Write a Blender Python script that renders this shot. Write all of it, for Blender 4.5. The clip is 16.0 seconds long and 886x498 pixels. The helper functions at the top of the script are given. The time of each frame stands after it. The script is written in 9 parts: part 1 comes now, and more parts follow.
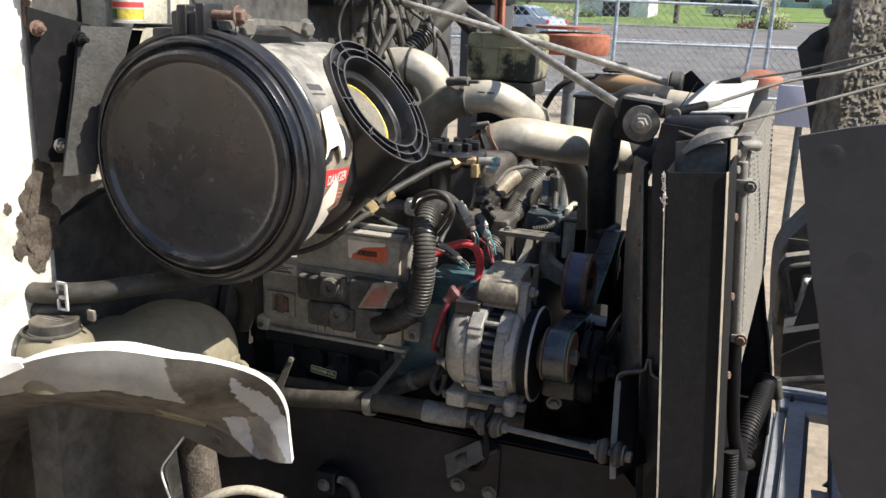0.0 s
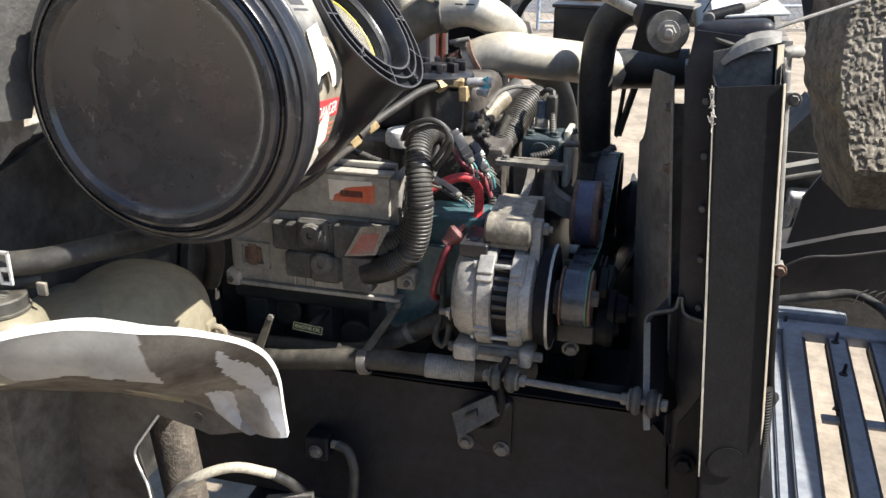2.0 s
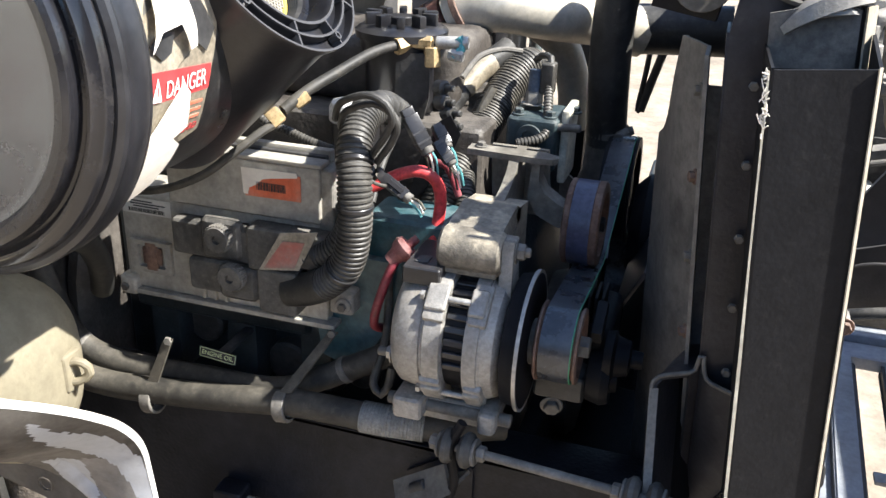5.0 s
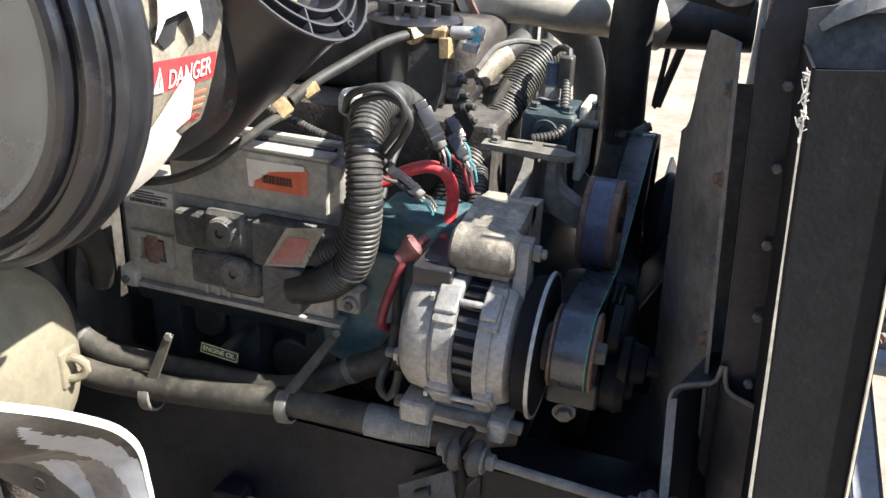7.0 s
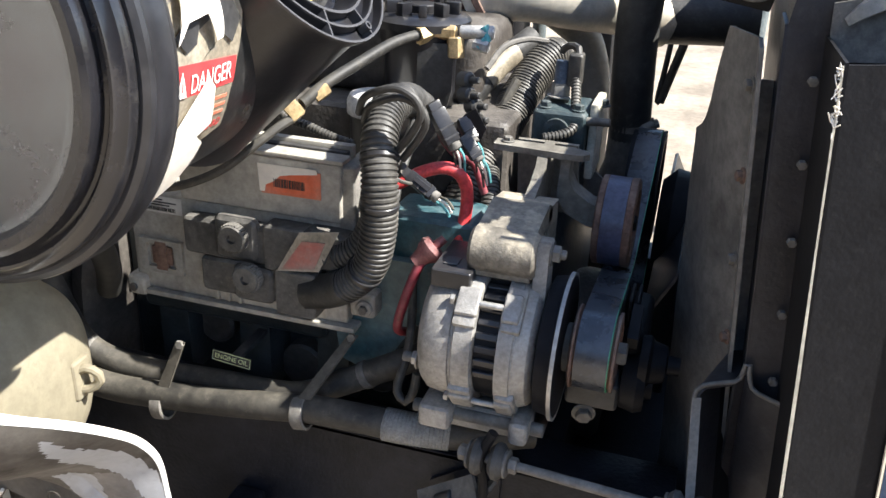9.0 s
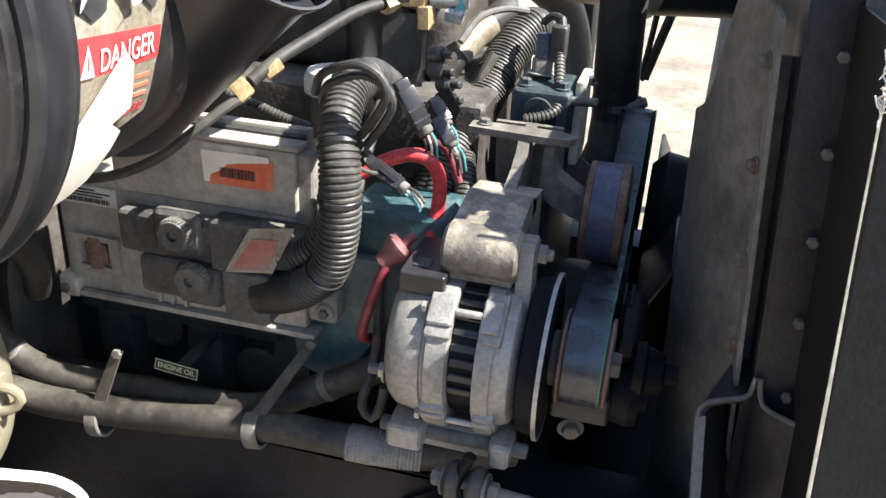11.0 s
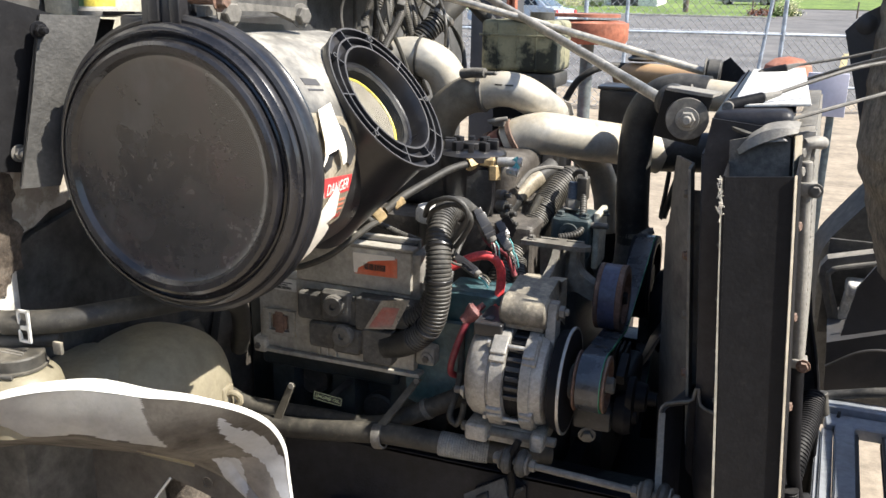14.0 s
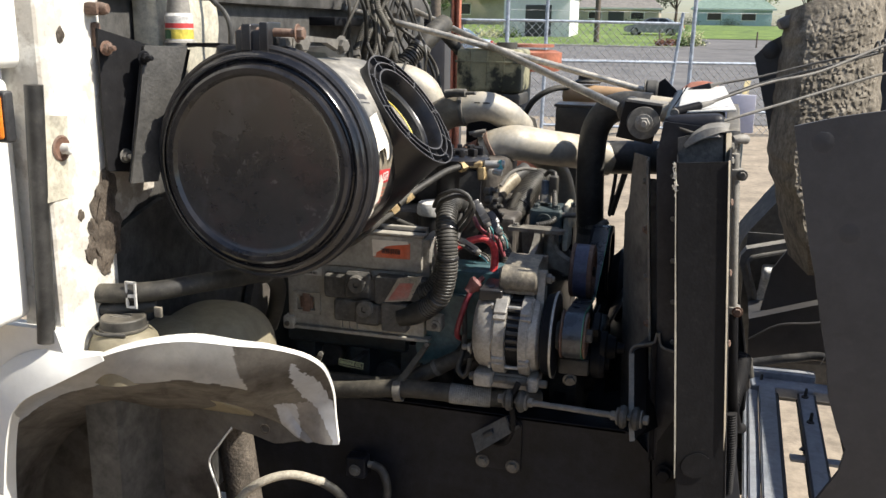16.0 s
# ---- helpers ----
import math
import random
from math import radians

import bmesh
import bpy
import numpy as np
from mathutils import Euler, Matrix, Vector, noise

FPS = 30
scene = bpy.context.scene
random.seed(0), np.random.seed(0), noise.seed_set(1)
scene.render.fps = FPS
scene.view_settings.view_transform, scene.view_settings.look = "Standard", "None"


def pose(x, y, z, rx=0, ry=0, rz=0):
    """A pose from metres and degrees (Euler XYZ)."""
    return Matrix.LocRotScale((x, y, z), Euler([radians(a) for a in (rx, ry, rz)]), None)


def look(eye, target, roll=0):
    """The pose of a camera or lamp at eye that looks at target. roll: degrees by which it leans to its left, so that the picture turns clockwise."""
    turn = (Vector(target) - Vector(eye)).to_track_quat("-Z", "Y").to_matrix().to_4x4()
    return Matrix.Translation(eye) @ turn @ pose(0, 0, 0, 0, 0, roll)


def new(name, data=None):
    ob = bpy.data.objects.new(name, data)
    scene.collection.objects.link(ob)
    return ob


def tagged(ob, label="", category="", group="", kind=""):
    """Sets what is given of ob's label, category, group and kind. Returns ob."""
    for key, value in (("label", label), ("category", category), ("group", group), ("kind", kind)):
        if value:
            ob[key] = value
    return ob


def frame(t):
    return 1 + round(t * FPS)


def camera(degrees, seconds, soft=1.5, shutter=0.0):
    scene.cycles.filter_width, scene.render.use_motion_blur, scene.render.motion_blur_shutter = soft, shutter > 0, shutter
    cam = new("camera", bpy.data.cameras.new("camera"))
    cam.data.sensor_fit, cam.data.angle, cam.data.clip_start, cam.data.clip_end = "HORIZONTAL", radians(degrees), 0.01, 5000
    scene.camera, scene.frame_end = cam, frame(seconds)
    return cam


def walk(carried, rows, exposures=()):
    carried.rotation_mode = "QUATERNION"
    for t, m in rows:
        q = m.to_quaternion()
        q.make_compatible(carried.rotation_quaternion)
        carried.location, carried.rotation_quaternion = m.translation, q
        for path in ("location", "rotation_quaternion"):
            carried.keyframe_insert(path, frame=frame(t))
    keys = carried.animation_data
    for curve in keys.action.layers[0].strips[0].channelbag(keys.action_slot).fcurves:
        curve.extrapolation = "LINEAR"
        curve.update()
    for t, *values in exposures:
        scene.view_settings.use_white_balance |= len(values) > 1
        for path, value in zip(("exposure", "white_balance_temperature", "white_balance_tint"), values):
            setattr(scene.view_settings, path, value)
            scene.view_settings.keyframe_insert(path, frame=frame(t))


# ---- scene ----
cam = camera(53.6, 16.0)
PATH = [
    (0, (0.004, 0.044, 1.715), (-0.657, 1.853, 1.175), 2.0),
    (0.5, (0.003, 0.046, 1.717), (-0.669, 1.848, 1.167), 1.7),
    (1, (-0.01, 0.061, 1.712), (-0.678, 1.855, 1.131), 1.4),
    (1.5, (-0.079, 0.12, 1.695), (-0.685, 1.916, 1.055), 0.9),
    (2, (-0.165, 0.181, 1.685), (-0.653, 1.987, 0.98), 0.5),
    (2.5, (-0.179, 0.255, 1.668), (-0.606, 2.051, 0.899), 1.0),
    (3, (-0.165, 0.374, 1.659), (-0.658, 2.136, 0.851), 1.7),
    (3.5, (-0.148, 0.475, 1.653), (-0.729, 2.201, 0.827), 2.1),
    (4, (-0.121, 0.535, 1.648), (-0.752, 2.25, 0.834), 2.2),
    (4.5, (-0.134, 0.56, 1.644), (-0.726, 2.292, 0.838), 1.9),
    (4.7, (-0.153, 0.564, 1.64), (-0.698, 2.311, 0.832), 1.8),
    (7, (-0.185, 0.607, 1.632), (-0.728, 2.341, 0.797), 3.0),
    (7.5, (-0.185, 0.606, 1.631), (-0.732, 2.338, 0.796), 3.0),
    (8, (-0.189, 0.604, 1.631), (-0.733, 2.338, 0.796), 3.0),
    (10.3, (-0.26, 0.647, 1.616), (-0.699, 2.392, 0.743), 2.2),
    (10.5, (-0.261, 0.679, 1.608), (-0.686, 2.423, 0.726), 2.5),
    (11, (-0.255, 0.72, 1.602), (-0.695, 2.458, 0.716), 3.0),
    (11.5, (-0.25, 0.729, 1.603), (-0.706, 2.464, 0.718), 2.5),
    (12, (-0.247, 0.721, 1.607), (-0.733, 2.452, 0.731), 1.6),
    (12.5, (-0.247, 0.615, 1.633), (-0.752, 2.365, 0.806), 0.8),
    (13, (-0.213, 0.484, 1.656), (-0.759, 2.264, 0.924), 1.0),
    (13.5, (-0.117, 0.336, 1.671), (-0.751, 2.127, 1.048), 1.3),
    (14, (-0.07, 0.212, 1.699), (-0.75, 2.008, 1.142), 1.2),
    (14.5, (-0.08, 0.097, 1.702), (-0.722, 1.912, 1.161), 0.5),
    (15, (-0.096, -0.037, 1.701), (-0.666, 1.807, 1.177), 0.5),
    (15.5, (-0.102, -0.12, 1.702), (-0.633, 1.74, 1.194), 0.8),
    (16, (-0.111, -0.159, 1.7), (-0.628, 1.71, 1.211), 1.0),
]
walk(cam, [(t, look(eye, target, roll)) for t, eye, target, roll in PATH], [(0, 0.92, 6300, 10), (1.2, 1.02, 6250, 10), (2.0, 1.36, 6100, 10), (2.6, 1.78, 5950, 10), (3.5, 1.90, 5950, 10), (4.5, 1.72, 6000, 10), (8, 1.72, 6000, 10), (12, 1.78, 6000, 10), (13, 1.75, 6100, 10), (13.7, 1.45, 6200, 10), (14.6, 1.02, 6300, 10), (16, 0.88, 6350, 10)])

# ---- light ----
SUN_DIR = Vector((0.65, 0.012, 0.76)).normalized()
world = bpy.data.worlds.new("sky")
scene.world = world
world.use_nodes = True
sky = world.node_tree.nodes.new("ShaderNodeTexSky")
sky.sky_type, sky.sun_disc = "NISHITA", False
sky.sun_elevation = math.asin(SUN_DIR.z)
sky.sun_rotation = math.atan2(SUN_DIR.x, SUN_DIR.y)
back = world.node_tree.nodes["Background"]
back.inputs["Strength"].default_value = 0.085
world.node_tree.links.new(sky.outputs[0], back.inputs["Color"])
sun = new("sun", bpy.data.lights.new("sun", "SUN"))
sun.data.energy, sun.data.angle, sun.data.color = 4.75, radians(0.53), (1.0, 0.925, 0.80)
sun.matrix_world = look(SUN_DIR * 30, (0, 0, 0))

# ---- materials ----
DUST = (0.25, 0.232, 0.20)


def mat(name, col, rough=0.5, metal=0.0, dust=0.3, scale=14.0, bump=0.15, vary=0.35, dustcol=DUST, coat=0.0, trans=0.0, spread=0.12, fine=180.0, side=0.25, grit=None, spec=0.5):
    grit = min(0.3, dust * 0.7) if grit is None else grit
    """A worn surface: two scales of colour change, dust that settles on upward faces and in blotches, and fine relief."""
    m = bpy.data.materials.new(name)
    m.use_nodes = True
    nt = m.node_tree
    n, l = nt.nodes, nt.links
    b = n["Principled BSDF"]
    co = n.new("ShaderNodeTexCoord")
    n1 = n.new("ShaderNodeTexNoise")
    n1.inputs["Scale"].default_value, n1.inputs["Detail"].default_value, n1.inputs["Roughness"].default_value = scale, 7, 0.62
    n2 = n.new("ShaderNodeTexNoise")
    n2.inputs["Scale"].default_value, n2.inputs["Detail"].default_value = fine, 4
    l.new(co.outputs["Object"], n1.inputs["Vector"])
    l.new(co.outputs["Object"], n2.inputs["Vector"])
    mix = n.new("ShaderNodeMix")
    mix.data_type = "RGBA"
    lo = [c * (1 - vary) for c in col]
    hi = [min(1, c * (1 + vary)) for c in col]
    mix.inputs[6].default_value, mix.inputs[7].default_value = (*lo, 1), (*hi, 1)
    st = n.new("ShaderNodeMapRange")
    st.inputs[1].default_value, st.inputs[2].default_value = 0.34, 0.66
    l.new(n1.outputs["Fac"], st.inputs[0])
    l.new(st.outputs[0], mix.inputs[0])
    geo = n.new("ShaderNodeNewGeometry")
    sep = n.new("ShaderNodeSeparateXYZ")
    l.new(geo.outputs["Normal"], sep.inputs[0])
    up = n.new("ShaderNodeMapRange")
    up.inputs[1].default_value, up.inputs[2].default_value, up.inputs[3].default_value, up.inputs[4].default_value = -0.2, 0.95, side, 1.0
    l.new(sep.outputs["Z"], up.inputs[0])
    blot = n.new("ShaderNodeMapRange")
    blot.inputs[1].default_value, blot.inputs[2].default_value = 0.52 - spread, 0.52 + spread
    blot.inputs[3].default_value, blot.inputs[4].default_value = 0.12, 1.15
    l.new(n1.outputs["Fac"], blot.inputs[0])
    f1 = n.new("ShaderNodeMath")
    f1.operation = "MULTIPLY"
    l.new(up.outputs[0], f1.inputs[0])
    l.new(blot.outputs[0], f1.inputs[1])
    f2 = n.new("ShaderNodeMath")
    f2.operation = "MULTIPLY"
    f2.inputs[1].default_value = dust
    l.new(f1.outputs[0], f2.inputs[0])
    # specks of grit over the dust, and bare or dusty edges
    n3 = n.new("ShaderNodeTexNoise")
    n3.inputs["Scale"].default_value, n3.inputs["Detail"].default_value, n3.inputs["Roughness"].default_value = scale * 5.3, 6, 0.75
    l.new(co.outputs["Object"], n3.inputs["Vector"])
    sp = n.new("ShaderNodeMapRange")
    sp.inputs[1].default_value, sp.inputs[2].default_value, sp.inputs[3].default_value, sp.inputs[4].default_value = 0.56, 0.72, 0.0, grit
    l.new(n3.outputs["Fac"], sp.inputs[0])
    ed = n.new("ShaderNodeMapRange")
    ed.inputs[1].default_value, ed.inputs[2].default_value, ed.inputs[3].default_value, ed.inputs[4].default_value = 0.53, 0.62, 0.0, grit
    l.new(geo.outputs["Pointiness"], ed.inputs[0])
    ex = n.new("ShaderNodeMath")
    ex.operation = "ADD"
    l.new(sp.outputs[0], ex.inputs[0])
    l.new(ed.outputs[0], ex.inputs[1])
    f3 = n.new("ShaderNodeMath")
    f3.operation, f3.use_clamp = "ADD", True
    l.new(f2.outputs[0], f3.inputs[0])
    l.new(ex.outputs[0], f3.inputs[1])
    f2 = f3
    mix2 = n.new("ShaderNodeMix")
    mix2.data_type = "RGBA"
    mix2.inputs[7].default_value = (*dustcol, 1)
    l.new(f2.outputs[0], mix2.inputs[0])
    l.new(mix.outputs[2], mix2.inputs[6])
    # fine mottling and hairline scratches over all of it
    n4 = n.new("ShaderNodeTexNoise")
    n4.inputs["Scale"].default_value, n4.inputs["Detail"].default_value, n4.inputs["Roughness"].default_value = scale * 5.5, 8, 0.7
    l.new(co.outputs["Object"], n4.inputs["Vector"])
    mo = n.new("ShaderNodeMapRange")
    mo.inputs[1].default_value, mo.inputs[2].default_value = 0.36, 0.64
    mo.inputs[3].default_value, mo.inputs[4].default_value = 1 - 0.75 * vary, 1 + 0.55 * vary
    l.new(n4.outputs["Fac"], mo.inputs[0])
    mul = n.new("ShaderNodeMix")
    mul.data_type, mul.blend_type = "RGBA", "MULTIPLY"
    mul.inputs[0].default_value = 1.0
    l.new(mix2.outputs[2], mul.inputs[6])
    l.new(mo.outputs[0], mul.inputs[7])
    mix2 = mul
    l.new(mix2.outputs[2], b.inputs["Base Color"])
    r = n.new("ShaderNodeMapRange")
    r.inputs[1].default_value, r.inputs[2].default_value = 0.0, 1.0
    r.inputs[3].default_value, r.inputs[4].default_value = rough, min(1, rough + 0.45)
    l.new(f2.outputs[0], r.inputs[0])
    r2 = n.new("ShaderNodeMath")
    r2.operation = "MULTIPLY_ADD"
    r2.inputs[1].default_value, r2.inputs[2].default_value = 0.16, -0.08
    l.new(n1.outputs["Fac"], r2.inputs[0])
    r3 = n.new("ShaderNodeMath")
    r3.operation, r3.use_clamp = "ADD", True
    l.new(r.outputs[0], r3.inputs[0])
    l.new(r2.outputs[0], r3.inputs[1])
    l.new(r3.outputs[0], b.inputs["Roughness"])
    if metal:
        mm = n.new("ShaderNodeMath")
        mm.operation = "MULTIPLY_ADD"
        mm.inputs[1].default_value, mm.inputs[2].default_value = -metal, metal
        l.new(f2.outputs[0], mm.inputs[0])
        l.new(mm.outputs[0], b.inputs["Metallic"])
    b.inputs["Specular IOR Level"].default_value = spec
    b.inputs["Coat Weight"].default_value = coat
    b.inputs["Coat Roughness"].default_value = 0.25
    b.inputs["Transmission Weight"].default_value = trans
    bp = n.new("ShaderNodeBump")
    bp.inputs["Strength"].default_value, bp.inputs["Distance"].default_value = bump, 0.004
    l.new(n2.outputs["Fac"], bp.inputs["Height"])
    l.new(bp.outputs[0], b.inputs["Normal"])
    return m


def translucent(m, amount):
    """Thin sheet: part of the light that falls on its other side comes through."""
    n, l = m.node_tree.nodes, m.node_tree.links
    b = n["Principled BSDF"]
    tr = n.new("ShaderNodeBsdfTranslucent")
    l.new(b.inputs["Base Color"].links[0].from_socket, tr.inputs["Color"])
    mx = n.new("ShaderNodeMixShader")
    mx.inputs[0].default_value = amount
    l.new(b.outputs[0], mx.inputs[1])
    l.new(tr.outputs[0], mx.inputs[2])
    l.new(mx.outputs[0], n["Material Output"].inputs["Surface"])
    return m


M = {
    "black_plastic": mat("black_plastic", (0.014, 0.014, 0.017), 0.30, 0, 0.07, 9, 0.05, grit=0.06),
    "rubber": mat("rubber", (0.018, 0.018, 0.018), 0.5, 0, 0.2, 16, 0.12),
    "hose": mat("dusty_hose", (0.024, 0.023, 0.021), 0.6, 0, 0.27, 14, 0.1, dustcol=(0.25, 0.22, 0.165)),
    "loom": mat("loom_plastic", (0.024, 0.023, 0.021), 0.42, 0, 0.32, 16, 0.08, spread=0.16),
    "black_steel": mat("black_steel", (0.0055, 0.006, 0.0085), 0.5, 0, 0.02, 12, 0.12, 0.2, grit=0.035, spec=0.13),
    "frame_steel": mat("frame_steel", (0.0095, 0.0110, 0.0165), 0.42, 0, 0.025, 6, 0.25, 0.45, grit=0.03, spec=0.2, dustcol=(0.16, 0.14, 0.115)),
    # lighter than black_steel to stand in for light bounced into the recess
    "radiator_steel": mat("bounce_lightened_radiator_paint", (0.016, 0.016, 0.021), 0.42, 0, 0.06, 10, 0.15, 0.3, grit=0.06, spec=0.3),
    "dirty_steel": mat("dirty_steel", (0.11, 0.104, 0.095), 0.6, 0.3, 0.4, 14, 0.15),
    "steel": mat("steel", (0.5, 0.49, 0.47), 0.35, 0.9, 0.35, 30, 0.1),
    "zinc": mat("zinc_rod", (0.55, 0.51, 0.44), 0.38, 0.8, 0.35, 25, 0.08),
    "cast_alu": mat("cast_aluminium", (0.38, 0.365, 0.34), 0.45, 0.4, 0.55, 26, 0.14, 0.32, dustcol=(0.17, 0.15, 0.12), fine=420, side=0.45, spread=0.09),
    "dull_alu": mat("dull_aluminium", (0.29, 0.275, 0.25), 0.55, 0.35, 0.5, 34, 0.12, 0.25, dustcol=(0.21, 0.195, 0.165), fine=380),
    # dark sides stand in for shade as well as oil
    "oily_shaded_alu": mat("oily_shaded_aluminium", (0.125, 0.115, 0.10), 0.5, 0.25, 0.75, 24, 0.2, 0.4, dustcol=(0.33, 0.29, 0.22), spread=0.07, side=0.15, fine=300),
    "bright_alu": mat("bright_aluminium", (0.50, 0.475, 0.42), 0.42, 0.45, 0.8, 12, 0.06, 0.2, dustcol=(0.36, 0.30, 0.205), side=0.6),
    "ecm": mat("module_casting", (0.40, 0.375, 0.325), 0.5, 0.1, 0.45, 13, 0.08, 0.3, dustcol=(0.27, 0.25, 0.21), fine=420, side=0.6),
    "connector": mat("connector_plastic", (0.052, 0.050, 0.048), 0.6, 0, 0.4, 25, 0.3, fine=130),
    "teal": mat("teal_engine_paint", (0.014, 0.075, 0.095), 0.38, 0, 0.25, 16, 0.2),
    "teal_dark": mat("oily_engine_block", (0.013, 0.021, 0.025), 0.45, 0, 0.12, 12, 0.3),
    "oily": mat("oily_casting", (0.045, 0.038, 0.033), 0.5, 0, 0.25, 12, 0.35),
    "white_paint": mat("white_paint", (0.80, 0.79, 0.75), 0.35, 0, 0.12, 5, 0.03, 0.06),
    "cowl_paint": mat("cowl_paint", (0.76, 0.74, 0.68), 0.5, 0, 0.75, 13, 0.1, 0.1, dustcol=(0.17, 0.125, 0.08), spread=0.04, side=0.4, grit=0.3),
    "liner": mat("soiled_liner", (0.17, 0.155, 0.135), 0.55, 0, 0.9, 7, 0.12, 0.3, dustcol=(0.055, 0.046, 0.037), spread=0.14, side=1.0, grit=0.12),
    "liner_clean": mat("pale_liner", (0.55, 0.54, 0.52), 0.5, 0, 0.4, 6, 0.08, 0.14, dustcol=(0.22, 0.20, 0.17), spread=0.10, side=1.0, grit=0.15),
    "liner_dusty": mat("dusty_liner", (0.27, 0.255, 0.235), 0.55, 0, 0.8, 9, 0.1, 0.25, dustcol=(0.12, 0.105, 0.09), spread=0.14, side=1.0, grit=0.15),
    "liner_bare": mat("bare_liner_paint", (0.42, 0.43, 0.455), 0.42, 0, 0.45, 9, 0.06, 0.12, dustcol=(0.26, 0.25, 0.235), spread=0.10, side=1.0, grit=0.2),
    "tank": mat("yellowed_polythene", (0.46, 0.41, 0.29), 0.42, 0, 0.42, 6, 0.06, 0.2, dustcol=(0.23, 0.195, 0.14), side=0.7),
    "jug": mat("stained_polythene", (0.34, 0.32, 0.20), 0.5, 0, 0.95, 11, 0.08, 0.15, dustcol=(0.03, 0.033, 0.026), spread=0.06, side=1.0),
    "tan_tank": mat("tan_polythene", (0.50, 0.31, 0.16), 0.45, 0, 0.3, 10, 0.05, 0.12),
    "brass": mat("brass", (0.62, 0.44, 0.2), 0.35, 0.8, 0.3, 40, 0.1),
    "rust": mat("rust", (0.14, 0.068, 0.042), 0.8, 0, 0.3, 40, 0.3),
    "orange_iron": mat("rust_red_iron", (0.36, 0.10, 0.045), 0.7, 0, 0.3, 12, 0.2),
    "silicone": mat("red_silicone_hose", (0.20, 0.055, 0.035), 0.55, 0, 0.35, 30, 0.1),
    "red_cable": mat("red_cable", (0.62, 0.045, 0.05), 0.4, 0, 0.2, 60, 0.03),
    "dark_red": mat("dark_red_cable", (0.19, 0.010, 0.026), 0.42, 0, 0.25, 60, 0.05),
    "belt": mat("worn_belt", (0.05, 0.056, 0.068), 0.26, 0.25, 0.05, 30, 0.04, spec=0.7),
    "blue_belt": mat("polished_belt_back", (0.055, 0.06, 0.11), 0.3, 0, 0.08, 30, 0.05),
    "orange_label": mat("orange_label", (0.68, 0.13, 0.05), 0.5, 0, 0.35, 30, 0.02, 0.15, dustcol=(0.40, 0.34, 0.27), spread=0.06),
    "faded_red": mat("faded_red_print", (0.42, 0.12, 0.08), 0.6, 0, 0.6, 30, 0.02, 0.2, dustcol=(0.24, 0.21, 0.18), spread=0.10, side=0.9),
    "white_label": mat("white_label", (0.75, 0.72, 0.66), 0.45, 0, 0.3, 30, 0.02, 0.08),
    "paper": mat("torn_paper", (0.82, 0.76, 0.66), 0.5, 0, 0.1, 30, 0.05, 0.08),
    "silver_label": mat("aged_foil_label", (0.34, 0.29, 0.21), 0.35, 0.3, 0.5, 40, 0.05),
    "red_label": mat("danger_red", (0.60, 0.035, 0.04), 0.4, 0, 0.15, 30, 0.02, 0.12),
    "ink": mat("ink", (0.02, 0.02, 0.022), 0.5, 0, 0.1, 30, 0.0),
    "white_ink": mat("white_ink", (0.82, 0.78, 0.72), 0.5, 0, 0.1, 30, 0.0, 0.05),
    "green_ink": mat("pale_green_ink", (0.55, 0.62, 0.34), 0.5, 0, 0.1, 30, 0.0, 0.05),
    "braid": mat("woven_sleeve", (0.26, 0.26, 0.25), 0.6, 0.2, 0.4, 60, 0.5, 0.3, fine=600),
    "grey_fence": mat("galvanised_tube", (0.33, 0.38, 0.46), 0.45, 0.4, 0.15, 12, 0.05),
    "mud": mat("caked_mud", (0.165, 0.14, 0.105), 0.95, 0, 0.45, 25, 0.6, 0.5, fine=90),
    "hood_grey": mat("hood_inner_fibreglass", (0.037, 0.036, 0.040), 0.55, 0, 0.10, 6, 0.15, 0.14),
    "fibre": mat("grey_fibreglass", (0.11, 0.108, 0.105), 0.6, 0, 0.6, 6, 0.15),
    "chrome": mat("grille_silver", (0.37, 0.40, 0.455), 0.4, 0.4, 0.55, 9, 0.06, 0.22, dustcol=(0.17, 0.165, 0.16), spread=0.12, side=0.7, grit=0.12),
    "filter_paper": mat("filter_mesh", (0.15, 0.14, 0.09), 0.7, 0, 0.6, 220, 0.6, 0.5, dustcol=(0.05, 0.05, 0.045), spread=0.03, side=1.0),
    "white_cap": mat("white_cap", (0.72, 0.71, 0.68), 0.45, 0, 0.35, 30, 0.05),
    "green_edge": mat("belt_green_edge", (0.05, 0.30, 0.16), 0.5, 0, 0.1, 30, 0.05),
    "lens_amber": mat("amber_lens", (0.75, 0.22, 0.02), 0.15, 0, 0.1, 30, 0.02),
}

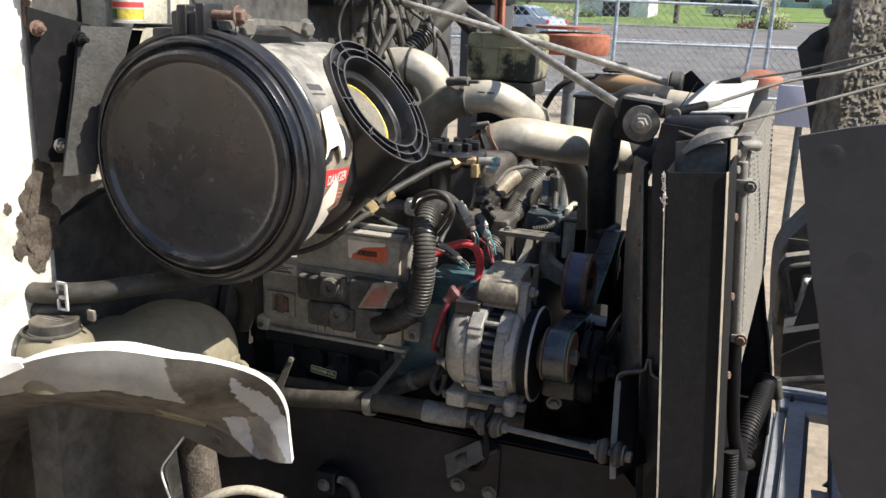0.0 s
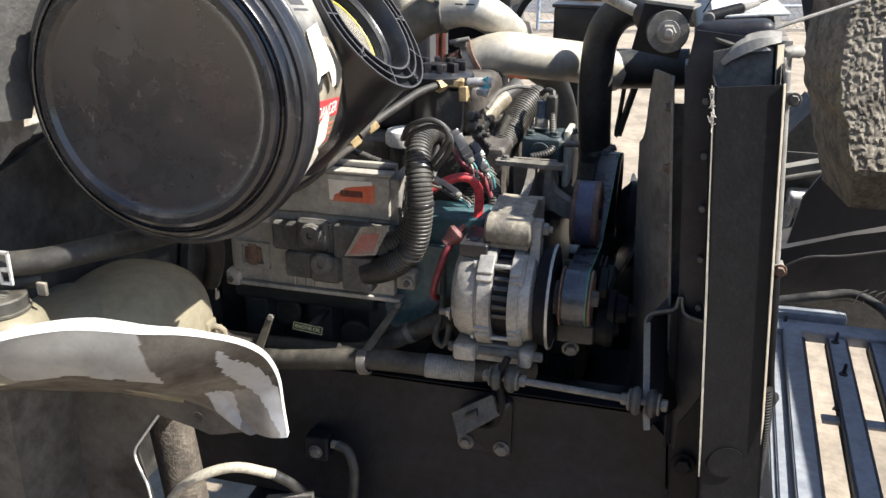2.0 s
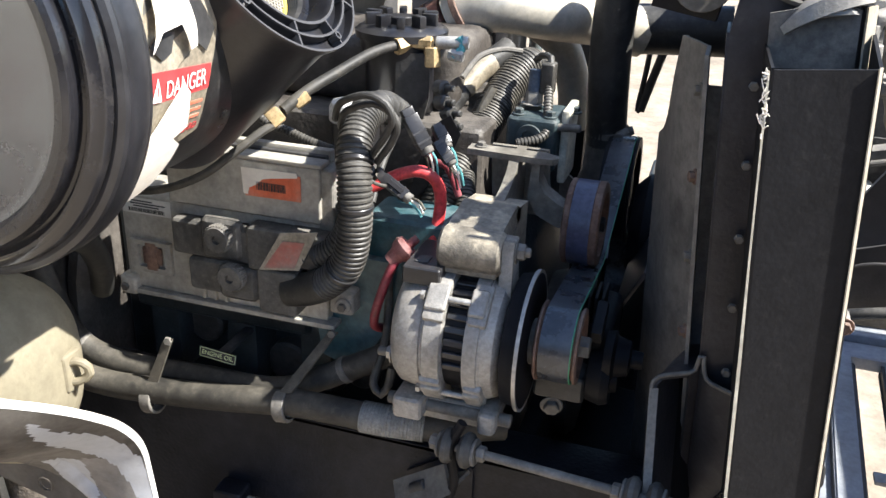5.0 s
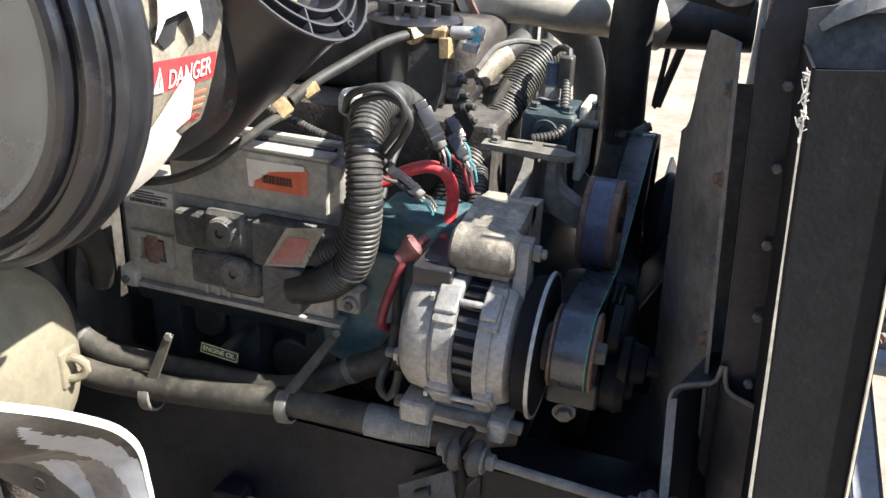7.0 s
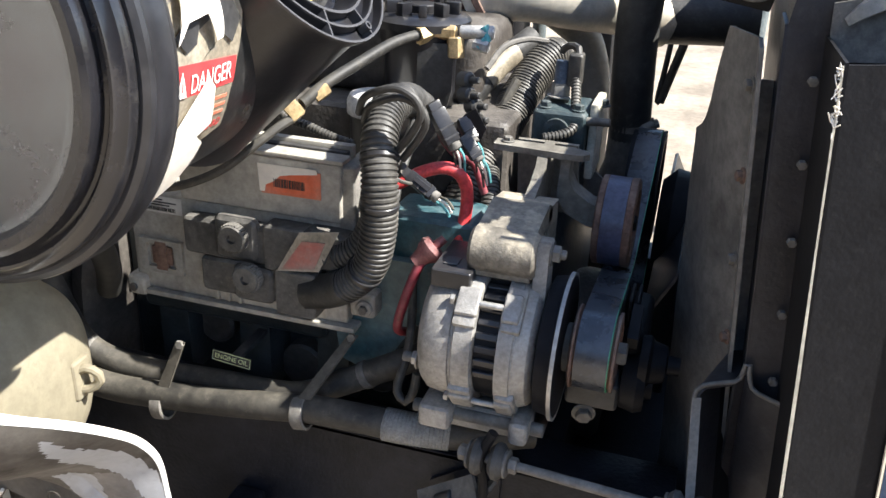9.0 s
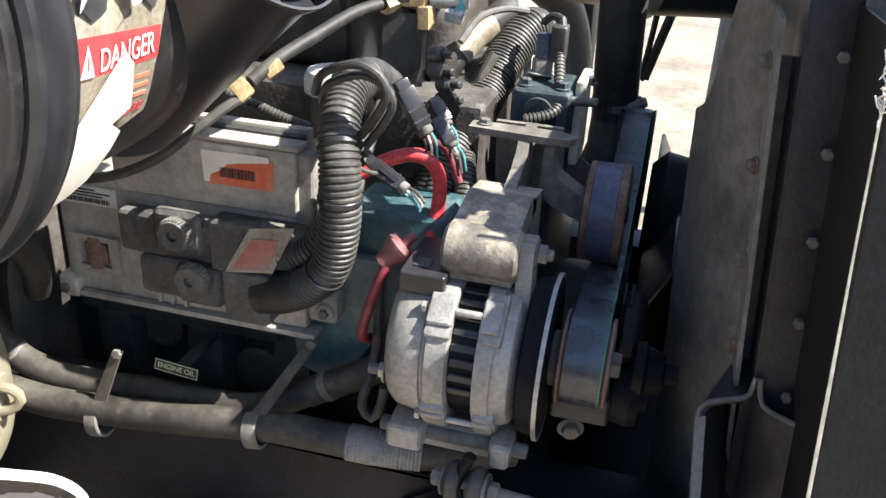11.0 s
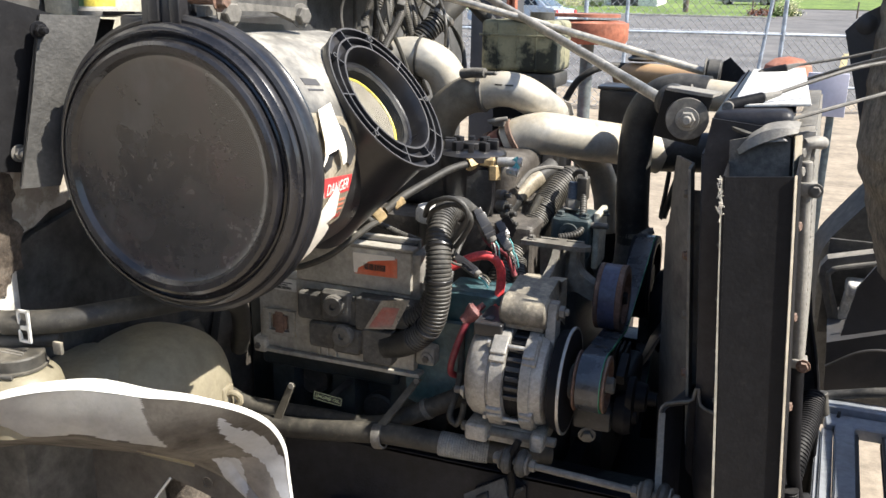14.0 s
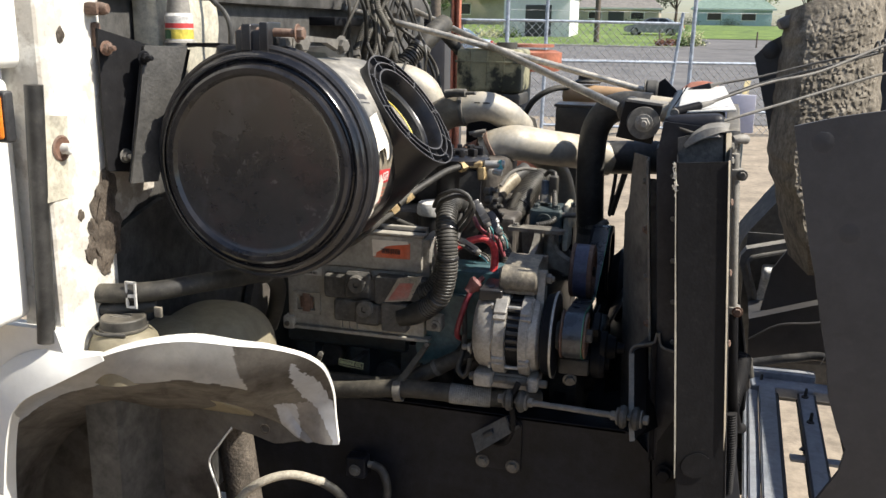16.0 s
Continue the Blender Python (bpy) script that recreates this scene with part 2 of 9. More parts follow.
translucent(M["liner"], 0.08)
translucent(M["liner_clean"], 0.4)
translucent(M["tank"], 0.4)
M.update({
    "teal_light": mat("pale_teal", (0.08, 0.34, 0.36), 0.4, 0, 0.2, 40, 0.05),
    "scuffed": mat("scuffed_sheet", (0.055, 0.048, 0.042), 0.6, 0, 0.4, 20, 0.2, 0.4),
    "pump_teal": mat("dusty_teal_casting", (0.016, 0.040, 0.050), 0.45, 0, 0.3, 18, 0.25, 0.35, dustcol=(0.15, 0.14, 0.12)),
    "loom_dusty": mat("dusty_loom", (0.032, 0.031, 0.029), 0.45, 0, 0.5, 14, 0.08, dustcol=(0.22, 0.195, 0.15)),
    # darker copy of rubber that stands in for the hood's shadow
    "shade_dark_rubber": mat("shade_dark_rubber", (0.0075, 0.0075, 0.0095), 0.55, 0, 0.05, 14, 0.1, grit=0.03, spec=0.22),
    "red_boot": mat("red_rubber_boot", (0.20, 0.05, 0.05), 0.5, 0, 0.35, 60, 0.05),
    "cream": mat("cream_paint", (0.62, 0.58, 0.46), 0.5, 0, 0.45, 18, 0.1),
    "blue_plastic": mat("dark_blue_plastic", (0.02, 0.05, 0.10), 0.4, 0, 0.3, 40, 0.05),
    "paper_hose": mat("pale_hose", (0.42, 0.38, 0.30), 0.7, 0, 0.4, 40, 0.1),
    "tan_dirt": mat("tan_dirt", (0.062, 0.046, 0.033), 0.9, 0, 0.3, 34, 0.6, 0.5),
    "bracket_cast": mat("bracket_casting", (0.125, 0.112, 0.088), 0.55, 0.3, 0.4, 18, 0.12, 0.35, fine=300),
    "firewall": mat("dirty_firewall", (0.06, 0.058, 0.056), 0.6, 0, 0.3, 5, 0.2, 0.6, dustcol=(0.11, 0.105, 0.09)),
    "rust_dark": mat("dark_rust", (0.10, 0.05, 0.03), 0.85, 0, 0.3, 40, 0.4),
    "dirty_black": mat("scuffed_black_steel", (0.022, 0.022, 0.022), 0.45, 0, 0.12, 26, 0.2, 0.3),
    "dark_boards": mat("dark_boards", (0.14, 0.13, 0.125), 0.75, 0, 0.1, 1.5, 0.3, 0.4),
    "yellow": mat("yellow_label", (0.62, 0.50, 0.06), 0.4, 0, 0.1, 30, 0.02),
    "green_label": mat("green_label", (0.05, 0.16, 0.06), 0.4, 0, 0.1, 30, 0.02),
    "fibre_dark": mat("dark_fibreglass", (0.06, 0.058, 0.056), 0.7, 0, 0.25, 8, 0.25),
    "grey_post": mat("painted_post", (0.09, 0.12, 0.13), 0.5, 0, 0.3, 12, 0.1),
    "lilac": mat("lilac_sheet", (0.58, 0.57, 0.68), 0.5, 0, 0.2, 12, 0.05, 0.08),
    "wire": mat("galvanised_wire", (0.40, 0.42, 0.45), 0.5, 0.3, 0.1, 12, 0.0),
    "glass_dark": mat("dark_glass", (0.02, 0.022, 0.025), 0.06, 0, 0.03, 3, 0.0),
    "glass_light": mat("sky_glass", (0.10, 0.14, 0.18), 0.05, 0, 0.03, 3, 0.0),
    "silver_paint": mat("silver_paint", (0.50, 0.56, 0.66), 0.3, 0.3, 0.05, 3, 0.0, 0.05, coat=0.5),
    "grey_paint": mat("grey_paint", (0.24, 0.25, 0.27), 0.3, 0.3, 0.05, 3, 0.0, 0.05, coat=0.5),
    "maroon_paint": mat("maroon_paint", (0.09, 0.02, 0.025), 0.3, 0, 0.05, 3, 0.0, 0.05, coat=0.5),
    "white_wall": mat("white_siding", (0.75, 0.75, 0.75), 0.6, 0, 0.1, 1, 0.1, 0.08),
    "tan_wall": mat("tan_siding", (0.42, 0.37, 0.30), 0.7, 0, 0.1, 1, 0.1, 0.1),
    "blue_wall": mat("pale_blue_siding", (0.40, 0.50, 0.56), 0.7, 0, 0.1, 1, 0.1, 0.1),
    "roof_grey": mat("grey_shingle", (0.17, 0.16, 0.15), 0.9, 0, 0.2, 2, 0.3, 0.3),
    "roof_green": mat("green_shingle", (0.14, 0.24, 0.20), 0.9, 0, 0.2, 2, 0.3, 0.3),
    "bark": mat("weathered_wood", (0.10, 0.075, 0.055), 0.9, 0, 0.2, 6, 0.4),
    "leaf_a": mat("dark_leaves", (0.045, 0.075, 0.03), 0.6, 0, 0.1, 2, 0.0, 0.5),
    "leaf_b": mat("fresh_leaves", (0.09, 0.14, 0.035), 0.6, 0, 0.1, 2, 0.0, 0.5),
    "blossom": mat("pale_blossom", (0.62, 0.60, 0.36), 0.7, 0, 0.1, 8, 0.0, 0.3),
    "red_bush": mat("reddish_leaves", (0.22, 0.08, 0.06), 0.7, 0, 0.1, 8, 0.0, 0.3),
    "yellow_line": mat("faded_yellow", (0.45, 0.36, 0.16), 0.9, 0, 0.4, 3, 0.1),
    "concrete": mat("kerb_concrete", (0.42, 0.40, 0.37), 0.9, 0, 0.3, 3, 0.2),
    "shroud": mat("shroud_steel", (0.10, 0.098, 0.094), 0.55, 0.1, 0.7, 9, 0.3, 0.4, spread=0.14, dustcol=(0.21, 0.195, 0.17), side=0.6),
    "elbow": mat("dusty_elbow", (0.17, 0.145, 0.105), 0.6, 0, 0.75, 8, 0.1, 0.3),
    # pale upper faces stand in for sun glare on the plastic, beside dust
    "ac_body": mat("dusty_glare_canister", (0.022, 0.022, 0.023), 0.30, 0, 0.95, 9, 0.06, spread=0.14, dustcol=(0.42, 0.395, 0.345), side=0.05, grit=0.12),
})


def lid_plastic():
    """Scuffed glossy moulding: chalky bloom, brown film and patches rubbed shiny or dull; the maroon tint paints in a
    reflection.
    """
    m = mat("lid_plastic", (0.022, 0.021, 0.022), 0.20, 0, 0.08, 5, 0.02, 0.2, spread=0.3, side=0.7, dustcol=(0.20, 0.18, 0.15), grit=0.03)
    n, l = m.node_tree.nodes, m.node_tree.links
    b = n["Principled BSDF"]
    co = n.new("ShaderNodeTexCoord")
    col = b.inputs["Base Color"].links[0].from_socket
    rough = b.inputs["Roughness"].links[0].from_socket
    # the last tint, soft maroon, puts a reflection into the colour
    for seed, scale, lo, hi, amount, tint in ((3, 5.0, 0.46, 0.66, 0.6, (0.034, 0.025, 0.022)), (11, 9.0, 0.57, 0.82, 0.4, (0.085, 0.083, 0.08)), (25, 7.0, 0.56, 0.80, 0.45, (0.10, 0.104, 0.112)), (41, 6.0, 0.50, 0.80, 0.45, (0.085, 0.026, 0.026))):
        mp = n.new("ShaderNodeMapping")
        mp.inputs["Location"].default_value = (seed, seed * 0.7, seed * 1.3)
        l.new(co.outputs["Object"], mp.inputs["Vector"])
        ns = n.new("ShaderNodeTexNoise")
        ns.inputs["Scale"].default_value, ns.inputs["Detail"].default_value, ns.inputs["Roughness"].default_value, ns.inputs["Distortion"].default_value = scale, 8, 0.66, 0.4
        l.new(mp.outputs[0], ns.inputs["Vector"])
        rg = n.new("ShaderNodeMapRange")
        rg.inputs[1].default_value, rg.inputs[2].default_value, rg.inputs[4].default_value = lo, hi, amount
        l.new(ns.outputs["Fac"], rg.inputs[0])
        mx = n.new("ShaderNodeMix")
        mx.data_type = "RGBA"
        mx.inputs[7].default_value = (*tint, 1)
        l.new(rg.outputs[0], mx.inputs[0])
        l.new(col, mx.inputs[6])
        col = mx.outputs[2]
        ad = n.new("ShaderNodeMath")
        ad.operation = "MULTIPLY_ADD"
        ad.inputs[1].default_value = 0.28
        l.new(rg.outputs[0], ad.inputs[0])
        l.new(rough, ad.inputs[2])
        rough = ad.outputs[0]
    l.new(col, b.inputs["Base Color"])
    l.new(rough, b.inputs["Roughness"])
    b.inputs["Specular IOR Level"].default_value = 0.9
    return m


M["lid"] = lid_plastic()
M["rim_plastic"] = mat("rim_plastic", (0.012, 0.012, 0.015), 0.18, 0, 0.06, 7, 0.03, 0.3, spread=0.2, dustcol=(0.20, 0.18, 0.15), grit=0.10, spec=0.6)

# ---- shape helpers ----
ORIGIN = {}


def link(name, bm, material, at=(0, 0, 0), sharp=34):
    me = bpy.data.meshes.new(name)
    bmesh.ops.recalc_face_normals(bm, faces=bm.faces[:])
    for f in bm.faces:
        f.smooth = True
    bm.transform(Matrix.Translation(-Vector(at)))
    bm.to_mesh(me)
    bm.free()
    me.set_sharp_from_angle(angle=radians(sharp))
    me.materials.append(material)
    ob = new(name, me)
    ob.location = at
    return ob


def thing(name, at, label, category, group="", kind=""):
    ob = new(name)
    ob.location = at
    ORIGIN[ob.name] = Vector(at)
    return tagged(ob, label, category, group, kind)


def part(name, bm, material, parent, label="", sharp=34, at=None):
    """One mesh in world coordinates under a thing or under a part."""
    o = ORIGIN[parent.name]
    here = Vector(at) if at is not None else o
    ob = link(name, bm, material, here, sharp)
    ob.parent = parent
    ob.location = here - o
    ORIGIN[ob.name] = here
    if label:
        ob["label"] = label
    return ob


def solo(name, bm, material, label, category, group="", kind="", sharp=34):
    """A thing of one mesh, its origin at its base."""
    vs = [v.co for v in bm.verts]
    at = (sum(v.x for v in vs) / len(vs), sum(v.y for v in vs) / len(vs), min(v.z for v in vs))
    ob = link(name, bm, material, at, sharp)
    ORIGIN[ob.name] = Vector(at)
    return tagged(ob, label, category, group, kind)


def add(*bms):
    """Join several bmeshes into the first."""
    out = bms[0]
    for b in bms[1:]:
        me = bpy.data.meshes.new("tmp")
        b.to_mesh(me)
        out.from_mesh(me)
        b.free()
        bpy.data.meshes.remove(me)
    return out


def box(x0, x1, y0, y1, z0, z1, bev=0.002, seg=2):
    bm = bmesh.new()
    bmesh.ops.create_cube(bm, size=1, matrix=Matrix.Translation(((x0 + x1) / 2, (y0 + y1) / 2, (z0 + z1) / 2)) @ Matrix.Diagonal((abs(x1 - x0), abs(y1 - y0), abs(z1 - z0), 1)))
    if bev:
        bmesh.ops.bevel(bm, geom=bm.edges[:], offset=bev, segments=seg, affect="EDGES", profile=0.6)
    return bm


def obox(m, sx, sy, sz, bev=0.002, seg=2):
    """A box of that size, centred on the pose m."""
    bm = box(-sx / 2, sx / 2, -sy / 2, sy / 2, -sz / 2, sz / 2, bev, seg)
    bm.transform(m)
    return bm


def basis(axis):
    a = Vector(axis).normalized()
    u = a.orthogonal().normalized()
    return a, u, a.cross(u)


def lathe(o, axis, profile, seg=32, arc=None):
    """Turn a profile of (distance along axis, radius) round an axis. arc: (from, to) in degrees, measured from the axis's right angle nearest to +x."""
    a = Vector(axis).normalized()
    u = Vector((1, 0, 0)) - a * a.x
    if u.length < 0.1:
        u = Vector((0, 0, 1)) - a * a.z
    u.normalize()
    v = a.cross(u)
    o = Vector(o)
    bm = bmesh.new()
    rows = []
    full = arc is None
    n = seg if full else seg + 1
    for d, r in profile:
        if r < 1e-6:
            rows.append([bm.verts.new(o + a * d)])
            continue
        row = []
        for i in range(n):
            t = 2 * math.pi * i / seg if full else radians(arc[0] + (arc[1] - arc[0]) * i / seg)
            row.append(bm.verts.new(o + a * d + (u * math.cos(t) + v * math.sin(t)) * r))
        rows.append(row)
    for p, q in zip(rows, rows[1:]):
        m = max(len(p), len(q))
        for i in range(m if full else m - 1):
            j = (i + 1) % m
            ring = []
            for w in (p[i % len(p)], p[j % len(p)], q[j % len(q)], q[i % len(q)]):
                if w not in ring:
                    ring.append(w)
            if len(ring) > 2:
                bm.faces.new(ring)
    return bm


def cyl(p, q, r, r2=None, seg=20, bev=0.0015):
    p, q = Vector(p), Vector(q)
    h = (q - p).length
    r2 = r if r2 is None else r2
    b = min(bev, h / 3, r / 3, max(r2, 1e-4) / 3)
    return lathe(p, q - p, [(0, 0), (0, r - b), (b, r), (h - b, r2), (h, r2 - b), (h, 0)], seg)


def disc_ring(p, axis, r0, r1, t, seg=32):
    return lathe(p, axis, [(0, r0), (0, r1 - 0.001), (0.001, r1), (t - 0.001, r1), (t, r1 - 0.001), (t, r0), (0, r0)], seg)


def smooth_line(pts, step=0.006):
    """A Catmull-Rom line through the points, as evenly spaced points."""
    P = [Vector(p) for p in pts]
    P = [P[0] * 2 - P[1]] + P + [P[-1] * 2 - P[-2]]
    raw = []
    for i in range(1, len(P) - 2):
        a, b, c, d = P[i - 1], P[i], P[i + 1], P[i + 2]
        n = max(6, int((c - b).length / 0.004))
        for k in range(n):
            t = k / n
            raw.append(0.5 * ((2 * b) + (c - a) * t + (2 * a - 5 * b + 4 * c - d) * t * t + (3 * b - a - 3 * c + d) * t ** 3))
    raw.append(P[-2])
    s = [0.0]
    for p, q in zip(raw, raw[1:]):
        s.append(s[-1] + (q - p).length)
    n = max(2, int(s[-1] / step))
    out, k = [], 0
    for i in range(n + 1):
        d = s[-1] * i / n
        while k < len(s) - 2 and s[k + 1] < d:
            k += 1
        f = (d - s[k]) / max(1e-9, s[k + 1] - s[k])
        out.append(raw[k].lerp(raw[k + 1], f))
    return out, s[-1]


def tube(pts, r, seg=14, step=0.008, wall=0.0):
    """A tube swept along a smooth line through the points. r: a radius or a function of the distance along it."""
    line, length = smooth_line(pts, step)
    bm = bmesh.new()
    t0 = (line[1] - line[0]).normalized()
    u = t0.orthogonal().normalized()
    rows, d = [], 0.0
    for i, p in enumerate(line):
        t = (line[min(i + 1, len(line) - 1)] - line[max(i - 1, 0)]).normalized()
        u = (u - t * u.dot(t)).normalized()
        v = t.cross(u)
        if i:
            d += (p - line[i - 1]).length
        rr = r(d) if callable(r) else r
        rows.append([bm.verts.new(p + (u * math.cos(2 * math.pi * k / seg) + v * math.sin(2 * math.pi * k / seg)) * rr) for k in range(seg)])
    for a, b in zip(rows, rows[1:]):
        for k in range(seg):
            bm.faces.new((a[k], a[(k + 1) % seg], b[(k + 1) % seg], b[k]))
    bm.faces.new(rows[0][::-1])
    bm.faces.new(rows[-1])
    return bm


def loom(pts, r, pitch=0.0052, depth=0.0013, seg=16):
    """Corrugated conduit."""
    def rad(d):
        f = (d / pitch) % 1.0
        return r - depth * (1 if f > 0.6 else 0)
    return tube(pts, rad, seg, pitch / 5)


def plate(outer, holes, o, u, v, thick, bev=0.0):
    """A flat plate in the plane of u and v at o, with holes, thickened along u x v."""
    from mathutils.geometry import delaunay_2d_cdt
    o, u, v = Vector(o), Vector(u).normalized(), Vector(v).normalized()
    w = u.cross(v) * thick
    pts, faces = [], []
    for loop in (outer, *holes):
        faces.append(list(range(len(pts), len(pts) + len(loop))))
        pts += [Vector((x, y)) for x, y in loop]
    vs, es, fs, *_ = delaunay_2d_cdt(pts, [], faces, 4 if holes else 1, 1e-6)
    bm = bmesh.new()
    A = [bm.verts.new(o + u * p.x + v * p.y) for p in vs]
    for f in fs:
        bm.faces.new([A[i] for i in f])
    if thick:
        ext = bmesh.ops.extrude_face_region(bm, geom=bm.faces[:])
        bmesh.ops.translate(bm, verts=[e for e in ext["geom"] if isinstance(e, bmesh.types.BMVert)], vec=w)
    return bm


def frame_loop(o, i, at, axis_depth):
    """A ring-shaped plate between two outlines of equal count, standing in a plane of constant y."""
    bm = bmesh.new()
    rings = [[bm.verts.new((x, y, z)) for x, z in loop] for loop, y in ((o, at), (i, at), (i, at + axis_depth), (o, at + axis_depth))]
    n = len(o)
    for a, b in zip(rings, rings[1:] + rings[:1]):
        for k in range(n):
            bm.faces.new((a[k], a[(k + 1) % n], b[(k + 1) % n], b[k]))
    return bm


def ring2d(cx, cy, r, n=16, ry=None):
    return [(cx + r * math.cos(2 * math.pi * i / n), cy + (ry or r) * math.sin(2 * math.pi * i / n)) for i in range(n)]


def hexbolt(p, d, r=0.008, h=0.006, washer=True, stud=0.0):
    p, d = Vector(p), Vector(d).normalized()
    bm = lathe(p + d * 0.002, d, [(0, 0), (0, r), (h * 0.85, r), (h, r * 0.86), (h, 0)], 6)
    if washer:
        bm = add(bm, cyl(p, p + d * 0.0022, r * 1.45, seg=18, bev=0.0005))
    if stud:
        bm = add(bm, cyl(p, p + d * (h + stud), r * 0.55, seg=12))
    return bm


def grid(rows):
    """A surface through rows of points."""
    bm = bmesh.new()
    V = [[bm.verts.new(p) for p in r] for r in rows]
    for a, b in zip(V, V[1:]):
        for i in range(len(a) - 1):
            bm.faces.new((a[i], a[i + 1], b[i + 1], b[i]))
    return bm


def thicken(bm, t):
    bmesh.ops.recalc_face_normals(bm, faces=bm.faces[:])
    bmesh.ops.solidify(bm, geom=bm.faces[:], thickness=t)
    return bm


def resample(pts, n):
    line, _ = smooth_line(pts, 0.004)
    return [line[round(i * (len(line) - 1) / (n - 1))] for i in range(n)]


def text_mesh(words, size, m, bend=None):
    """Letters of the built-in font as a mesh at the pose m."""
    cu = bpy.data.curves.new("letters", "FONT")
    cu.body, cu.size, cu.align_x, cu.align_y, cu.extrude = words, size, "CENTER", "CENTER", 0.0002
    ob = bpy.data.objects.new("letters", cu)
    me = bpy.data.meshes.new_from_object(ob)
    bpy.data.objects.remove(ob)
    bpy.data.curves.remove(cu)
    bm = bmesh.new()
    bm.from_mesh(me)
    bpy.data.meshes.remove(me)
    if bend:
        for v in bm.verts:
            v.co = Vector(bend(v.co))
    else:
        bm.transform(m)
    return bm


# ---- ground and street ----
def rise(y):
    return max(0.0, min(y, 58.0) - 18.0) * 0.017 + max(0.0, min(y, 100.0) - 58.0) * 0.0405


def strip(name, x0, x1, ys, lift, material, label, category, nx=8):
    rows = [[Vector((x0 + (x1 - x0) * i / nx, y, rise(y) + lift)) for i in range(nx + 1)] for y in ys]
    return tagged(link(name, grid(rows), material), label, category, kind="structure")


M["yard"] = mat("dusty_concrete", (0.27, 0.222, 0.165), 0.9, 0, 0.3, 2.6, 0.5, 0.3, dustcol=(0.31, 0.26, 0.20), fine=70)
M["asphalt"] = mat("street_asphalt", (0.115, 0.11, 0.11), 0.9, 0, 0.35, 0.7, 0.3, 0.25, dustcol=(0.19, 0.18, 0.17), fine=30)
M["grass"] = mat("lawn", (0.10, 0.17, 0.03), 0.9, 0, 0.35, 0.6, 0.6, 0.5, dustcol=(0.20, 0.22, 0.06), fine=8)
strip("ground", -260, 260, (-60, -10, 0, 5, 10, 14, 18, 30, 45, 58, 70, 100, 120, 400), 0, M["yard"], "pale dusty concrete yard ground", "ground")
strip("road", -200, 200, (17.5, 18, 30, 45, 58), 0.012, M["asphalt"], "wide sunlit grey asphalt street", "road")
strip("lawn", -200, -1.0, (58, 66, 80, 100, 145), 0.06, M["grass"], "green mown lawn beyond the street", "grass")
strip("lawn", 16.0, 200, (58, 66, 80, 100, 145), 0.06, M["grass"], "green mown lawn beyond the street", "grass")
strip("lawn", -1.2, 16.2, (70.5, 80, 100, 145), 0.06, M["grass"], "green mown lawn beyond the driveway", "grass")
strip("driveway", -1.0, 16.0, (58.02, 62, 66, 70.5), 0.02, M["asphalt"], "grey asphalt driveway crossing the lawn", "driveway")

# ---- frame rail ----
RY = 1.462
rail = thing("frame_rail", (-0.6, RY, 0.69), "dusty black steel truck frame rail with bolt holes", "frame rail")
web_holes = [ring2d(x, z, r, 14) for x, z, r in ((-0.300, 0.848, 0.0155), (-0.181, 0.820, 0.0095), (-0.802, 0.794, 0.008), (-0.756, 0.822, 0.008), (-0.459, 0.757, 0.009), (-0.597, 0.690, 0.009), (-0.95, 0.80, 0.009), (-0.64, 0.765, 0.006))]
part("web", plate([(-1.9, 0.66), (0.05, 0.66), (0.05, 0.80), (-0.02, 0.83), (-0.10, 0.86), (-0.16, 0.925), (-0.175, 0.938), (-1.9, 0.938)], web_holes, (0, RY, 0), (1, 0, 0), (0, 0, 1), -0.008), M["frame_steel"], rail)
part("top_flange", box(-1.9, -0.18, RY, RY + 0.075, 0.932, 0.940, 0.002), M["frame_steel"], rail)
part("bottom_flange", box(-1.9, 0.05, RY, RY + 0.075, 0.655, 0.663, 0.002), M["frame_steel"], rail)
far_rail = thing("frame_rail", (-0.6, 2.25, 0.69), "dark far frame rail behind the engine", "frame rail")
part("web", box(-1.9, 0.03, 2.22, 2.228, 0.66, 0.94, 0.002), M["frame_steel"], far_rail)
part("top_flange", box(-1.9, 0.03, 2.15, 2.22, 0.932, 0.940, 0.002), M["frame_steel"], far_rail)
xm = thing("front_crossmember", (-0.1, 1.85, 0.6), "dark steel crossmember under the radiator", "crossmember")
part("beam", box(-0.34, 0.05, 1.47, 2.215, 0.69, 0.80, 0.01), M["black_steel"], xm)
part("gusset", box(-0.36, -0.33, 1.47, 2.215, 0.60, 0.90, 0.006), M["black_steel"], xm)
axle = thing("front_axle", (-0.9, 1.85, 0.35), "dirty steel front axle beam under the engine", "axle")
part("beam", box(-0.97, -0.85, 0.95, 2.75, 0.42, 0.54, 0.02, 3), M["frame_steel"], axle)
for yy in (1.40, 2.30):
    part("leaf_spring", box(-1.7, 0.1, yy - 0.035, yy + 0.035, 0.545, 0.60, 0.01), M["frame_steel"], axle)

# ---- engine ----
eng = thing("engine", (-0.6, 1.85, 0.7), "teal painted diesel engine coated with oil and dust", "engine")
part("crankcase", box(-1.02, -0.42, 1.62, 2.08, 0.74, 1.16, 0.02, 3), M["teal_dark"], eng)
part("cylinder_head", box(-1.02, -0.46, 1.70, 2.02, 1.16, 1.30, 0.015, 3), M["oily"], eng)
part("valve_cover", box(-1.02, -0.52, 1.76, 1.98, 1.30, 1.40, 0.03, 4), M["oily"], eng)
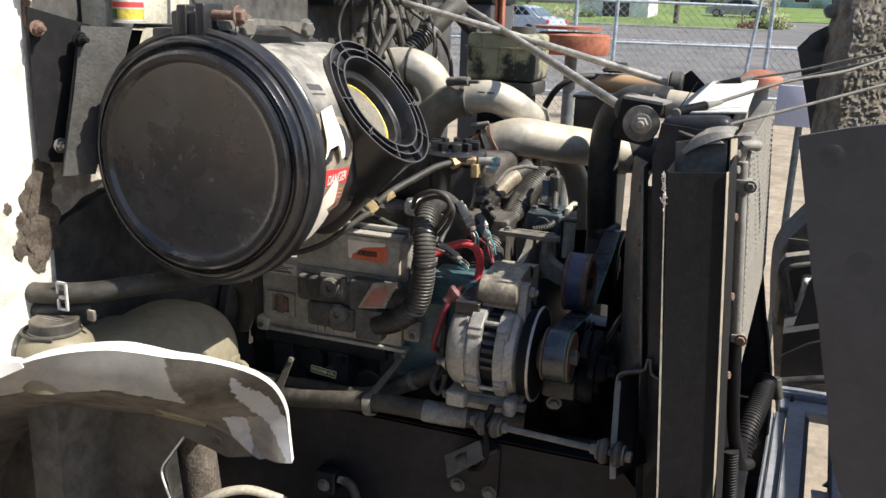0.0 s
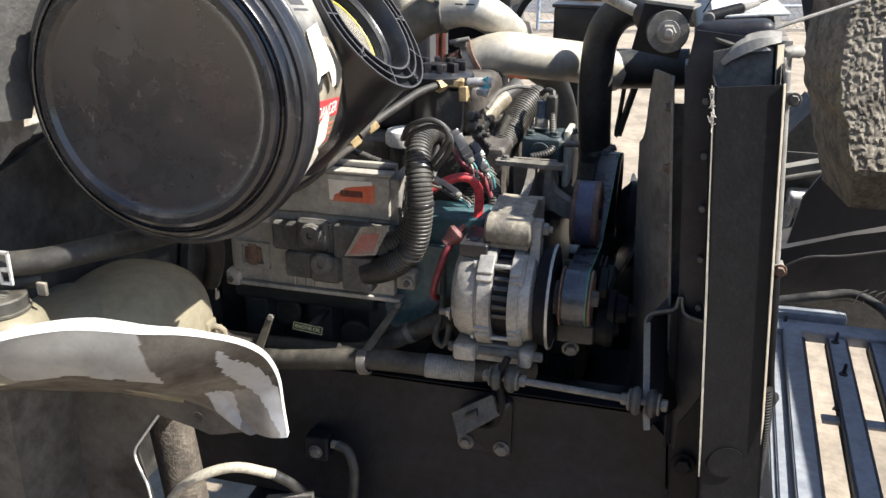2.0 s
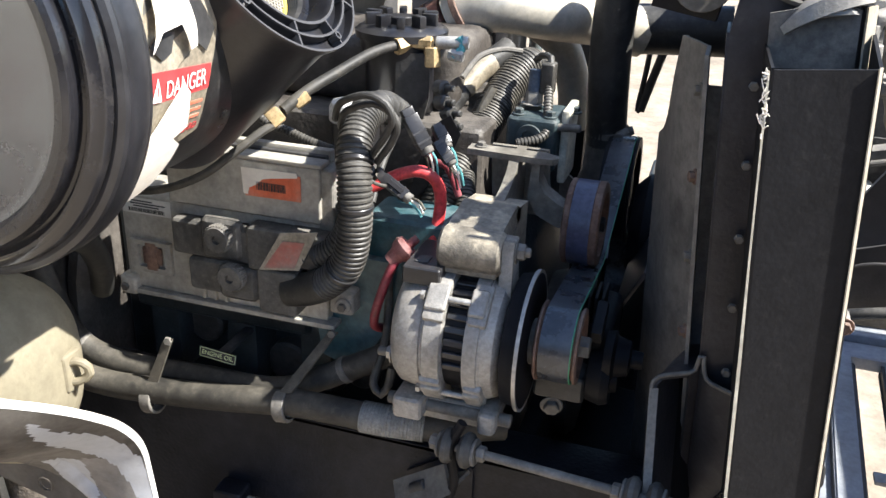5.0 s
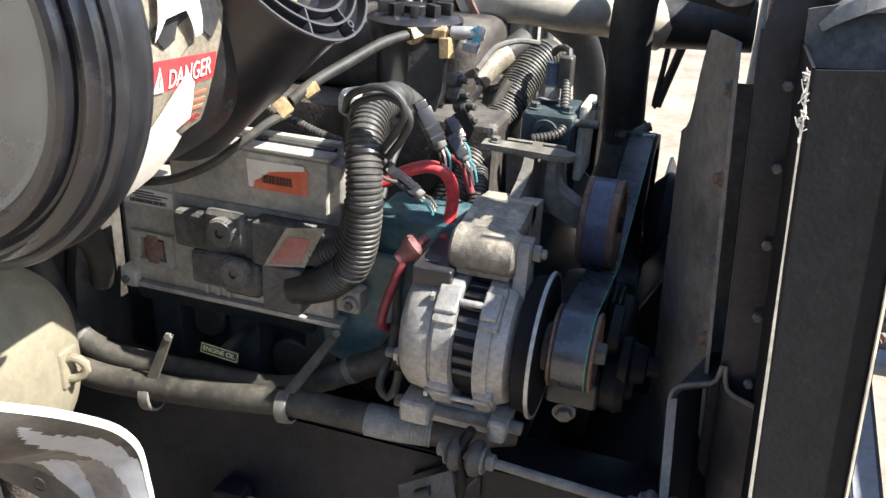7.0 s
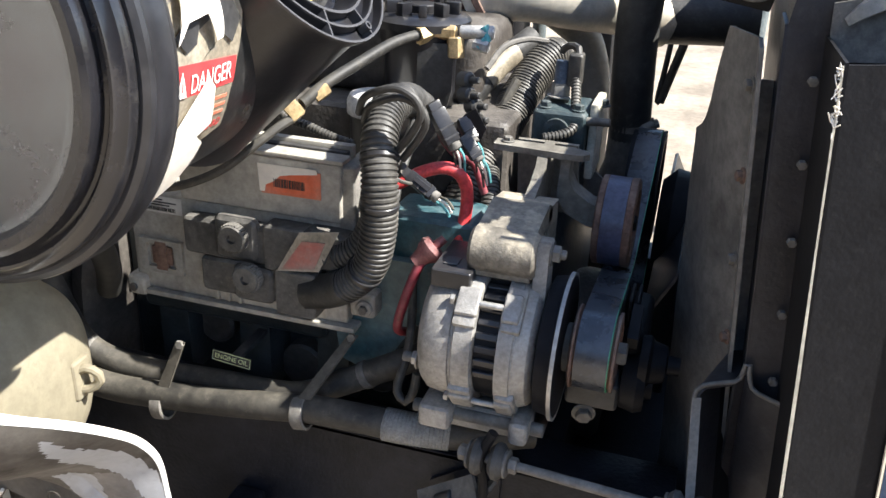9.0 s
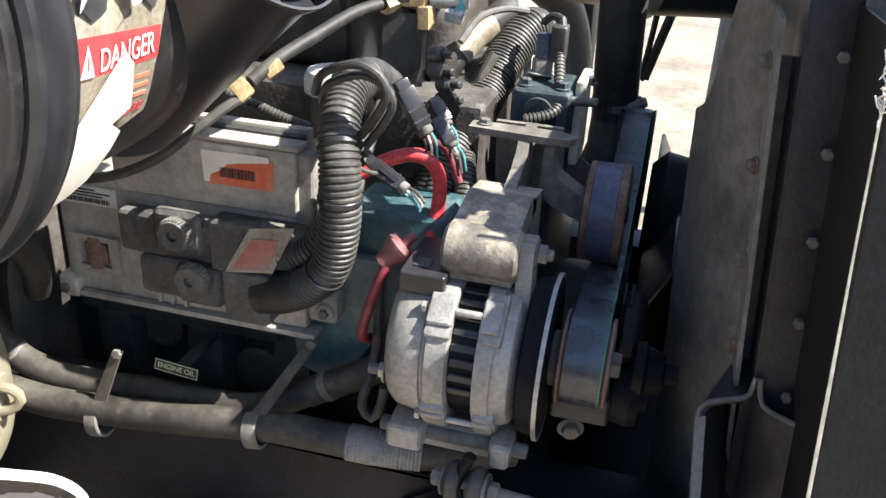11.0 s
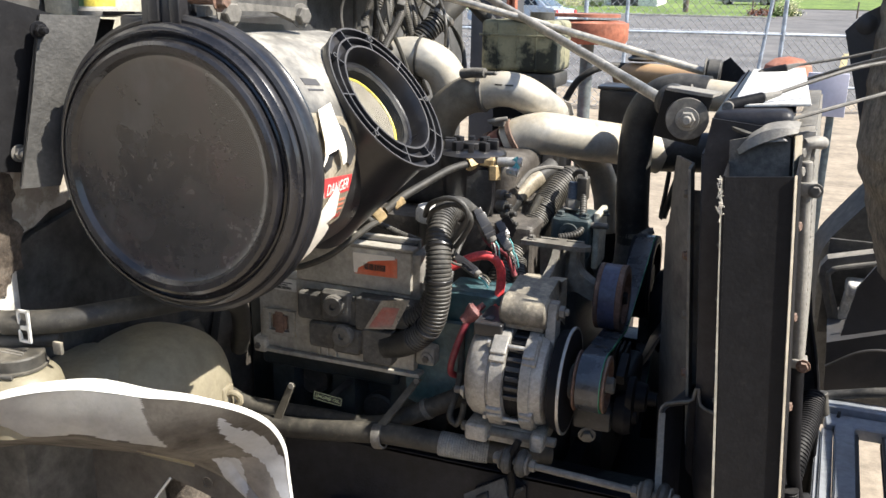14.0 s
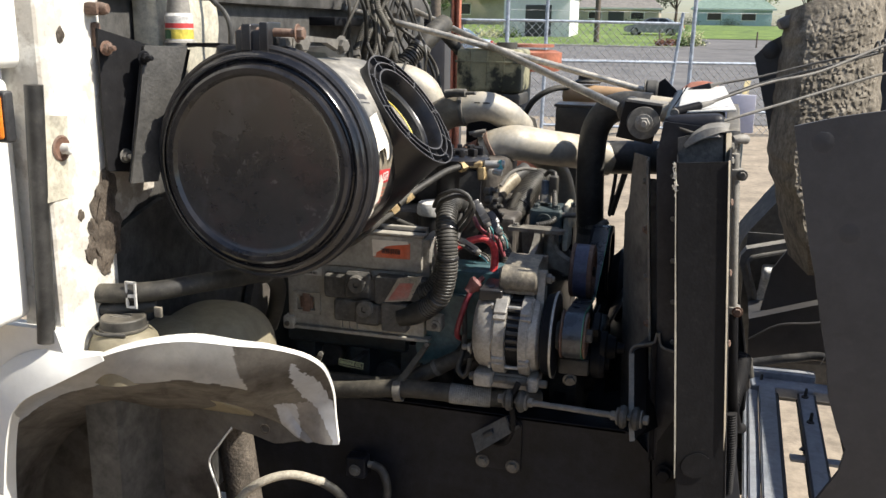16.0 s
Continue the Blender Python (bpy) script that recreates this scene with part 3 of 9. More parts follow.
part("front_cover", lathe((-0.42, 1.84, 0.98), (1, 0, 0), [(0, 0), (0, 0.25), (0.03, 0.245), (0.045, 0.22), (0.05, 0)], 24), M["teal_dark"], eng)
part("side_cover", box(-0.575, -0.46, 1.545, 1.63, 1.06, 1.215, 0.012, 3), M["teal"], eng, "teal painted side cover")
part("lower_lobe", plate([(-0.635, 1.045), (-0.63, 1.005), (-0.60, 0.995), (-0.565, 1.012), (-0.535, 1.06), (-0.53, 1.16), (-0.60, 1.16), (-0.615, 1.08)], [ring2d(-0.603, 1.022, 0.006, 10)], (0, 1.53, 0), (1, 0, 0), (0, 0, 1), -0.02), M["teal"], eng, "teal painted bracket lobe")
# dark disc added over the firewall, standing in for shade there
part("added_shade_disc", lathe((-1.045, 1.85, 0.98), (1, 0, 0), [(0, 0), (0, 0.33), (0.02, 0.335), (0.03, 0.32), (0.03, 0)], 32), M["oily"], eng)
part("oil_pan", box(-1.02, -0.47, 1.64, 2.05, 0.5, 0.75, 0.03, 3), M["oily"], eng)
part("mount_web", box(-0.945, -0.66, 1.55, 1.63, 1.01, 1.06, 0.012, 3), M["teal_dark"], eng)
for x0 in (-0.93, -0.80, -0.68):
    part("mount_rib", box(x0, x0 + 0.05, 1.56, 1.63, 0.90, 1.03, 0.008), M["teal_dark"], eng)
for x0, z0, r0 in ((-0.86, 0.97, 0.03), (-0.72, 0.93, 0.035), (-0.60, 0.94, 0.028), (-0.50, 0.98, 0.03)):
    part("core_plug", cyl((x0, 1.625, z0), (x0, 1.595, z0), r0, seg=24, bev=0.004), M["oily"], eng)
for k in range(9):
    part("bolt", hexbolt((-0.93 + 0.055 * k, 1.62, 1.10 - 0.01 * (k % 2)), (0, -1, 0), 0.009, 0.008), M["dirty_steel"], eng)

# crank damper, water pump and drive parts low at the front
drv = thing("crank_pulley", (-0.30, 1.84, 0.80), "dark crankshaft pulley with a vibration damper", "pulley")
part("damper", lathe((-0.37, 1.84, 0.90), (1, 0, 0), [(0, 0), (0, 0.13), (0.015, 0.135), (0.06, 0.135), (0.07, 0.12), (0.07, 0.05), (0.09, 0.04), (0.09, 0)], 40), M["oily"], drv)
wp = thing("accessory_bracket", (-0.29, 1.55, 0.98), "dusty black cast accessory bracket beside the alternator pulley", "bracket")
part("casting", box(-0.325, -0.262, 1.49, 1.60, 1.030, 1.066, 0.008, 3), M["dirty_black"], wp)
part("arm", box(-0.275, -0.240, 1.53, 1.66, 1.02, 1.115, 0.016, 4), M["black_steel"], wp)
part("snout", lathe((-0.245, 1.53, 1.085), (1, 0, 0), [(0, 0), (0, 0.030), (0.010, 0.032), (0.014, 0.026), (0.030, 0.022), (0.032, 0.012), (0.046, 0.011), (0.046, 0)], 28), M["black_steel"], wp)
part("tab", plate([(1.50, 1.128), (1.545, 1.150), (1.565, 1.135), (1.55, 1.115), (1.51, 1.11)], [], (-0.262, 0, 0), (0, 1, 0), (0, 0, 1), 0.012), M["black_steel"], wp)
part("hub", lathe((-0.262, 1.53, 1.055), (1, 0, 0), [(0, 0), (0, 0.034), (0.018, 0.038), (0.028, 0.034), (0.028, 0.02), (0.036, 0.018), (0.036, 0)], 24), M["black_steel"], wp)
part("bolt", hexbolt((-0.30, 1.495, 1.02), (0.2, -1, -0.2), 0.010, 0.008), M["dirty_steel"], wp)
for k in range(5):
    part("fin", box(-0.292 + 0.008 * k, -0.288 + 0.008 * k, 1.55, 1.60, 1.10, 1.15, 0.001, 1), M["black_steel"], wp)
fan = thing("cooling_fan", (-0.25, 1.95, 0.9), "black plastic engine cooling fan behind the shroud", "fan")
part("hub", lathe((-0.262, 1.93, 1.10), (1, 0, 0), [(0, 0), (0, 0.07), (0.02, 0.09), (0.05, 0.085), (0.06, 0.04), (0.06, 0)], 32), M["black_steel"], fan)
for k in range(6):
    a = 2 * math.pi * k / 6 + 0.52
    bl = obox(Matrix.Translation((-0.235, 1.93, 1.10)) @ Matrix.Rotation(a, 4, "X") @ Matrix.Translation((0, 0, 0.16)) @ Matrix.Rotation(radians(64), 4, "Z"), 0.085, 0.006, 0.20, 0.002)
    if math.cos(a) < 0.3:
        part("blade", bl, M["black_plastic"], fan)

# ---- control module ----
ecm = thing("engine_control_module", (-0.76, 1.55, 1.06), "dusty grey cast aluminium engine control module bolted to the engine", "control module")
part("lower_casting", box(-0.922, -0.612, 1.514, 1.60, 1.066, 1.206, 0.004, 3), M["ecm"], ecm)
part("upper_casting", box(-0.838, -0.616, 1.506, 1.552, 1.2085, 1.283, 0.004, 3), M["ecm"], ecm)
part("cover_plate", box(-0.845, -0.612, 1.503, 1.530, 1.284, 1.289, 0.0015), M["ecm"], ecm)
part("rear_rib", box(-0.842, -0.615, 1.540, 1.553, 1.280, 1.297, 0.003), M["ecm"], ecm)
part("end_cover", box(-0.6215, -0.600, 1.512, 1.60, 1.13, 1.280, 0.005, 3), M["dull_alu"], ecm)
part("base_flange", box(-0.926, -0.60, 1.506, 1.61, 1.058, 1.0655, 0.002), M["ecm"], ecm)
part("mounting_lug", add(box(-0.606, -0.572, 1.505, 1.545, 1.085, 1.118, 0.006, 3), cyl((-0.585, 1.506, 1.10), (-0.585, 1.500, 1.10), 0.011)), M["dull_alu"], ecm)
part("mounting_lug", box(-0.932, -0.905, 1.503, 1.53, 1.055, 1.085, 0.007, 3), M["ecm"], ecm)
for bx, bz in ((-0.585, 1.10), (-0.919, 1.07)):
    part("bolt", hexbolt((bx, 1.502, bz), (0, -1, 0), 0.006, 0.005, False), M["oily"], ecm)
part("window_frame", frame_loop([(-0.910, 1.094), (-0.845, 1.094), (-0.845, 1.142), (-0.910, 1.142)], [(-0.898, 1.102), (-0.856, 1.102), (-0.856, 1.136), (-0.898, 1.136)], 1.5075, 0.007), M["ecm"], ecm)
part("window_plate", add(box(-0.892, -0.862, 1.509, 1.5135, 1.106, 1.132, 0.002), box(-0.886, -0.868, 1.507, 1.513, 1.098, 1.140, 0.002)), M["rust"], ecm, "rusty access plate")
for k in range(3):
    part("rib", box(-0.80 + 0.017 * k, -0.795 + 0.017 * k, 1.508, 1.515, 1.069, 1.090, 0.001), M["ecm"], ecm)
c1 = part("upper_connector", box(-0.828, -0.708, 1.488, 1.515, 1.142, 1.193, 0.009, 3), M["connector"], ecm, "grey plastic harness connector")
part("end_shell", box(-0.712, -0.655, 1.484, 1.515, 1.140, 1.200, 0.005, 3), M["connector"], c1)
part("boss", box(-0.780, -0.72, 1.482, 1.50, 1.146, 1.204, 0.012, 3), M["connector"], c1)
part("wire_boot", box(-0.66, -0.60, 1.487, 1.53, 1.150, 1.200, 0.008, 3), M["connector"], c1)
c2 = part("lower_connector", box(-0.806, -0.690, 1.488, 1.515, 1.092, 1.141, 0.009, 3), M["connector"], ecm, "grey plastic harness connector")
part("end_shell", box(-0.695, -0.640, 1.478, 1.515, 1.084, 1.146, 0.005, 3), M["connector"], c2)
part("boss", box(-0.758, -0.70, 1.482, 1.50, 1.090, 1.140, 0.012, 3), M["connector"], c2)


def knob(parent, x, y, z):
    k = part("screw_knob", lathe((x, y + 0.014, z), (0, -1, 0), [(0, 0), (0, 0.0185), (0.012, 0.0185), (0.015, 0.0165), (0.015, 0.006), (0.010, 0.0055), (0.010, 0)], 40), M["connector"], parent)
    rim = bmesh.new()
    for i in range(30):
        a = 2 * math.pi * i / 30
        rim = add(rim, box(x + 0.0186 * math.cos(a) - 0.0008, x + 0.0186 * math.cos(a) + 0.0008, y + 0.001, y + 0.012, z + 0.0186 * math.sin(a) - 0.0008, z + 0.0186 * math.sin(a) + 0.0008, 0))
    rim = add(rim, obox(Matrix.Translation((x, y + 0.0035, z)) @ Matrix.Rotation(radians(20), 4, "Y"), 0.008, 0.002, 0.008, 0))
    part("knurling", rim, M["connector"], k)


knob(c1, -0.748, 1.471, 1.180)
knob(c2, -0.728, 1.464, 1.131)


def label_quad(name, pts, material, parent, label="", lift=0.0):
    a, b, c, d = [Vector(p) for p in pts]
    n = (b - a).cross(d - a).normalized()
    bm = grid([[a, b], [d, c]])
    bmesh.ops.subdivide_edges(bm, edges=bm.edges[:], cuts=5, use_grid_fill=True)
    bm = thicken(bm, 0.0006)
    bmesh.ops.translate(bm, verts=bm.verts[:], vec=Vector((0, -lift, 0)))
    return part(name, bm, material, parent, label)


def bars(x0, x1, z0, z1, y, n, seed=1):
    """Upright strokes of a bar code."""
    rnd = random.Random(seed)
    bm, x = bmesh.new(), x0
    while x < x1:
        w = (x1 - x0) / n * rnd.uniform(0.4, 1.2)
        bm = add(bm, box(x, min(x + w, x1), y - 0.0006, y, z0, z1, 0))
        x += w + (x1 - x0) / n * rnd.uniform(0.4, 0.9)
    return bm


ol = label_quad("warning_label", [(-0.718, 1.5045, 1.268), (-0.641, 1.5045, 1.270), (-0.641, 1.5045, 1.236), (-0.72, 1.5045, 1.235)], M["orange_label"], ecm, "faded orange label with a bar code")
part("bar_code", bars(-0.703, -0.662, 1.245, 1.256, 1.5036, 26), M["ink"], ol)
part("torn_strip", plate([(-0.722, 1.238), (-0.716, 1.237), (-0.714, 1.246), (-0.703, 1.252), (-0.694, 1.260), (-0.680, 1.263), (-0.645, 1.268), (-0.646, 1.274), (-0.724, 1.273)], [], (0, 1.5037, 0), (1, 0, 0), (0, 0, 1), 0.0006), M["paper"], ol, "torn pale paper strip")
wl = label_quad("data_label", [(-0.918, 1.5132, 1.203), (-0.842, 1.5132, 1.203), (-0.842, 1.5132, 1.180), (-0.918, 1.5132, 1.180)], M["white_label"], ecm, "pale data label with a bar code")
part("bar_code", bars(-0.908, -0.852, 1.183, 1.1885, 1.5122, 30, 2), M["ink"], wl)
for k, (a0, a1) in enumerate(((-0.90, -0.86), (-0.905, -0.85), (-0.91, -0.87))):
    part("print_bar", box(a0, a1, 1.5118, 1.5124, 1.1905 + 0.0038 * k, 1.1922 + 0.0038 * k, 0), M["ink"], wl)
tag = label_quad("paper_tag", [(-0.656, 1.474, 1.204), (-0.606, 1.478, 1.211), (-0.628, 1.466, 1.160), (-0.684, 1.466, 1.152)], M["silver_label"], ecm, "creased grey tag with a red print")
label_quad("red_print", [(-0.652, 1.4728, 1.194), (-0.622, 1.4736, 1.196), (-0.634, 1.4672, 1.162), (-0.677, 1.4658, 1.156)], M["faded_red"], tag, lift=0.0010)
label_quad("warning_triangle", [(-0.628, 1.4736, 1.182), (-0.616, 1.475, 1.184), (-0.621, 1.470, 1.170), (-0.623, 1.470, 1.170)], M["ink"], tag, lift=0.002)
solo("thin_loom", loom([(-0.765, 1.61, 1.312), (-0.742, 1.60, 1.307), (-0.727, 1.60, 1.301), (-0.703, 1.60, 1.295), (-0.672, 1.60, 1.285), (-0.64, 1.60, 1.278)], 0.0065, 0.0045, 0.001, 12), M["loom"], "thin black ribbed loom behind the control module", "wiring loom")
part("gasket", box(-0.838, -0.618, 1.5305, 1.5395, 1.284, 1.2915, 0.001), M["ink"], ecm)
# gasket dirt and cover screws on the module's top
for x0, y0 in ((-0.70, 1.60), (-0.78, 1.615)):
    part("screw", hexbolt((x0, y0, 1.2065), (0, 0, 1), 0.0065, 0.009), M["brass"], ecm)


# ---- alternator ----
AY, AZ = 1.470, 1.120
alt = thing("alternator", (-0.40, AY, 1.03), "silver cast aluminium alternator with a dusty grey finish", "alternator")
rh = lathe((-0.484, AY, AZ), (1, 0, 0), [(0, 0), (0, 0.058), (0.004, 0.068), (0.012, 0.0755), (0.030, 0.0785), (0.040, 0.079), (0.041, 0.0765), (0.043, 0.0765), (0.044, 0.079), (0.046, 0.0825), (0.066, 0.0825), (0.067, 0.078), (0.067, 0.060), (0.067, 0)], 64)
part("rear_housing", rh, M["cast_alu"], alt)
st = lathe((-0.418, AY, AZ), (1, 0, 0), [(0, 0), (0, 0.070), (0.03, 0.070), (0.03, 0)], 48)
sta = part("stator", st, M["black_steel"], alt, "dark laminated stator windings")
for k in range(26):
    a = radians(-200 + k * 12)
    b = obox(Matrix.Translation((-0.4035, AY, AZ)) @ Matrix.Rotation(a, 4, "X") @ Matrix.Translation((0, 0, 0.0715)), 0.025, 0.0075, 0.006, 0.001, 1)
    part("lamination", b, M["black_plastic"], sta)
part("front_housing", lathe((-0.390, AY, AZ), (1, 0, 0), [(0, 0), (0, 0.0825), (0.016, 0.0825), (0.017, 0.080), (0.019, 0.080), (0.020, 0.079), (0.032, 0.074), (0.038, 0.064), (0.040, 0)], 64), M["cast_alu"], alt)
for a in (-50, 41, 130, -140):
    m = Matrix.Translation((0, AY, AZ)) @ Matrix.Rotation(radians(a), 4, "X")
    ear = add(obox(m @ Matrix.Translation((-0.429, -0.0815, 0.0)), 0.026, 0.013, 0.034, 0.004, 3), obox(m @ Matrix.Translation((-0.429, -0.0780, 0.0)), 0.026, 0.011, 0.056, 0.004, 2))
    part("rear_ear", ear, M["cast_alu"], alt)
    ear = add(obox(m @ Matrix.Translation((-0.380, -0.0815, 0.0)), 0.020, 0.013, 0.034, 0.004, 3), obox(m @ Matrix.Translation((-0.378, -0.0780, 0.0)), 0.022, 0.011, 0.052, 0.004, 2))
    part("front_ear", ear, M["cast_alu"], alt)
    p = m @ Vector((-0.425, -0.083, 0))
    q = m @ Vector((-0.385, -0.083, 0))
    part("through_bolt", cyl(p, q, 0.0038, seg=12), M["steel"], alt)
    part("bolt_head", hexbolt(m @ Vector((-0.442, -0.083, 0)), (-1, 0, 0), 0.006, 0.005, False), M["steel"], alt)
fn = part("fan", lathe((-0.351, AY, AZ), (1, 0, 0), [(0, 0), (0, 0.066), (0.003, 0.078), (0.018, 0.081), (0.019, 0.0845), (0.0235, 0.0845), (0.0242, 0.080), (0.0242, 0.03), (0.0242, 0)], 64), M["black_steel"], alt, "black steel cooling fan with a worn bright rim")
part("rim", lathe((-0.331, AY, AZ), (1, 0, 0), [(0, 0.0849), (0.0036, 0.0849), (0.0038, 0.0815), (0.0042, 0.0815), (0.0042, 0.0853), (0, 0.0853), (0, 0.0849)], 64), M["steel"], fn, "bright worn rim")
part("spacer", cyl((-0.327, AY, AZ), (-0.312, AY, AZ), 0.028), M["dirty_steel"], alt)
pl = part("pulley", lathe((-0.318, AY, AZ + 0.004), (1, 0, 0), [(0, 0), (0, 0.044), (0.002, 0.0475), (0.004, 0.0475), (0.006, 0.0415), (0.046, 0.0415), (0.047, 0.045), (0.050, 0.045), (0.051, 0.037), (0.044, 0.031), (0.044, 0)], 48), M["rust"], alt, "worn brownish steel pulley")
part("nut", hexbolt((-0.274, AY, AZ + 0.004), (1, 0, 0), 0.014, 0.014), M["dirty_steel"], pl)
for s in (-1, 1):
    lug = add(box(-0.372 if s > 0 else -0.478, -0.350 if s > 0 else -0.440, AY - 0.070, AY - 0.02, AZ - 0.100, AZ - 0.070, 0.008, 3))
    part("mounting_foot", lug, M["cast_alu"], alt)
part("pivot_bolt", cyl((-0.49, AY - 0.045, AZ - 0.088), (-0.335, AY - 0.045, AZ - 0.088), 0.008), M["dirty_steel"], alt)
lugm = plate([(-0.03, -0.005), (0.028, -0.005), (0.026, 0.05), (0.018, 0.085), (0.016, 0.118), (0.010, 0.128), (-0.010, 0.128), (-0.016, 0.118), (-0.016, 0.06)], [ring2d(0, 0.114, 0.006, 12)], (-0.367, AY - 0.005, AZ), (0, 1, 0), (0, 0, 1), 0.015)
part("adjuster_ear", lugm, M["cast_alu"], alt)
part("adjuster_bolt", hexbolt((-0.352, AY - 0.005, AZ + 0.114), (1, 0, 0), 0.010, 0.009, True, 0.008), M["dirty_steel"], alt)
rg = part("regulator", box(-0.476, -0.43, AY - 0.045, AY + 0.04, AZ + 0.070, AZ + 0.092, 0.004, 3), M["black_plastic"], alt, "black plastic regulator")
part("slot", box(-0.466, -0.45, AY - 0.03, AY - 0.01, AZ + 0.0915, AZ + 0.0935, 0.0005), M["ink"], rg)
part("terminal_stud", cyl((-0.484, AY - 0.03, AZ - 0.035), (-0.51, AY - 0.03, AZ - 0.035), 0.006), M["dirty_steel"], alt)
part("terminal_nut", hexbolt((-0.49, AY - 0.03, AZ - 0.035), (-1, 0, 0), 0.009, 0.006), M["steel"], alt)
part("base_block", box(-0.47, -0.355, AY - 0.045, AY + 0.03, AZ - 0.108, AZ - 0.076, 0.006, 3), M["dull_alu"], alt)

# bracket over the alternator
ab = thing("alternator_bracket", (-0.40, 1.50, 1.21), "dusty cast aluminium alternator bracket", "bracket")
prof = [(1.445, 1.203), (1.442, 1.228), (1.452, 1.247), (1.475, 1.254), (1.535, 1.262), (1.56, 1.25), (1.56, 1.235), (1.50, 1.228), (1.475, 1.215), (1.47, 1.203)]
part("saddle", plate(prof, [], (-0.436, 0, 0), (0, 1, 0), (0, 0, 1), 0.066), M["oily_shaded_alu"], ab)
part("bushing", cyl((-0.440, 1.462, 1.228), (-0.365, 1.462, 1.228), 0.026, seg=28, bev=0.004), M["oily_shaded_alu"], ab)
part("gusset", plate([(1.54, 1.255), (1.60, 1.245), (1.60, 1.16), (1.54, 1.20)], [], (-0.44, 0, 0), (0, 1, 0), (0, 0, 1), 0.07), M["oily_shaded_alu"], ab)

tb = thing("cast_bracket", (-0.41, 1.66, 1.20), "grey cast aluminium bracket with a flanged top and two arms", "bracket")
part("top_flange", plate([(-0.468, 1.650), (-0.366, 1.643), (-0.352, 1.646), (-0.345, 1.654), (-0.347, 1.664), (-0.362, 1.671), (-0.40, 1.674), (-0.468, 1.674)], [ring2d(-0.360, 1.657, 0.006, 12)], (0, 0, 1.280), (1, 0, 0), (0, 1, 0), 0.008), M["bracket_cast"], tb)
part("stem", plate([(1.650, 1.285), (1.70, 1.285), (1.70, 1.19), (1.57, 1.19), (1.548, 1.243), (1.58, 1.250), (1.612, 1.258), (1.637, 1.270)], [], (-0.409, 0, 0), (0, 1, 0), (0, 0, 1), 0.013), M["bracket_cast"], tb)
part("back_wall", plate([(-0.445, 1.284), (-0.366, 1.284), (-0.362, 1.24), (-0.35, 1.19), (-0.44, 1.19)], [], (0, 1.702, 0), (1, 0, 0), (0, 0, 1), 0.008), M["bracket_cast"], tb)
part("arm", plate([(-0.379, 1.285), (-0.367, 1.285), (-0.369, 1.255), (-0.360, 1.238), (-0.338, 1.224), (-0.318, 1.218), (-0.315, 1.188), (-0.34, 1.193), (-0.368, 1.206), (-0.382, 1.228)], [], (0, 1.652, 0), (1, 0, 0), (0, 0, 1), -0.032), M["bracket_cast"], tb)
part("bolt", hexbolt((-0.452, 1.664, 1.288), (0, 0, 1), 0.006, 0.005), M["dirty_steel"], tb)

# ---- pulleys and belt ----
idl = thing("idler_pulley", (-0.30, 1.666, 1.14), "worn belt idler pulley with a brownish rim", "pulley")
part("rim", lathe((-0.328, 1.666, 1.201), (1, 0, 0), [(0, 0), (0, 0.054), (0.002, 0.0575), (0.008, 0.0575), (0.009, 0.0565), (0.037, 0.0565), (0.038, 0.0575), (0.046, 0.0575), (0.048, 0.0545), (0.048, 0.044), (0.030, 0.040), (0.030, 0.018), (0.040, 0.016), (0.040, 0)], 56), M["rust"], idl)
part("face_band", lathe((-0.319, 1.666, 1.201), (1, 0, 0), [(0, 0.0568), (0.0002, 0.0572), (0.0278, 0.0572), (0.028, 0.0568), (0, 0.0568)], 56), M["blue_belt"], idl, "polished bluish belt track")
part("hub_bolt", hexbolt((-0.288, 1.666, 1.201), (1, 0, 0), 0.011, 0.008), M["black_steel"], idl)
fanp = thing("fan_pulley", (-0.30, 1.96, 1.06), "black fan drive pulley behind the belt", "pulley")
part("rim", lathe((-0.318, 1.9635, 1.150), (1, 0, 0), [(0, 0), (0, 0.084), (0.044, 0.084), (0.046, 0.088), (0.050, 0.088), (0.050, 0.072), (0.035, 0.066), (0.035, 0.03), (0.045, 0.028), (0.045, 0)], 48), M["black_steel"], fanp)


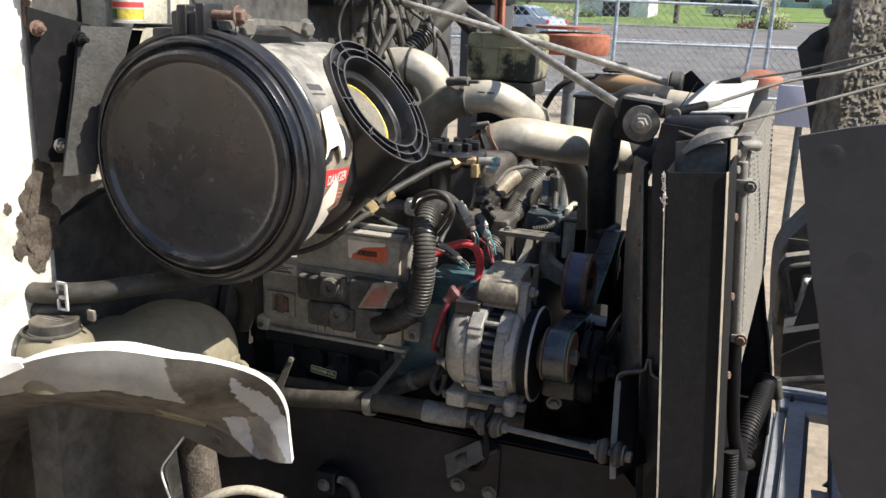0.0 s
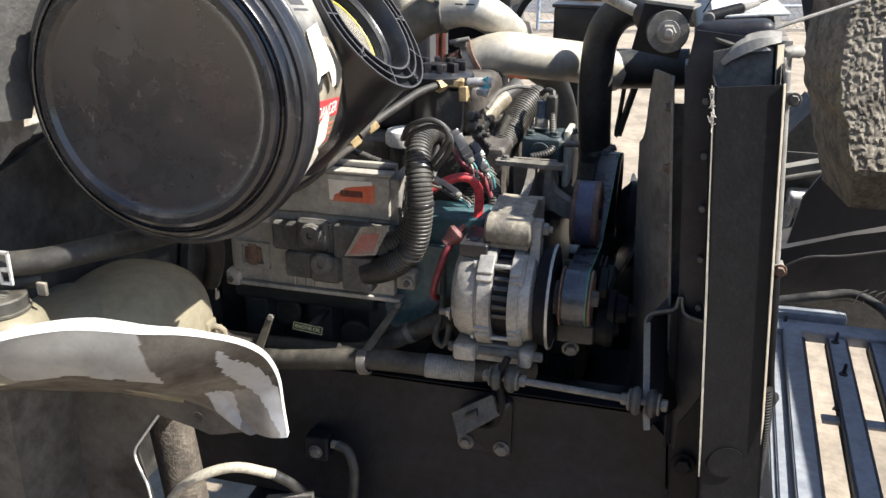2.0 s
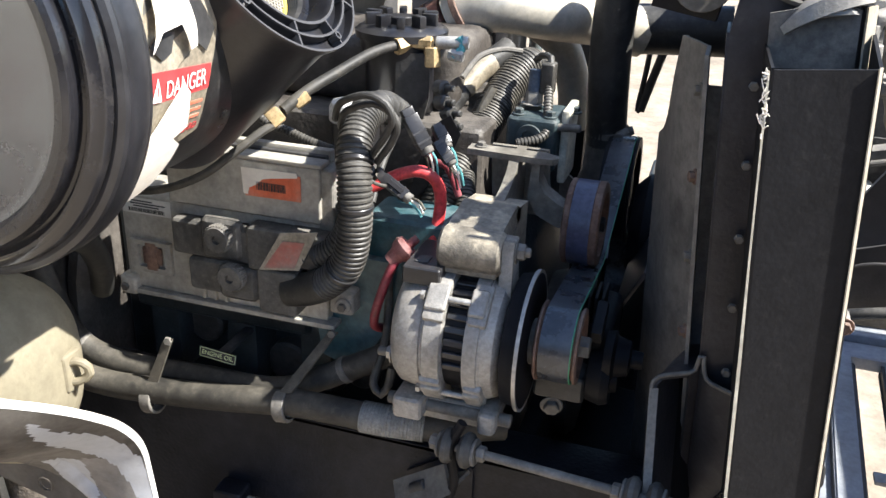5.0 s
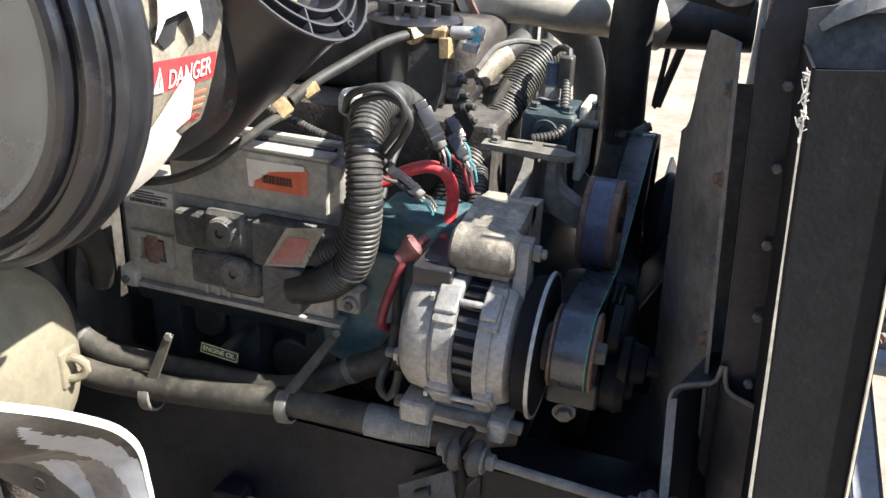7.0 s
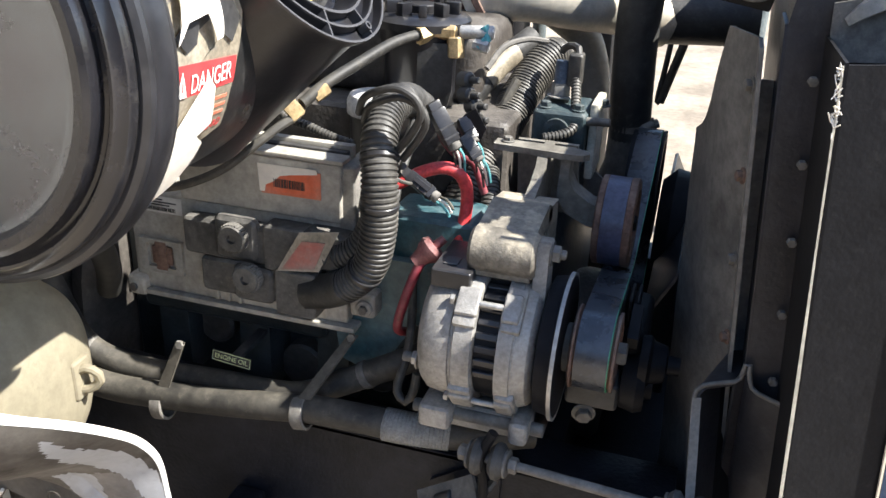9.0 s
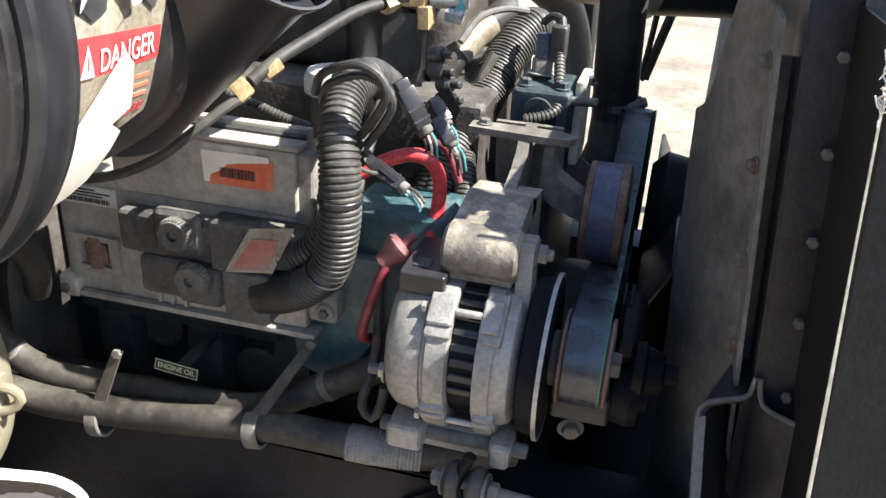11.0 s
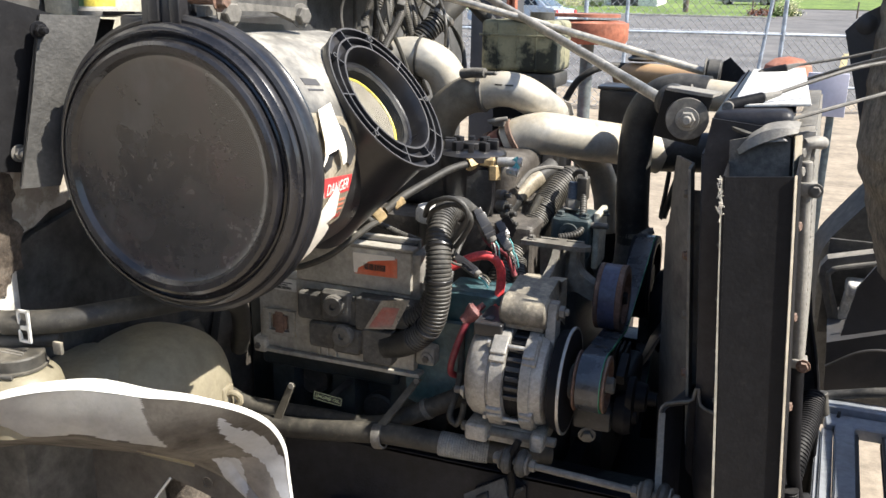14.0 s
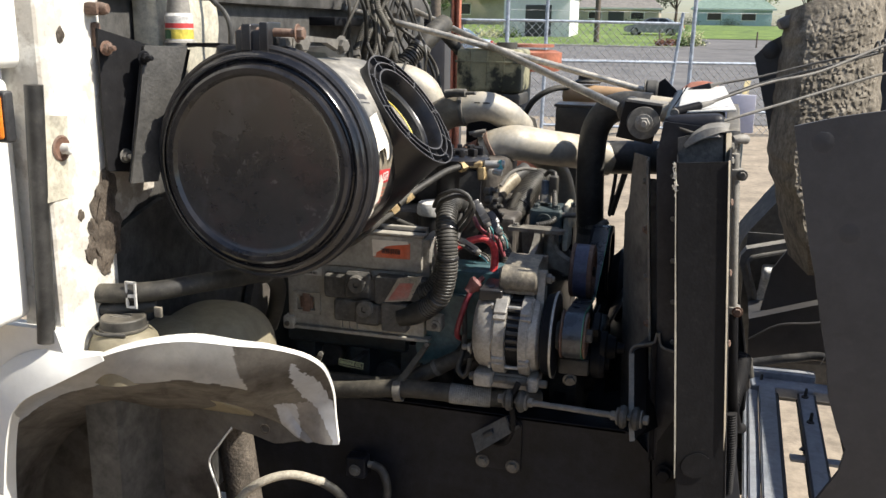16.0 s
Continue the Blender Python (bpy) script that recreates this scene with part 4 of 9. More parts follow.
def belt_loop(circles, x0, x1, t):
    """A flat belt round circles (y, z, r, side): side 1 keeps the circle inside the loop."""
    pts = []
    n = len(circles)
    tang = []
    for i in range(n):
        (y0, z0, r0, s0), (y1, z1, r1, s1) = circles[i], circles[(i + 1) % n]
        d = math.hypot(y1 - y0, z1 - z0)
        base = math.atan2(z1 - z0, y1 - y0)
        off = math.asin(max(-1, min(1, (s0 * r0 - s1 * r1) / d)))
        ang = base + off
        nx, nz = math.sin(ang), -math.cos(ang)
        tang.append(((y0 + s0 * r0 * nx, z0 + s0 * r0 * nz), (y1 + s1 * r1 * nx, z1 + s1 * r1 * nz)))
    for i in range(n):
        y, z, r, s = circles[i]
        p, q = tang[i - 1][1], tang[i][0]
        a0, a1 = math.atan2(p[1] - z, p[0] - y), math.atan2(q[1] - z, q[0] - y)
        da = (a1 - a0) % (2 * math.pi)
        if s < 0:
            da -= 2 * math.pi
        k = max(2, int(abs(da) / 0.12))
        pts += [(y + r * math.cos(a0 + da * j / k), z + r * math.sin(a0 + da * j / k)) for j in range(k + 1)]
    bm = bmesh.new()
    rows = []
    m = len(pts)
    for i, p in enumerate(pts):
        a, b = pts[i - 1], pts[(i + 1) % m]
        dx, dz = b[0] - a[0], b[1] - a[1]
        L = math.hypot(dx, dz) or 1
        nx, nz = dz / L, -dx / L
        rows.append([bm.verts.new((x, p[0] + nx * o, p[1] + nz * o)) for x, o in ((x0, 0), (x1, 0), (x1, t), (x0, t))])
    for a, b in zip(rows, rows[1:] + rows[:1]):
        for j in range(4):
            bm.faces.new((a[j], a[(j + 1) % 4], b[(j + 1) % 4], b[j]))
    return bm


BELT = [(AY, AZ + 0.004, 0.0420, 1), (2.0, 0.98, 0.10, 1), (1.9635, 1.150, 0.0845, 1), (1.666, 1.201, 0.0585, -1)]
belt = thing("drive_belt", (-0.29, 1.7, 0.8), "wide black ribbed drive belt with a shiny worn back", "belt")
part("band", belt_loop(BELT, -0.311, -0.275, 0.004), M["belt"], belt)
part("edge", belt_loop(BELT, -0.2748, -0.2738, 0.0042), M["green_edge"], belt, "frayed greenish edge")

# ---- air cleaner ----
CX, CZ = -0.762, 1.483
ac = thing("air_cleaner", (CX, 1.25, 1.30), "large round black plastic air cleaner canister with a dusty lid", "air cleaner")
lid = part("lid", lathe((CX, 0, CZ), (0, 1, 0), [(1.086, 0), (1.086, 0.132), (1.083, 0.1405), (1.084, 0.141), (1.112, 0.141), (1.112, 0)], 128), M["lid"], ac)
part("lid_rim", lathe((CX, 0, CZ), (0, 1, 0), [(1.0835, 0.1400), (1.0765, 0.1450), (1.0755, 0.1525), (1.078, 0.157), (1.083, 0.1585), (1.089, 0.1600), (1.0905, 0.1625), (1.089, 0.1650), (1.0855, 0.1665), (1.0855, 0.1690), (1.090, 0.172), (1.092, 0.1765), (1.097, 0.179), (1.111, 0.179), (1.111, 0.1415), (1.085, 0.1413), (1.0835, 0.1400)], 128), M["rim_plastic"], lid, "glossy black raised rim with worn edges")
cb = part("clamp_band", lathe((CX, 0, CZ), (0, 1, 0), [(1.100, 0.1785), (1.099, 0.1825), (1.102, 0.187), (1.106, 0.1882), (1.110, 0.186), (1.126, 0.186), (1.130, 0.1885), (1.136, 0.187), (1.138, 0.182), (1.138, 0.170), (1.100, 0.1785)], 128), M["black_plastic"], ac)
part("latch", add(box(-0.800, -0.745, 1.098, 1.142, 1.655, 1.692, 0.005, 3), box(-0.787, -0.770, 1.094, 1.146, 1.66, 1.701, 0.004, 3), box(-0.757, -0.742, 1.096, 1.144, 1.66, 1.704, 0.003, 3)), M["black_plastic"], cb)
part("clamp_bolt", add(cyl((-0.80, 1.115, 1.690), (-0.70, 1.122, 1.688), 0.0065), hexbolt((-0.705, 1.122, 1.688), (1, 0.05, 0), 0.010, 0.01)), M["rust"], cb, "rusty clamp bolt")
part("latch_foot", box(-0.835, -0.79, 1.10, 1.14, 1.645, 1.668, 0.006, 3), M["black_plastic"], cb)
# the narrow rear stub is added to block sun from the firewall
can = lathe((CX, 0, CZ), (0, 1, 0), [(1.11, 0), (1.11, 0.174), (1.140, 0.174), (1.150, 0.1625), (1.20, 0.1625)] + [(1.21 + 0.008 * k, 0.1625 if k < 12 else 0.1625 - 0.00022 * (k - 12)) for k in range(33)] + [(1.49, 0.14), (1.495, 0.088), (1.575, 0.085), (1.58, 0.08), (1.58, 0)], 128)
OC, ON = Vector((-0.598, 1.372, 1.556)), Vector((0.80, -0.03, 0.60)).normalized()
mouth = [f for f in can.faces if (f.calc_center_median() - OC).dot(ON) > -0.08 and ((f.calc_center_median() - OC) - ON * (f.calc_center_median() - OC).dot(ON)).length < 0.088]
bmesh.ops.delete(can, geom=mouth, context="FACES")
part("body", can, M["ac_body"], ac)
cone = part("outlet_cone", lathe(OC, ON, [(-0.21, 0.0), (-0.21, 0.135), (-0.06, 0.116), (-0.02, 0.112), (-0.006, 0.1165), (0, 0.117), (0, 0.1145), (-0.010, 0.1135), (-0.010, 0.1025), (0, 0.1015), (0, 0.0995), (-0.010, 0.099), (-0.010, 0.088), (0, 0.087), (0, 0.0845), (-0.006, 0.0815), (-0.014, 0.0795), (-0.026, 0.0770), (-0.028, 0.0745), (-0.028, 0.0690)], 72), M["black_plastic"], ac)
part("rim", lathe(OC, ON, [(-0.0015, 0.1148), (0.0008, 0.1148), (0.0008, 0.1172), (-0.0015, 0.1172), (-0.0015, 0.1148)], 72), M["hood_grey"], cone, "scuffed pale rim")
part("inner_rim", lathe(OC, ON, [(-0.0015, 0.0993), (0.0008, 0.0993), (0.0008, 0.1017), (-0.0015, 0.1017), (-0.0015, 0.0993)], 72), M["hood_grey"], cone, "scuffed pale rim")
part("mouth_rim", lathe(OC, ON, [(-0.0015, 0.0843), (0.0008, 0.0843), (0.0008, 0.0872), (-0.0015, 0.0872), (-0.0015, 0.0843)], 72), M["hood_grey"], cone, "scuffed pale rim")
ua, uu, uv = basis(ON)
for k in range(10):
    t = 2 * math.pi * (k + 0.3) / 10
    d = uu * math.cos(t) + uv * math.sin(t)
    side = ON.cross(d)
    m = Matrix((d, side, ON)).transposed().to_4x4()
    m.translation = OC + d * 0.101 + ON * -0.005
    part("spoke", obox(m, 0.028, 0.0022, 0.011, 0), M["hood_grey"], cone)
    if k % 2 == 0:
        part("boss", lathe(OC + d * 0.106 - ON * 0.008, ON, [(0, 0.0), (0, 0.0045), (0.0105, 0.0045), (0.0105, 0.0025), (0.004, 0.0024), (0.004, 0)], 14), M["hood_grey"], cone)
part("throat", lathe(OC, ON, [(-0.027, 0.0692), (-0.029, 0.0675)] + [(-0.031 - 0.0016 * k, 0.0672 if k % 2 else 0.0658) for k in range(16)] + [(-0.058, 0.0)], 48), M["rubber"], cone)
# pleats and wire mesh of the filter element inside the throat
pleat = part("filter_element", lathe(OC - ON * 0.056, ON, [(0.0, 0.0), (0.0, 0.0640), (0.006, 0.0640), (0.008, 0.0625), (0.008, 0)], 48), M["filter_paper"], cone, "yellowish white filter paper behind wire mesh")
part("seal_ring", lathe(OC - ON * 0.048, ON, [(0.0, 0.0650), (0.003, 0.0645), (0.004, 0.0625), (0.003, 0.0605), (0.0, 0.0600)], 48), M["yellow"], pleat, "yellow seal ring")
mesh = bmesh.new()
for k in range(-14, 15):
    for dx, dy in ((uu, uv), (uv, uu)):
        c = OC - ON * 0.0465 + dx * (k * 0.0042)
        h = math.sqrt(max(0, 0.060 ** 2 - (k * 0.0042) ** 2))
        if h > 0.004:
            mesh = add(mesh, cyl(c - dy * h, c + dy * h, 0.0008, seg=5, bev=0))
part("wire_mesh", mesh, M["paper_hose"], pleat, "pale wire mesh")
part("mount_strap", add(plate([(1.15, 1.646), (1.16, 1.664), (1.36, 1.664), (1.42, 1.655), (1.45, 1.640), (1.45, 1.630), (1.15, 1.636)], [], (-0.805, 0, 0), (0, 1, 0), (0, 0, 1), 0.05)), M["black_plastic"], ac)
lk = part("link_plate", plate([(1.12, 1.680), (1.20, 1.684), (1.35, 1.676), (1.36, 1.664), (1.34, 1.656), (1.28, 1.672), (1.20, 1.674), (1.12, 1.668)], [], (-0.735, 0, 0), (0, 1, 0), (0, 0, 1), 0.012), M["dirty_steel"], ac)
part("link_bolt", hexbolt((-0.722, 1.342, 1.666), (1, -0.3, 0), 0.012, 0.01), M["dirty_steel"], lk)
part("link_bolt", hexbolt((-0.718, 1.16, 1.672), (1, -0.3, 0), 0.013, 0.01), M["dirty_steel"], lk)


def on_body(y, deg, lift=0.0012):
    r = 0.1625 + lift
    return Vector((CX + r * math.cos(radians(deg)), y, CZ + r * math.sin(radians(deg))))


def wrap(name, pts, material, parent, label="", lift=0.0012):
    """A patch on the canister's side, from an outline of (y, degrees)."""
    bm = plate([(p[0], p[1]) for p in pts], [], (0, 0, 0), (1, 0, 0), (0, 1, 0), 0)
    bmesh.ops.subdivide_edges(bm, edges=bm.edges[:], cuts=3)
    for v in bm.verts:
        v.co = on_body(v.co.x, v.co.y, lift)
    return part(name, thicken(bm, 0.0005), material, parent, label)


st = wrap("danger_label", [(1.160, 27), (1.248, 21), (1.272, 8), (1.257, -8), (1.253, -17), (1.256, -30), (1.22, -34), (1.19, -38), (1.165, -30), (1.159, -13)], M["silver_label"], ac, "torn foil warning label with a red band")
wrap("red_band", [(1.161, -3.5), (1.256, -6.5), (1.254, -14.5), (1.161, -13.0)], M["red_label"], st, lift=0.0020)
part("letters", text_mesh("DANGER", 0.0185, None, lambda p: on_body(1.2165 + p.x * 0.82, -10.2 + math.degrees(p.y / 0.1625) * 1.15, 0.0030 + p.z)), M["white_ink"], st, "white letters")
part("letters", text_mesh("ZARD", 0.0105, None, lambda p: on_body(1.236 + p.x * 0.9, -27.0 + math.degrees(p.y / 0.1625), 0.0024 + p.z)), M["red_label"], st, "small red letters")
tri_sign = [(1.1665, -12.5), (1.1805, -12.9), (1.1738, -5.5)]
wrap("warning_triangle", tri_sign, M["white_ink"], st, lift=0.0028)
wrap("warning_stroke", [(1.1732, -11), (1.1744, -11), (1.1744, -8), (1.1732, -8)], M["red_label"], st, lift=0.0036)
for k in range(3):
    wrap("print_bar", [(1.20, -16.6 - 2.6 * k), (1.248, -17.6 - 2.6 * k), (1.248, -18.7 - 2.6 * k), (1.20, -17.7 - 2.6 * k)], M["orange_label"], st, lift=0.0020)


def torn(name, outline, curl, parent, label):
    bm = plate(outline, [], (0, 0, 0), (1, 0, 0), (0, 1, 0), 0)
    bmesh.ops.subdivide_edges(bm, edges=bm.edges[:], cuts=4)
    for v in bm.verts:
        y, d = v.co.x, v.co.y
        v.co = on_body(y, d, 0.004 + curl(y, d))
    return part(name, thicken(bm, 0.0006), M["paper"], parent, label)


torn("torn_flap", [(1.211, -9.5), (1.222, -13), (1.2265, -25), (1.208, -27.5), (1.222, -31), (1.218, -36), (1.205, -44), (1.190, -47), (1.178, -48), (1.164, -45), (1.161, -40), (1.165, -35), (1.158, -34), (1.157, -29), (1.165, -25), (1.190, -16)], lambda y, d: 0.006 * max(0, (-d - 10) / 30) ** 2, st, "curled torn white paper flap")
torn("torn_flap", [(1.161, 2), (1.188, 26), (1.224, 28), (1.222, 12), (1.224, 1), (1.215, 0.5), (1.203, 8), (1.175, 7)], lambda y, d: 0.004 + 0.003 * math.sin(d * 0.2), st, "curled torn white paper flap")
wrap("bare_patch", [(1.166, 3.5), (1.178, 6), (1.202, 6.5), (1.194, 0.5), (1.180, -1)], M["ink"], st, lift=0.003)
wrap("bare_patch", [(1.222, 20), (1.245, 16), (1.262, 4), (1.246, -2), (1.226, 3)], M["ink"], st, lift=0.003)
wrap("moulded_mark", [(1.20, 43), (1.235, 41), (1.235, 37.5), (1.20, 39)], M["hood_grey"], ac, lift=0.0006)
wrap("moulded_mark", [(1.20, 37), (1.235, 35.5), (1.235, 34.5), (1.20, 36)], M["hood_grey"], ac, lift=0.0006)

# ---- radiator group (leans back slightly at the top) ----
LEANR = Matrix.Translation((-0.125, 0, 1.49)) @ Matrix.Rotation(radians(-4.3), 4, "Y") @ Matrix.Translation((0.125, 0, -1.49))


def lean(bm):
    bm.transform(LEANR)
    return bm


rad = thing("radiator", (-0.09, 1.85, 0.80), "black truck radiator in a steel side frame", "radiator")
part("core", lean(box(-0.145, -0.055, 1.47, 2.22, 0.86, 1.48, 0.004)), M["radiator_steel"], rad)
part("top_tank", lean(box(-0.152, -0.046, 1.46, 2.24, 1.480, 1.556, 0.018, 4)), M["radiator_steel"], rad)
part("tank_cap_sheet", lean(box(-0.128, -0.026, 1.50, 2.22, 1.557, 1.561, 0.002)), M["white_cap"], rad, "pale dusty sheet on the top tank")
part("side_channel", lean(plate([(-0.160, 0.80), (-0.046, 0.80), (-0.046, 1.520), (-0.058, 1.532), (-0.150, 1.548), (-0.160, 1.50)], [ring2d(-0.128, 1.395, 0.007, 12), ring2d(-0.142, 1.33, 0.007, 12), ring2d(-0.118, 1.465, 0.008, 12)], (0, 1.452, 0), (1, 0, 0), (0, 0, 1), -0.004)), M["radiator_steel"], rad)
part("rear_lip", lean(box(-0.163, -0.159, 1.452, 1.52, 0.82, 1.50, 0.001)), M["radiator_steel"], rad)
for k in range(8):
    part("flange_bolt", lean(hexbolt((-0.1585, 1.462, 0.92 + 0.078 * k), (1, -0.5, 0), 0.0050, 0.006, False)), M["dirty_black"], rad)
    part("flange_bolt", lean(hexbolt((-0.1345, 1.449, 0.905 + 0.078 * k), (0.1, -1, 0), 0.0048, 0.006, False)), M["dirty_steel"], rad)
part("top_sheet", lean(plate([(-0.126, 1.470), (-0.050, 1.470), (-0.050, 1.522), (-0.066, 1.530), (-0.126, 1.520)], [], (0, 1.438, 0), (1, 0, 0), (0, 0, 1), -0.003)), M["scuffed"], rad, "scuffed brown black sheet")
# strip brightened and tapered at its foot to paint the sunlit edge
part("front_edge", lean(plate([(0, 0.95), (0.0145, 1.02), (0.0145, 1.525), (0, 1.525)], [], (-0.0445, 1.4395, 0), (0.62, 0.78, 0), (0, 0, 1), -0.002)), M["bright_alu"], rad, "worn pale front edge, shaped and brightened as if sunlit")
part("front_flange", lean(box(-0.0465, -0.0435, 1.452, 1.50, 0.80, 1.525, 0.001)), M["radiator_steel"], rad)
for z0 in (1.50, 1.475, 1.40, 1.27, 1.135):
    part("side_bolt", lean(hexbolt((-0.041, 1.462, z0), (1, -0.4, 0), 0.007, 0.008)), M["rust"] if z0 < 1.45 else M["dirty_steel"], rad)

bar = thing("air_baffle", (-0.08, 1.33, 0.85), "flat black sheet metal baffle on the side of the radiator", "baffle")
P0, P1 = Vector((-0.125, 1.318, 0)), Vector((-0.043, 1.338, 0))
bu = (P1 - P0).normalized()
bw = (P1 - P0).length
part("face", lean(plate([(0, 0.80), (bw, 0.80), (bw, 1.49), (0, 1.492)], [], (P0.x, P0.y, 0), bu, (0, 0, 1), -0.003)), M["black_steel"], bar)
part("rear_flange", lean(plate([(0, 0.80), (0.14, 0.80), (0.14, 1.49), (0, 1.494)], [], (P0.x, P0.y - 0.001, 0), (-0.02, 1, 0), (0, 0, 1), 0.0025)), M["black_steel"], bar)
part("front_flange", lean(plate([(0, 0.80), (0.11, 0.80), (0.11, 1.50), (0, 1.490)], [], (P1.x, P1.y, 0), (0.05, 1, 0), (0, 0, 1), 0.003)), M["black_steel"], bar)
# wider low down, to paint a sunlit sliver beside the wear
part("sunlit_worn_edge", lean(plate([(-0.0024, 0.93), (-0.0008, 0.93), (0.0006, 1.00), (0.0006, 1.22), (-0.0008, 1.34), (-0.0008, 1.492), (-0.0024, 1.492)], [], (P0.x, P0.y - 0.0032, 0), bu, (0, 0, 1), -0.0012)), M["cream"], bar, "frayed pale worn edge, widened as if sunlit")
# its taper copies where sunlight on the edge ends
part("sunlit_worn_edge", lean(plate([(0, 0.98), (0.0045, 1.02), (0.0045, 1.492), (0, 1.492)], [], (P1.x - 0.0005, P1.y - 0.0042, 0), (0.62, 0.78, 0), (0, 0, 1), -0.0012)), M["bright_alu"], bar, "worn bare metal edge, angled and tapered as if sunlit")
fr = bmesh.new()
rnd = random.Random(5)
for k in range(26):
    z = 1.492 - 0.055 * rnd.random() ** 1.3
    p = Vector((P0.x - 0.002, P0.y - 0.003, z))
    fr = add(fr, tube([p, p + Vector((rnd.uniform(-0.004, 0.003), rnd.uniform(-0.002, 0.001), rnd.uniform(-0.005, 0.006))), p + Vector((rnd.uniform(-0.006, 0.005), rnd.uniform(-0.003, 0.001), rnd.uniform(-0.008, 0.006)))], 0.0006, 4, 0.004))
part("frayed_strip", lean(fr), M["paper"], bar, "frayed pale sealing strip")
part("hole_cover", lean(plate(ring2d(0.036, 0.952, 0.026, 24, 0.024), [], (P0.x, P0.y - 0.0035, 0), bu, (0, 0, 1), -0.001)), M["black_steel"], bar)

# radiator support bracket with a folded rim
br = thing("radiator_bracket", (-0.14, 1.40, 0.9), "black folded steel radiator support bracket", "bracket")
rim = [(-0.167, 1.355, 0.972), (-0.172, 1.368, 1.01), (-0.177, 1.395, 1.06), (-0.182, 1.424, 1.108), (-0.1815, 1.429, 1.120), (-0.176, 1.432, 1.127), (-0.158, 1.438, 1.131), (-0.146, 1.442, 1.132)]
L1 = resample(rim, 44)
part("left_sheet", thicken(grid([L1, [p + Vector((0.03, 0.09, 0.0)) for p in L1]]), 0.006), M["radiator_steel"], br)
rim2 = [(-0.146, 1.442, 1.132), (-0.139, 1.447, 1.136), (-0.137, 1.448, 1.152), (-0.133, 1.448, 1.154), (-0.131, 1.446, 1.140), (-0.126, 1.440, 1.129), (-0.112, 1.43, 1.128), (-0.094, 1.42, 1.128)]
L2 = resample(rim2, 30)
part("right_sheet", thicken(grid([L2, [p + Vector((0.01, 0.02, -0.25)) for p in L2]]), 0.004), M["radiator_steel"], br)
# lighter than the bracket sheet, to stand in for sun on its rim
part("front_strip", thicken(grid([[p + Vector((-0.002, -0.002, 0)) for p in L1[:34]], [p + Vector((0.007, 0.001, 0)) for p in L1[:34]]]), 0.003), M["dull_alu"], br, "pale rim strip standing in for sunlight")
part("top_strip", tube([p + Vector((0, -0.003, 0.001)) for p in L1[33:]] + [p + Vector((0, -0.003, 0.001)) for p in L2[1:]], 0.0026, 8), M["dirty_steel"], br, "worn folded top edge")
part("inner_sheet", thicken(grid([[p + Vector((0.006, 0.02, -0.004)) for p in L1], [p + Vector((0.045, 0.10, -0.01)) for p in L1]]), 0.003), M["black_steel"], br)
fb = thing("gusset_bracket", (-0.1, 1.39, 0.8), "black steel radiator foot plate on the frame rail", "bracket")
part("plate", plate([(-0.122, 0.74), (-0.06, 0.74), (-0.06, 1.03), (-0.078, 1.03), (-0.122, 0.945)], [], (0, 1.40, 0), (1, -0.2, 0), (0, 0, 1), -0.006), M["black_steel"], fb)
part("bolt", hexbolt((-0.104, 1.412, 0.885), (0, -1, 0), 0.013, 0.009), M["black_steel"], fb)

# tie rod between rail and radiator bracket
tl, tr = Vector((-0.388, 1.385, 1.009)), Vector((-0.172, 1.362, 1.014))
td = (tr - tl).normalized()
tie = thing("radiator_tie_rod", tl, "short steel tie rod with rubber bushings at both ends", "tie rod")
part("rod", cyl(tl - td * 0.036, tr + td * 0.034, 0.0056), M["dirty_steel"], tie)
for c in (tl, tr):
    for o0, o1, rr, mm in ((-0.020, -0.004, 0.0215, "rubber"), (0.004, 0.020, 0.0215, "rubber"), (-0.0235, -0.020, 0.0165, "dirty_steel"), (0.020, 0.0235, 0.0165, "dirty_steel")):
        part("bushing" if mm == "rubber" else "washer", cyl(c + td * o0, c + td * o1, rr, seg=28, bev=0.006 if mm == "rubber" else 0.001), M[mm], tie)
    part("nut", hexbolt(c + td * 0.0235, td, 0.0095, 0.009, False), M["dirty_steel"], tie)
    part("nut", hexbolt(c - td * 0.0235, -td, 0.0095, 0.009, False), M["dirty_steel"], tie)
tp = thing("tie_rod_bracket", (-0.43, 1.45, 0.83), "bent grey steel tie rod bracket bolted to the frame rail", "bracket")
part("base_plate", plate([(-0.476, 0.822), (-0.386, 0.822), (-0.386, 0.925), (-0.41, 0.945), (-0.476, 0.90)], [], (0, RY - 0.001, 0), (1, 0, 0), (0, 0, 1), 0.006), M["frame_steel"], tp)
part("tab", thicken(grid([[Vector((-0.480, 1.425, 0.905)), Vector((-0.410, 1.415, 0.957))], [Vector((-0.462, 1.395, 0.890)), Vector((-0.395, 1.392, 0.945))], [Vector((-0.452, 1.455, 0.892)), Vector((-0.392, 1.455, 0.925))]]), 0.005), M["dirty_steel"], tp)
part("slot", cyl((-0.452, 1.4075, 0.914), (-0.432, 1.404, 0.929), 0.0075), M["ink"], tp)
part("hoop", tube([(-0.384, 1.385, 1.045), (-0.396, 1.383, 1.01), (-0.392, 1.388, 0.96), (-0.405, 1.40, 0.915), (-0.432, 1.42, 0.895)], lambda d: 0.006, 10), M["black_steel"], tp)
for bx, bz in ((-0.465, 0.835), (-0.402, 0.832)):
    part("bolt", hexbolt((bx, RY - 0.007, bz), (0, -1, 0), 0.010, 0.008), M["dirty_steel"], tp)

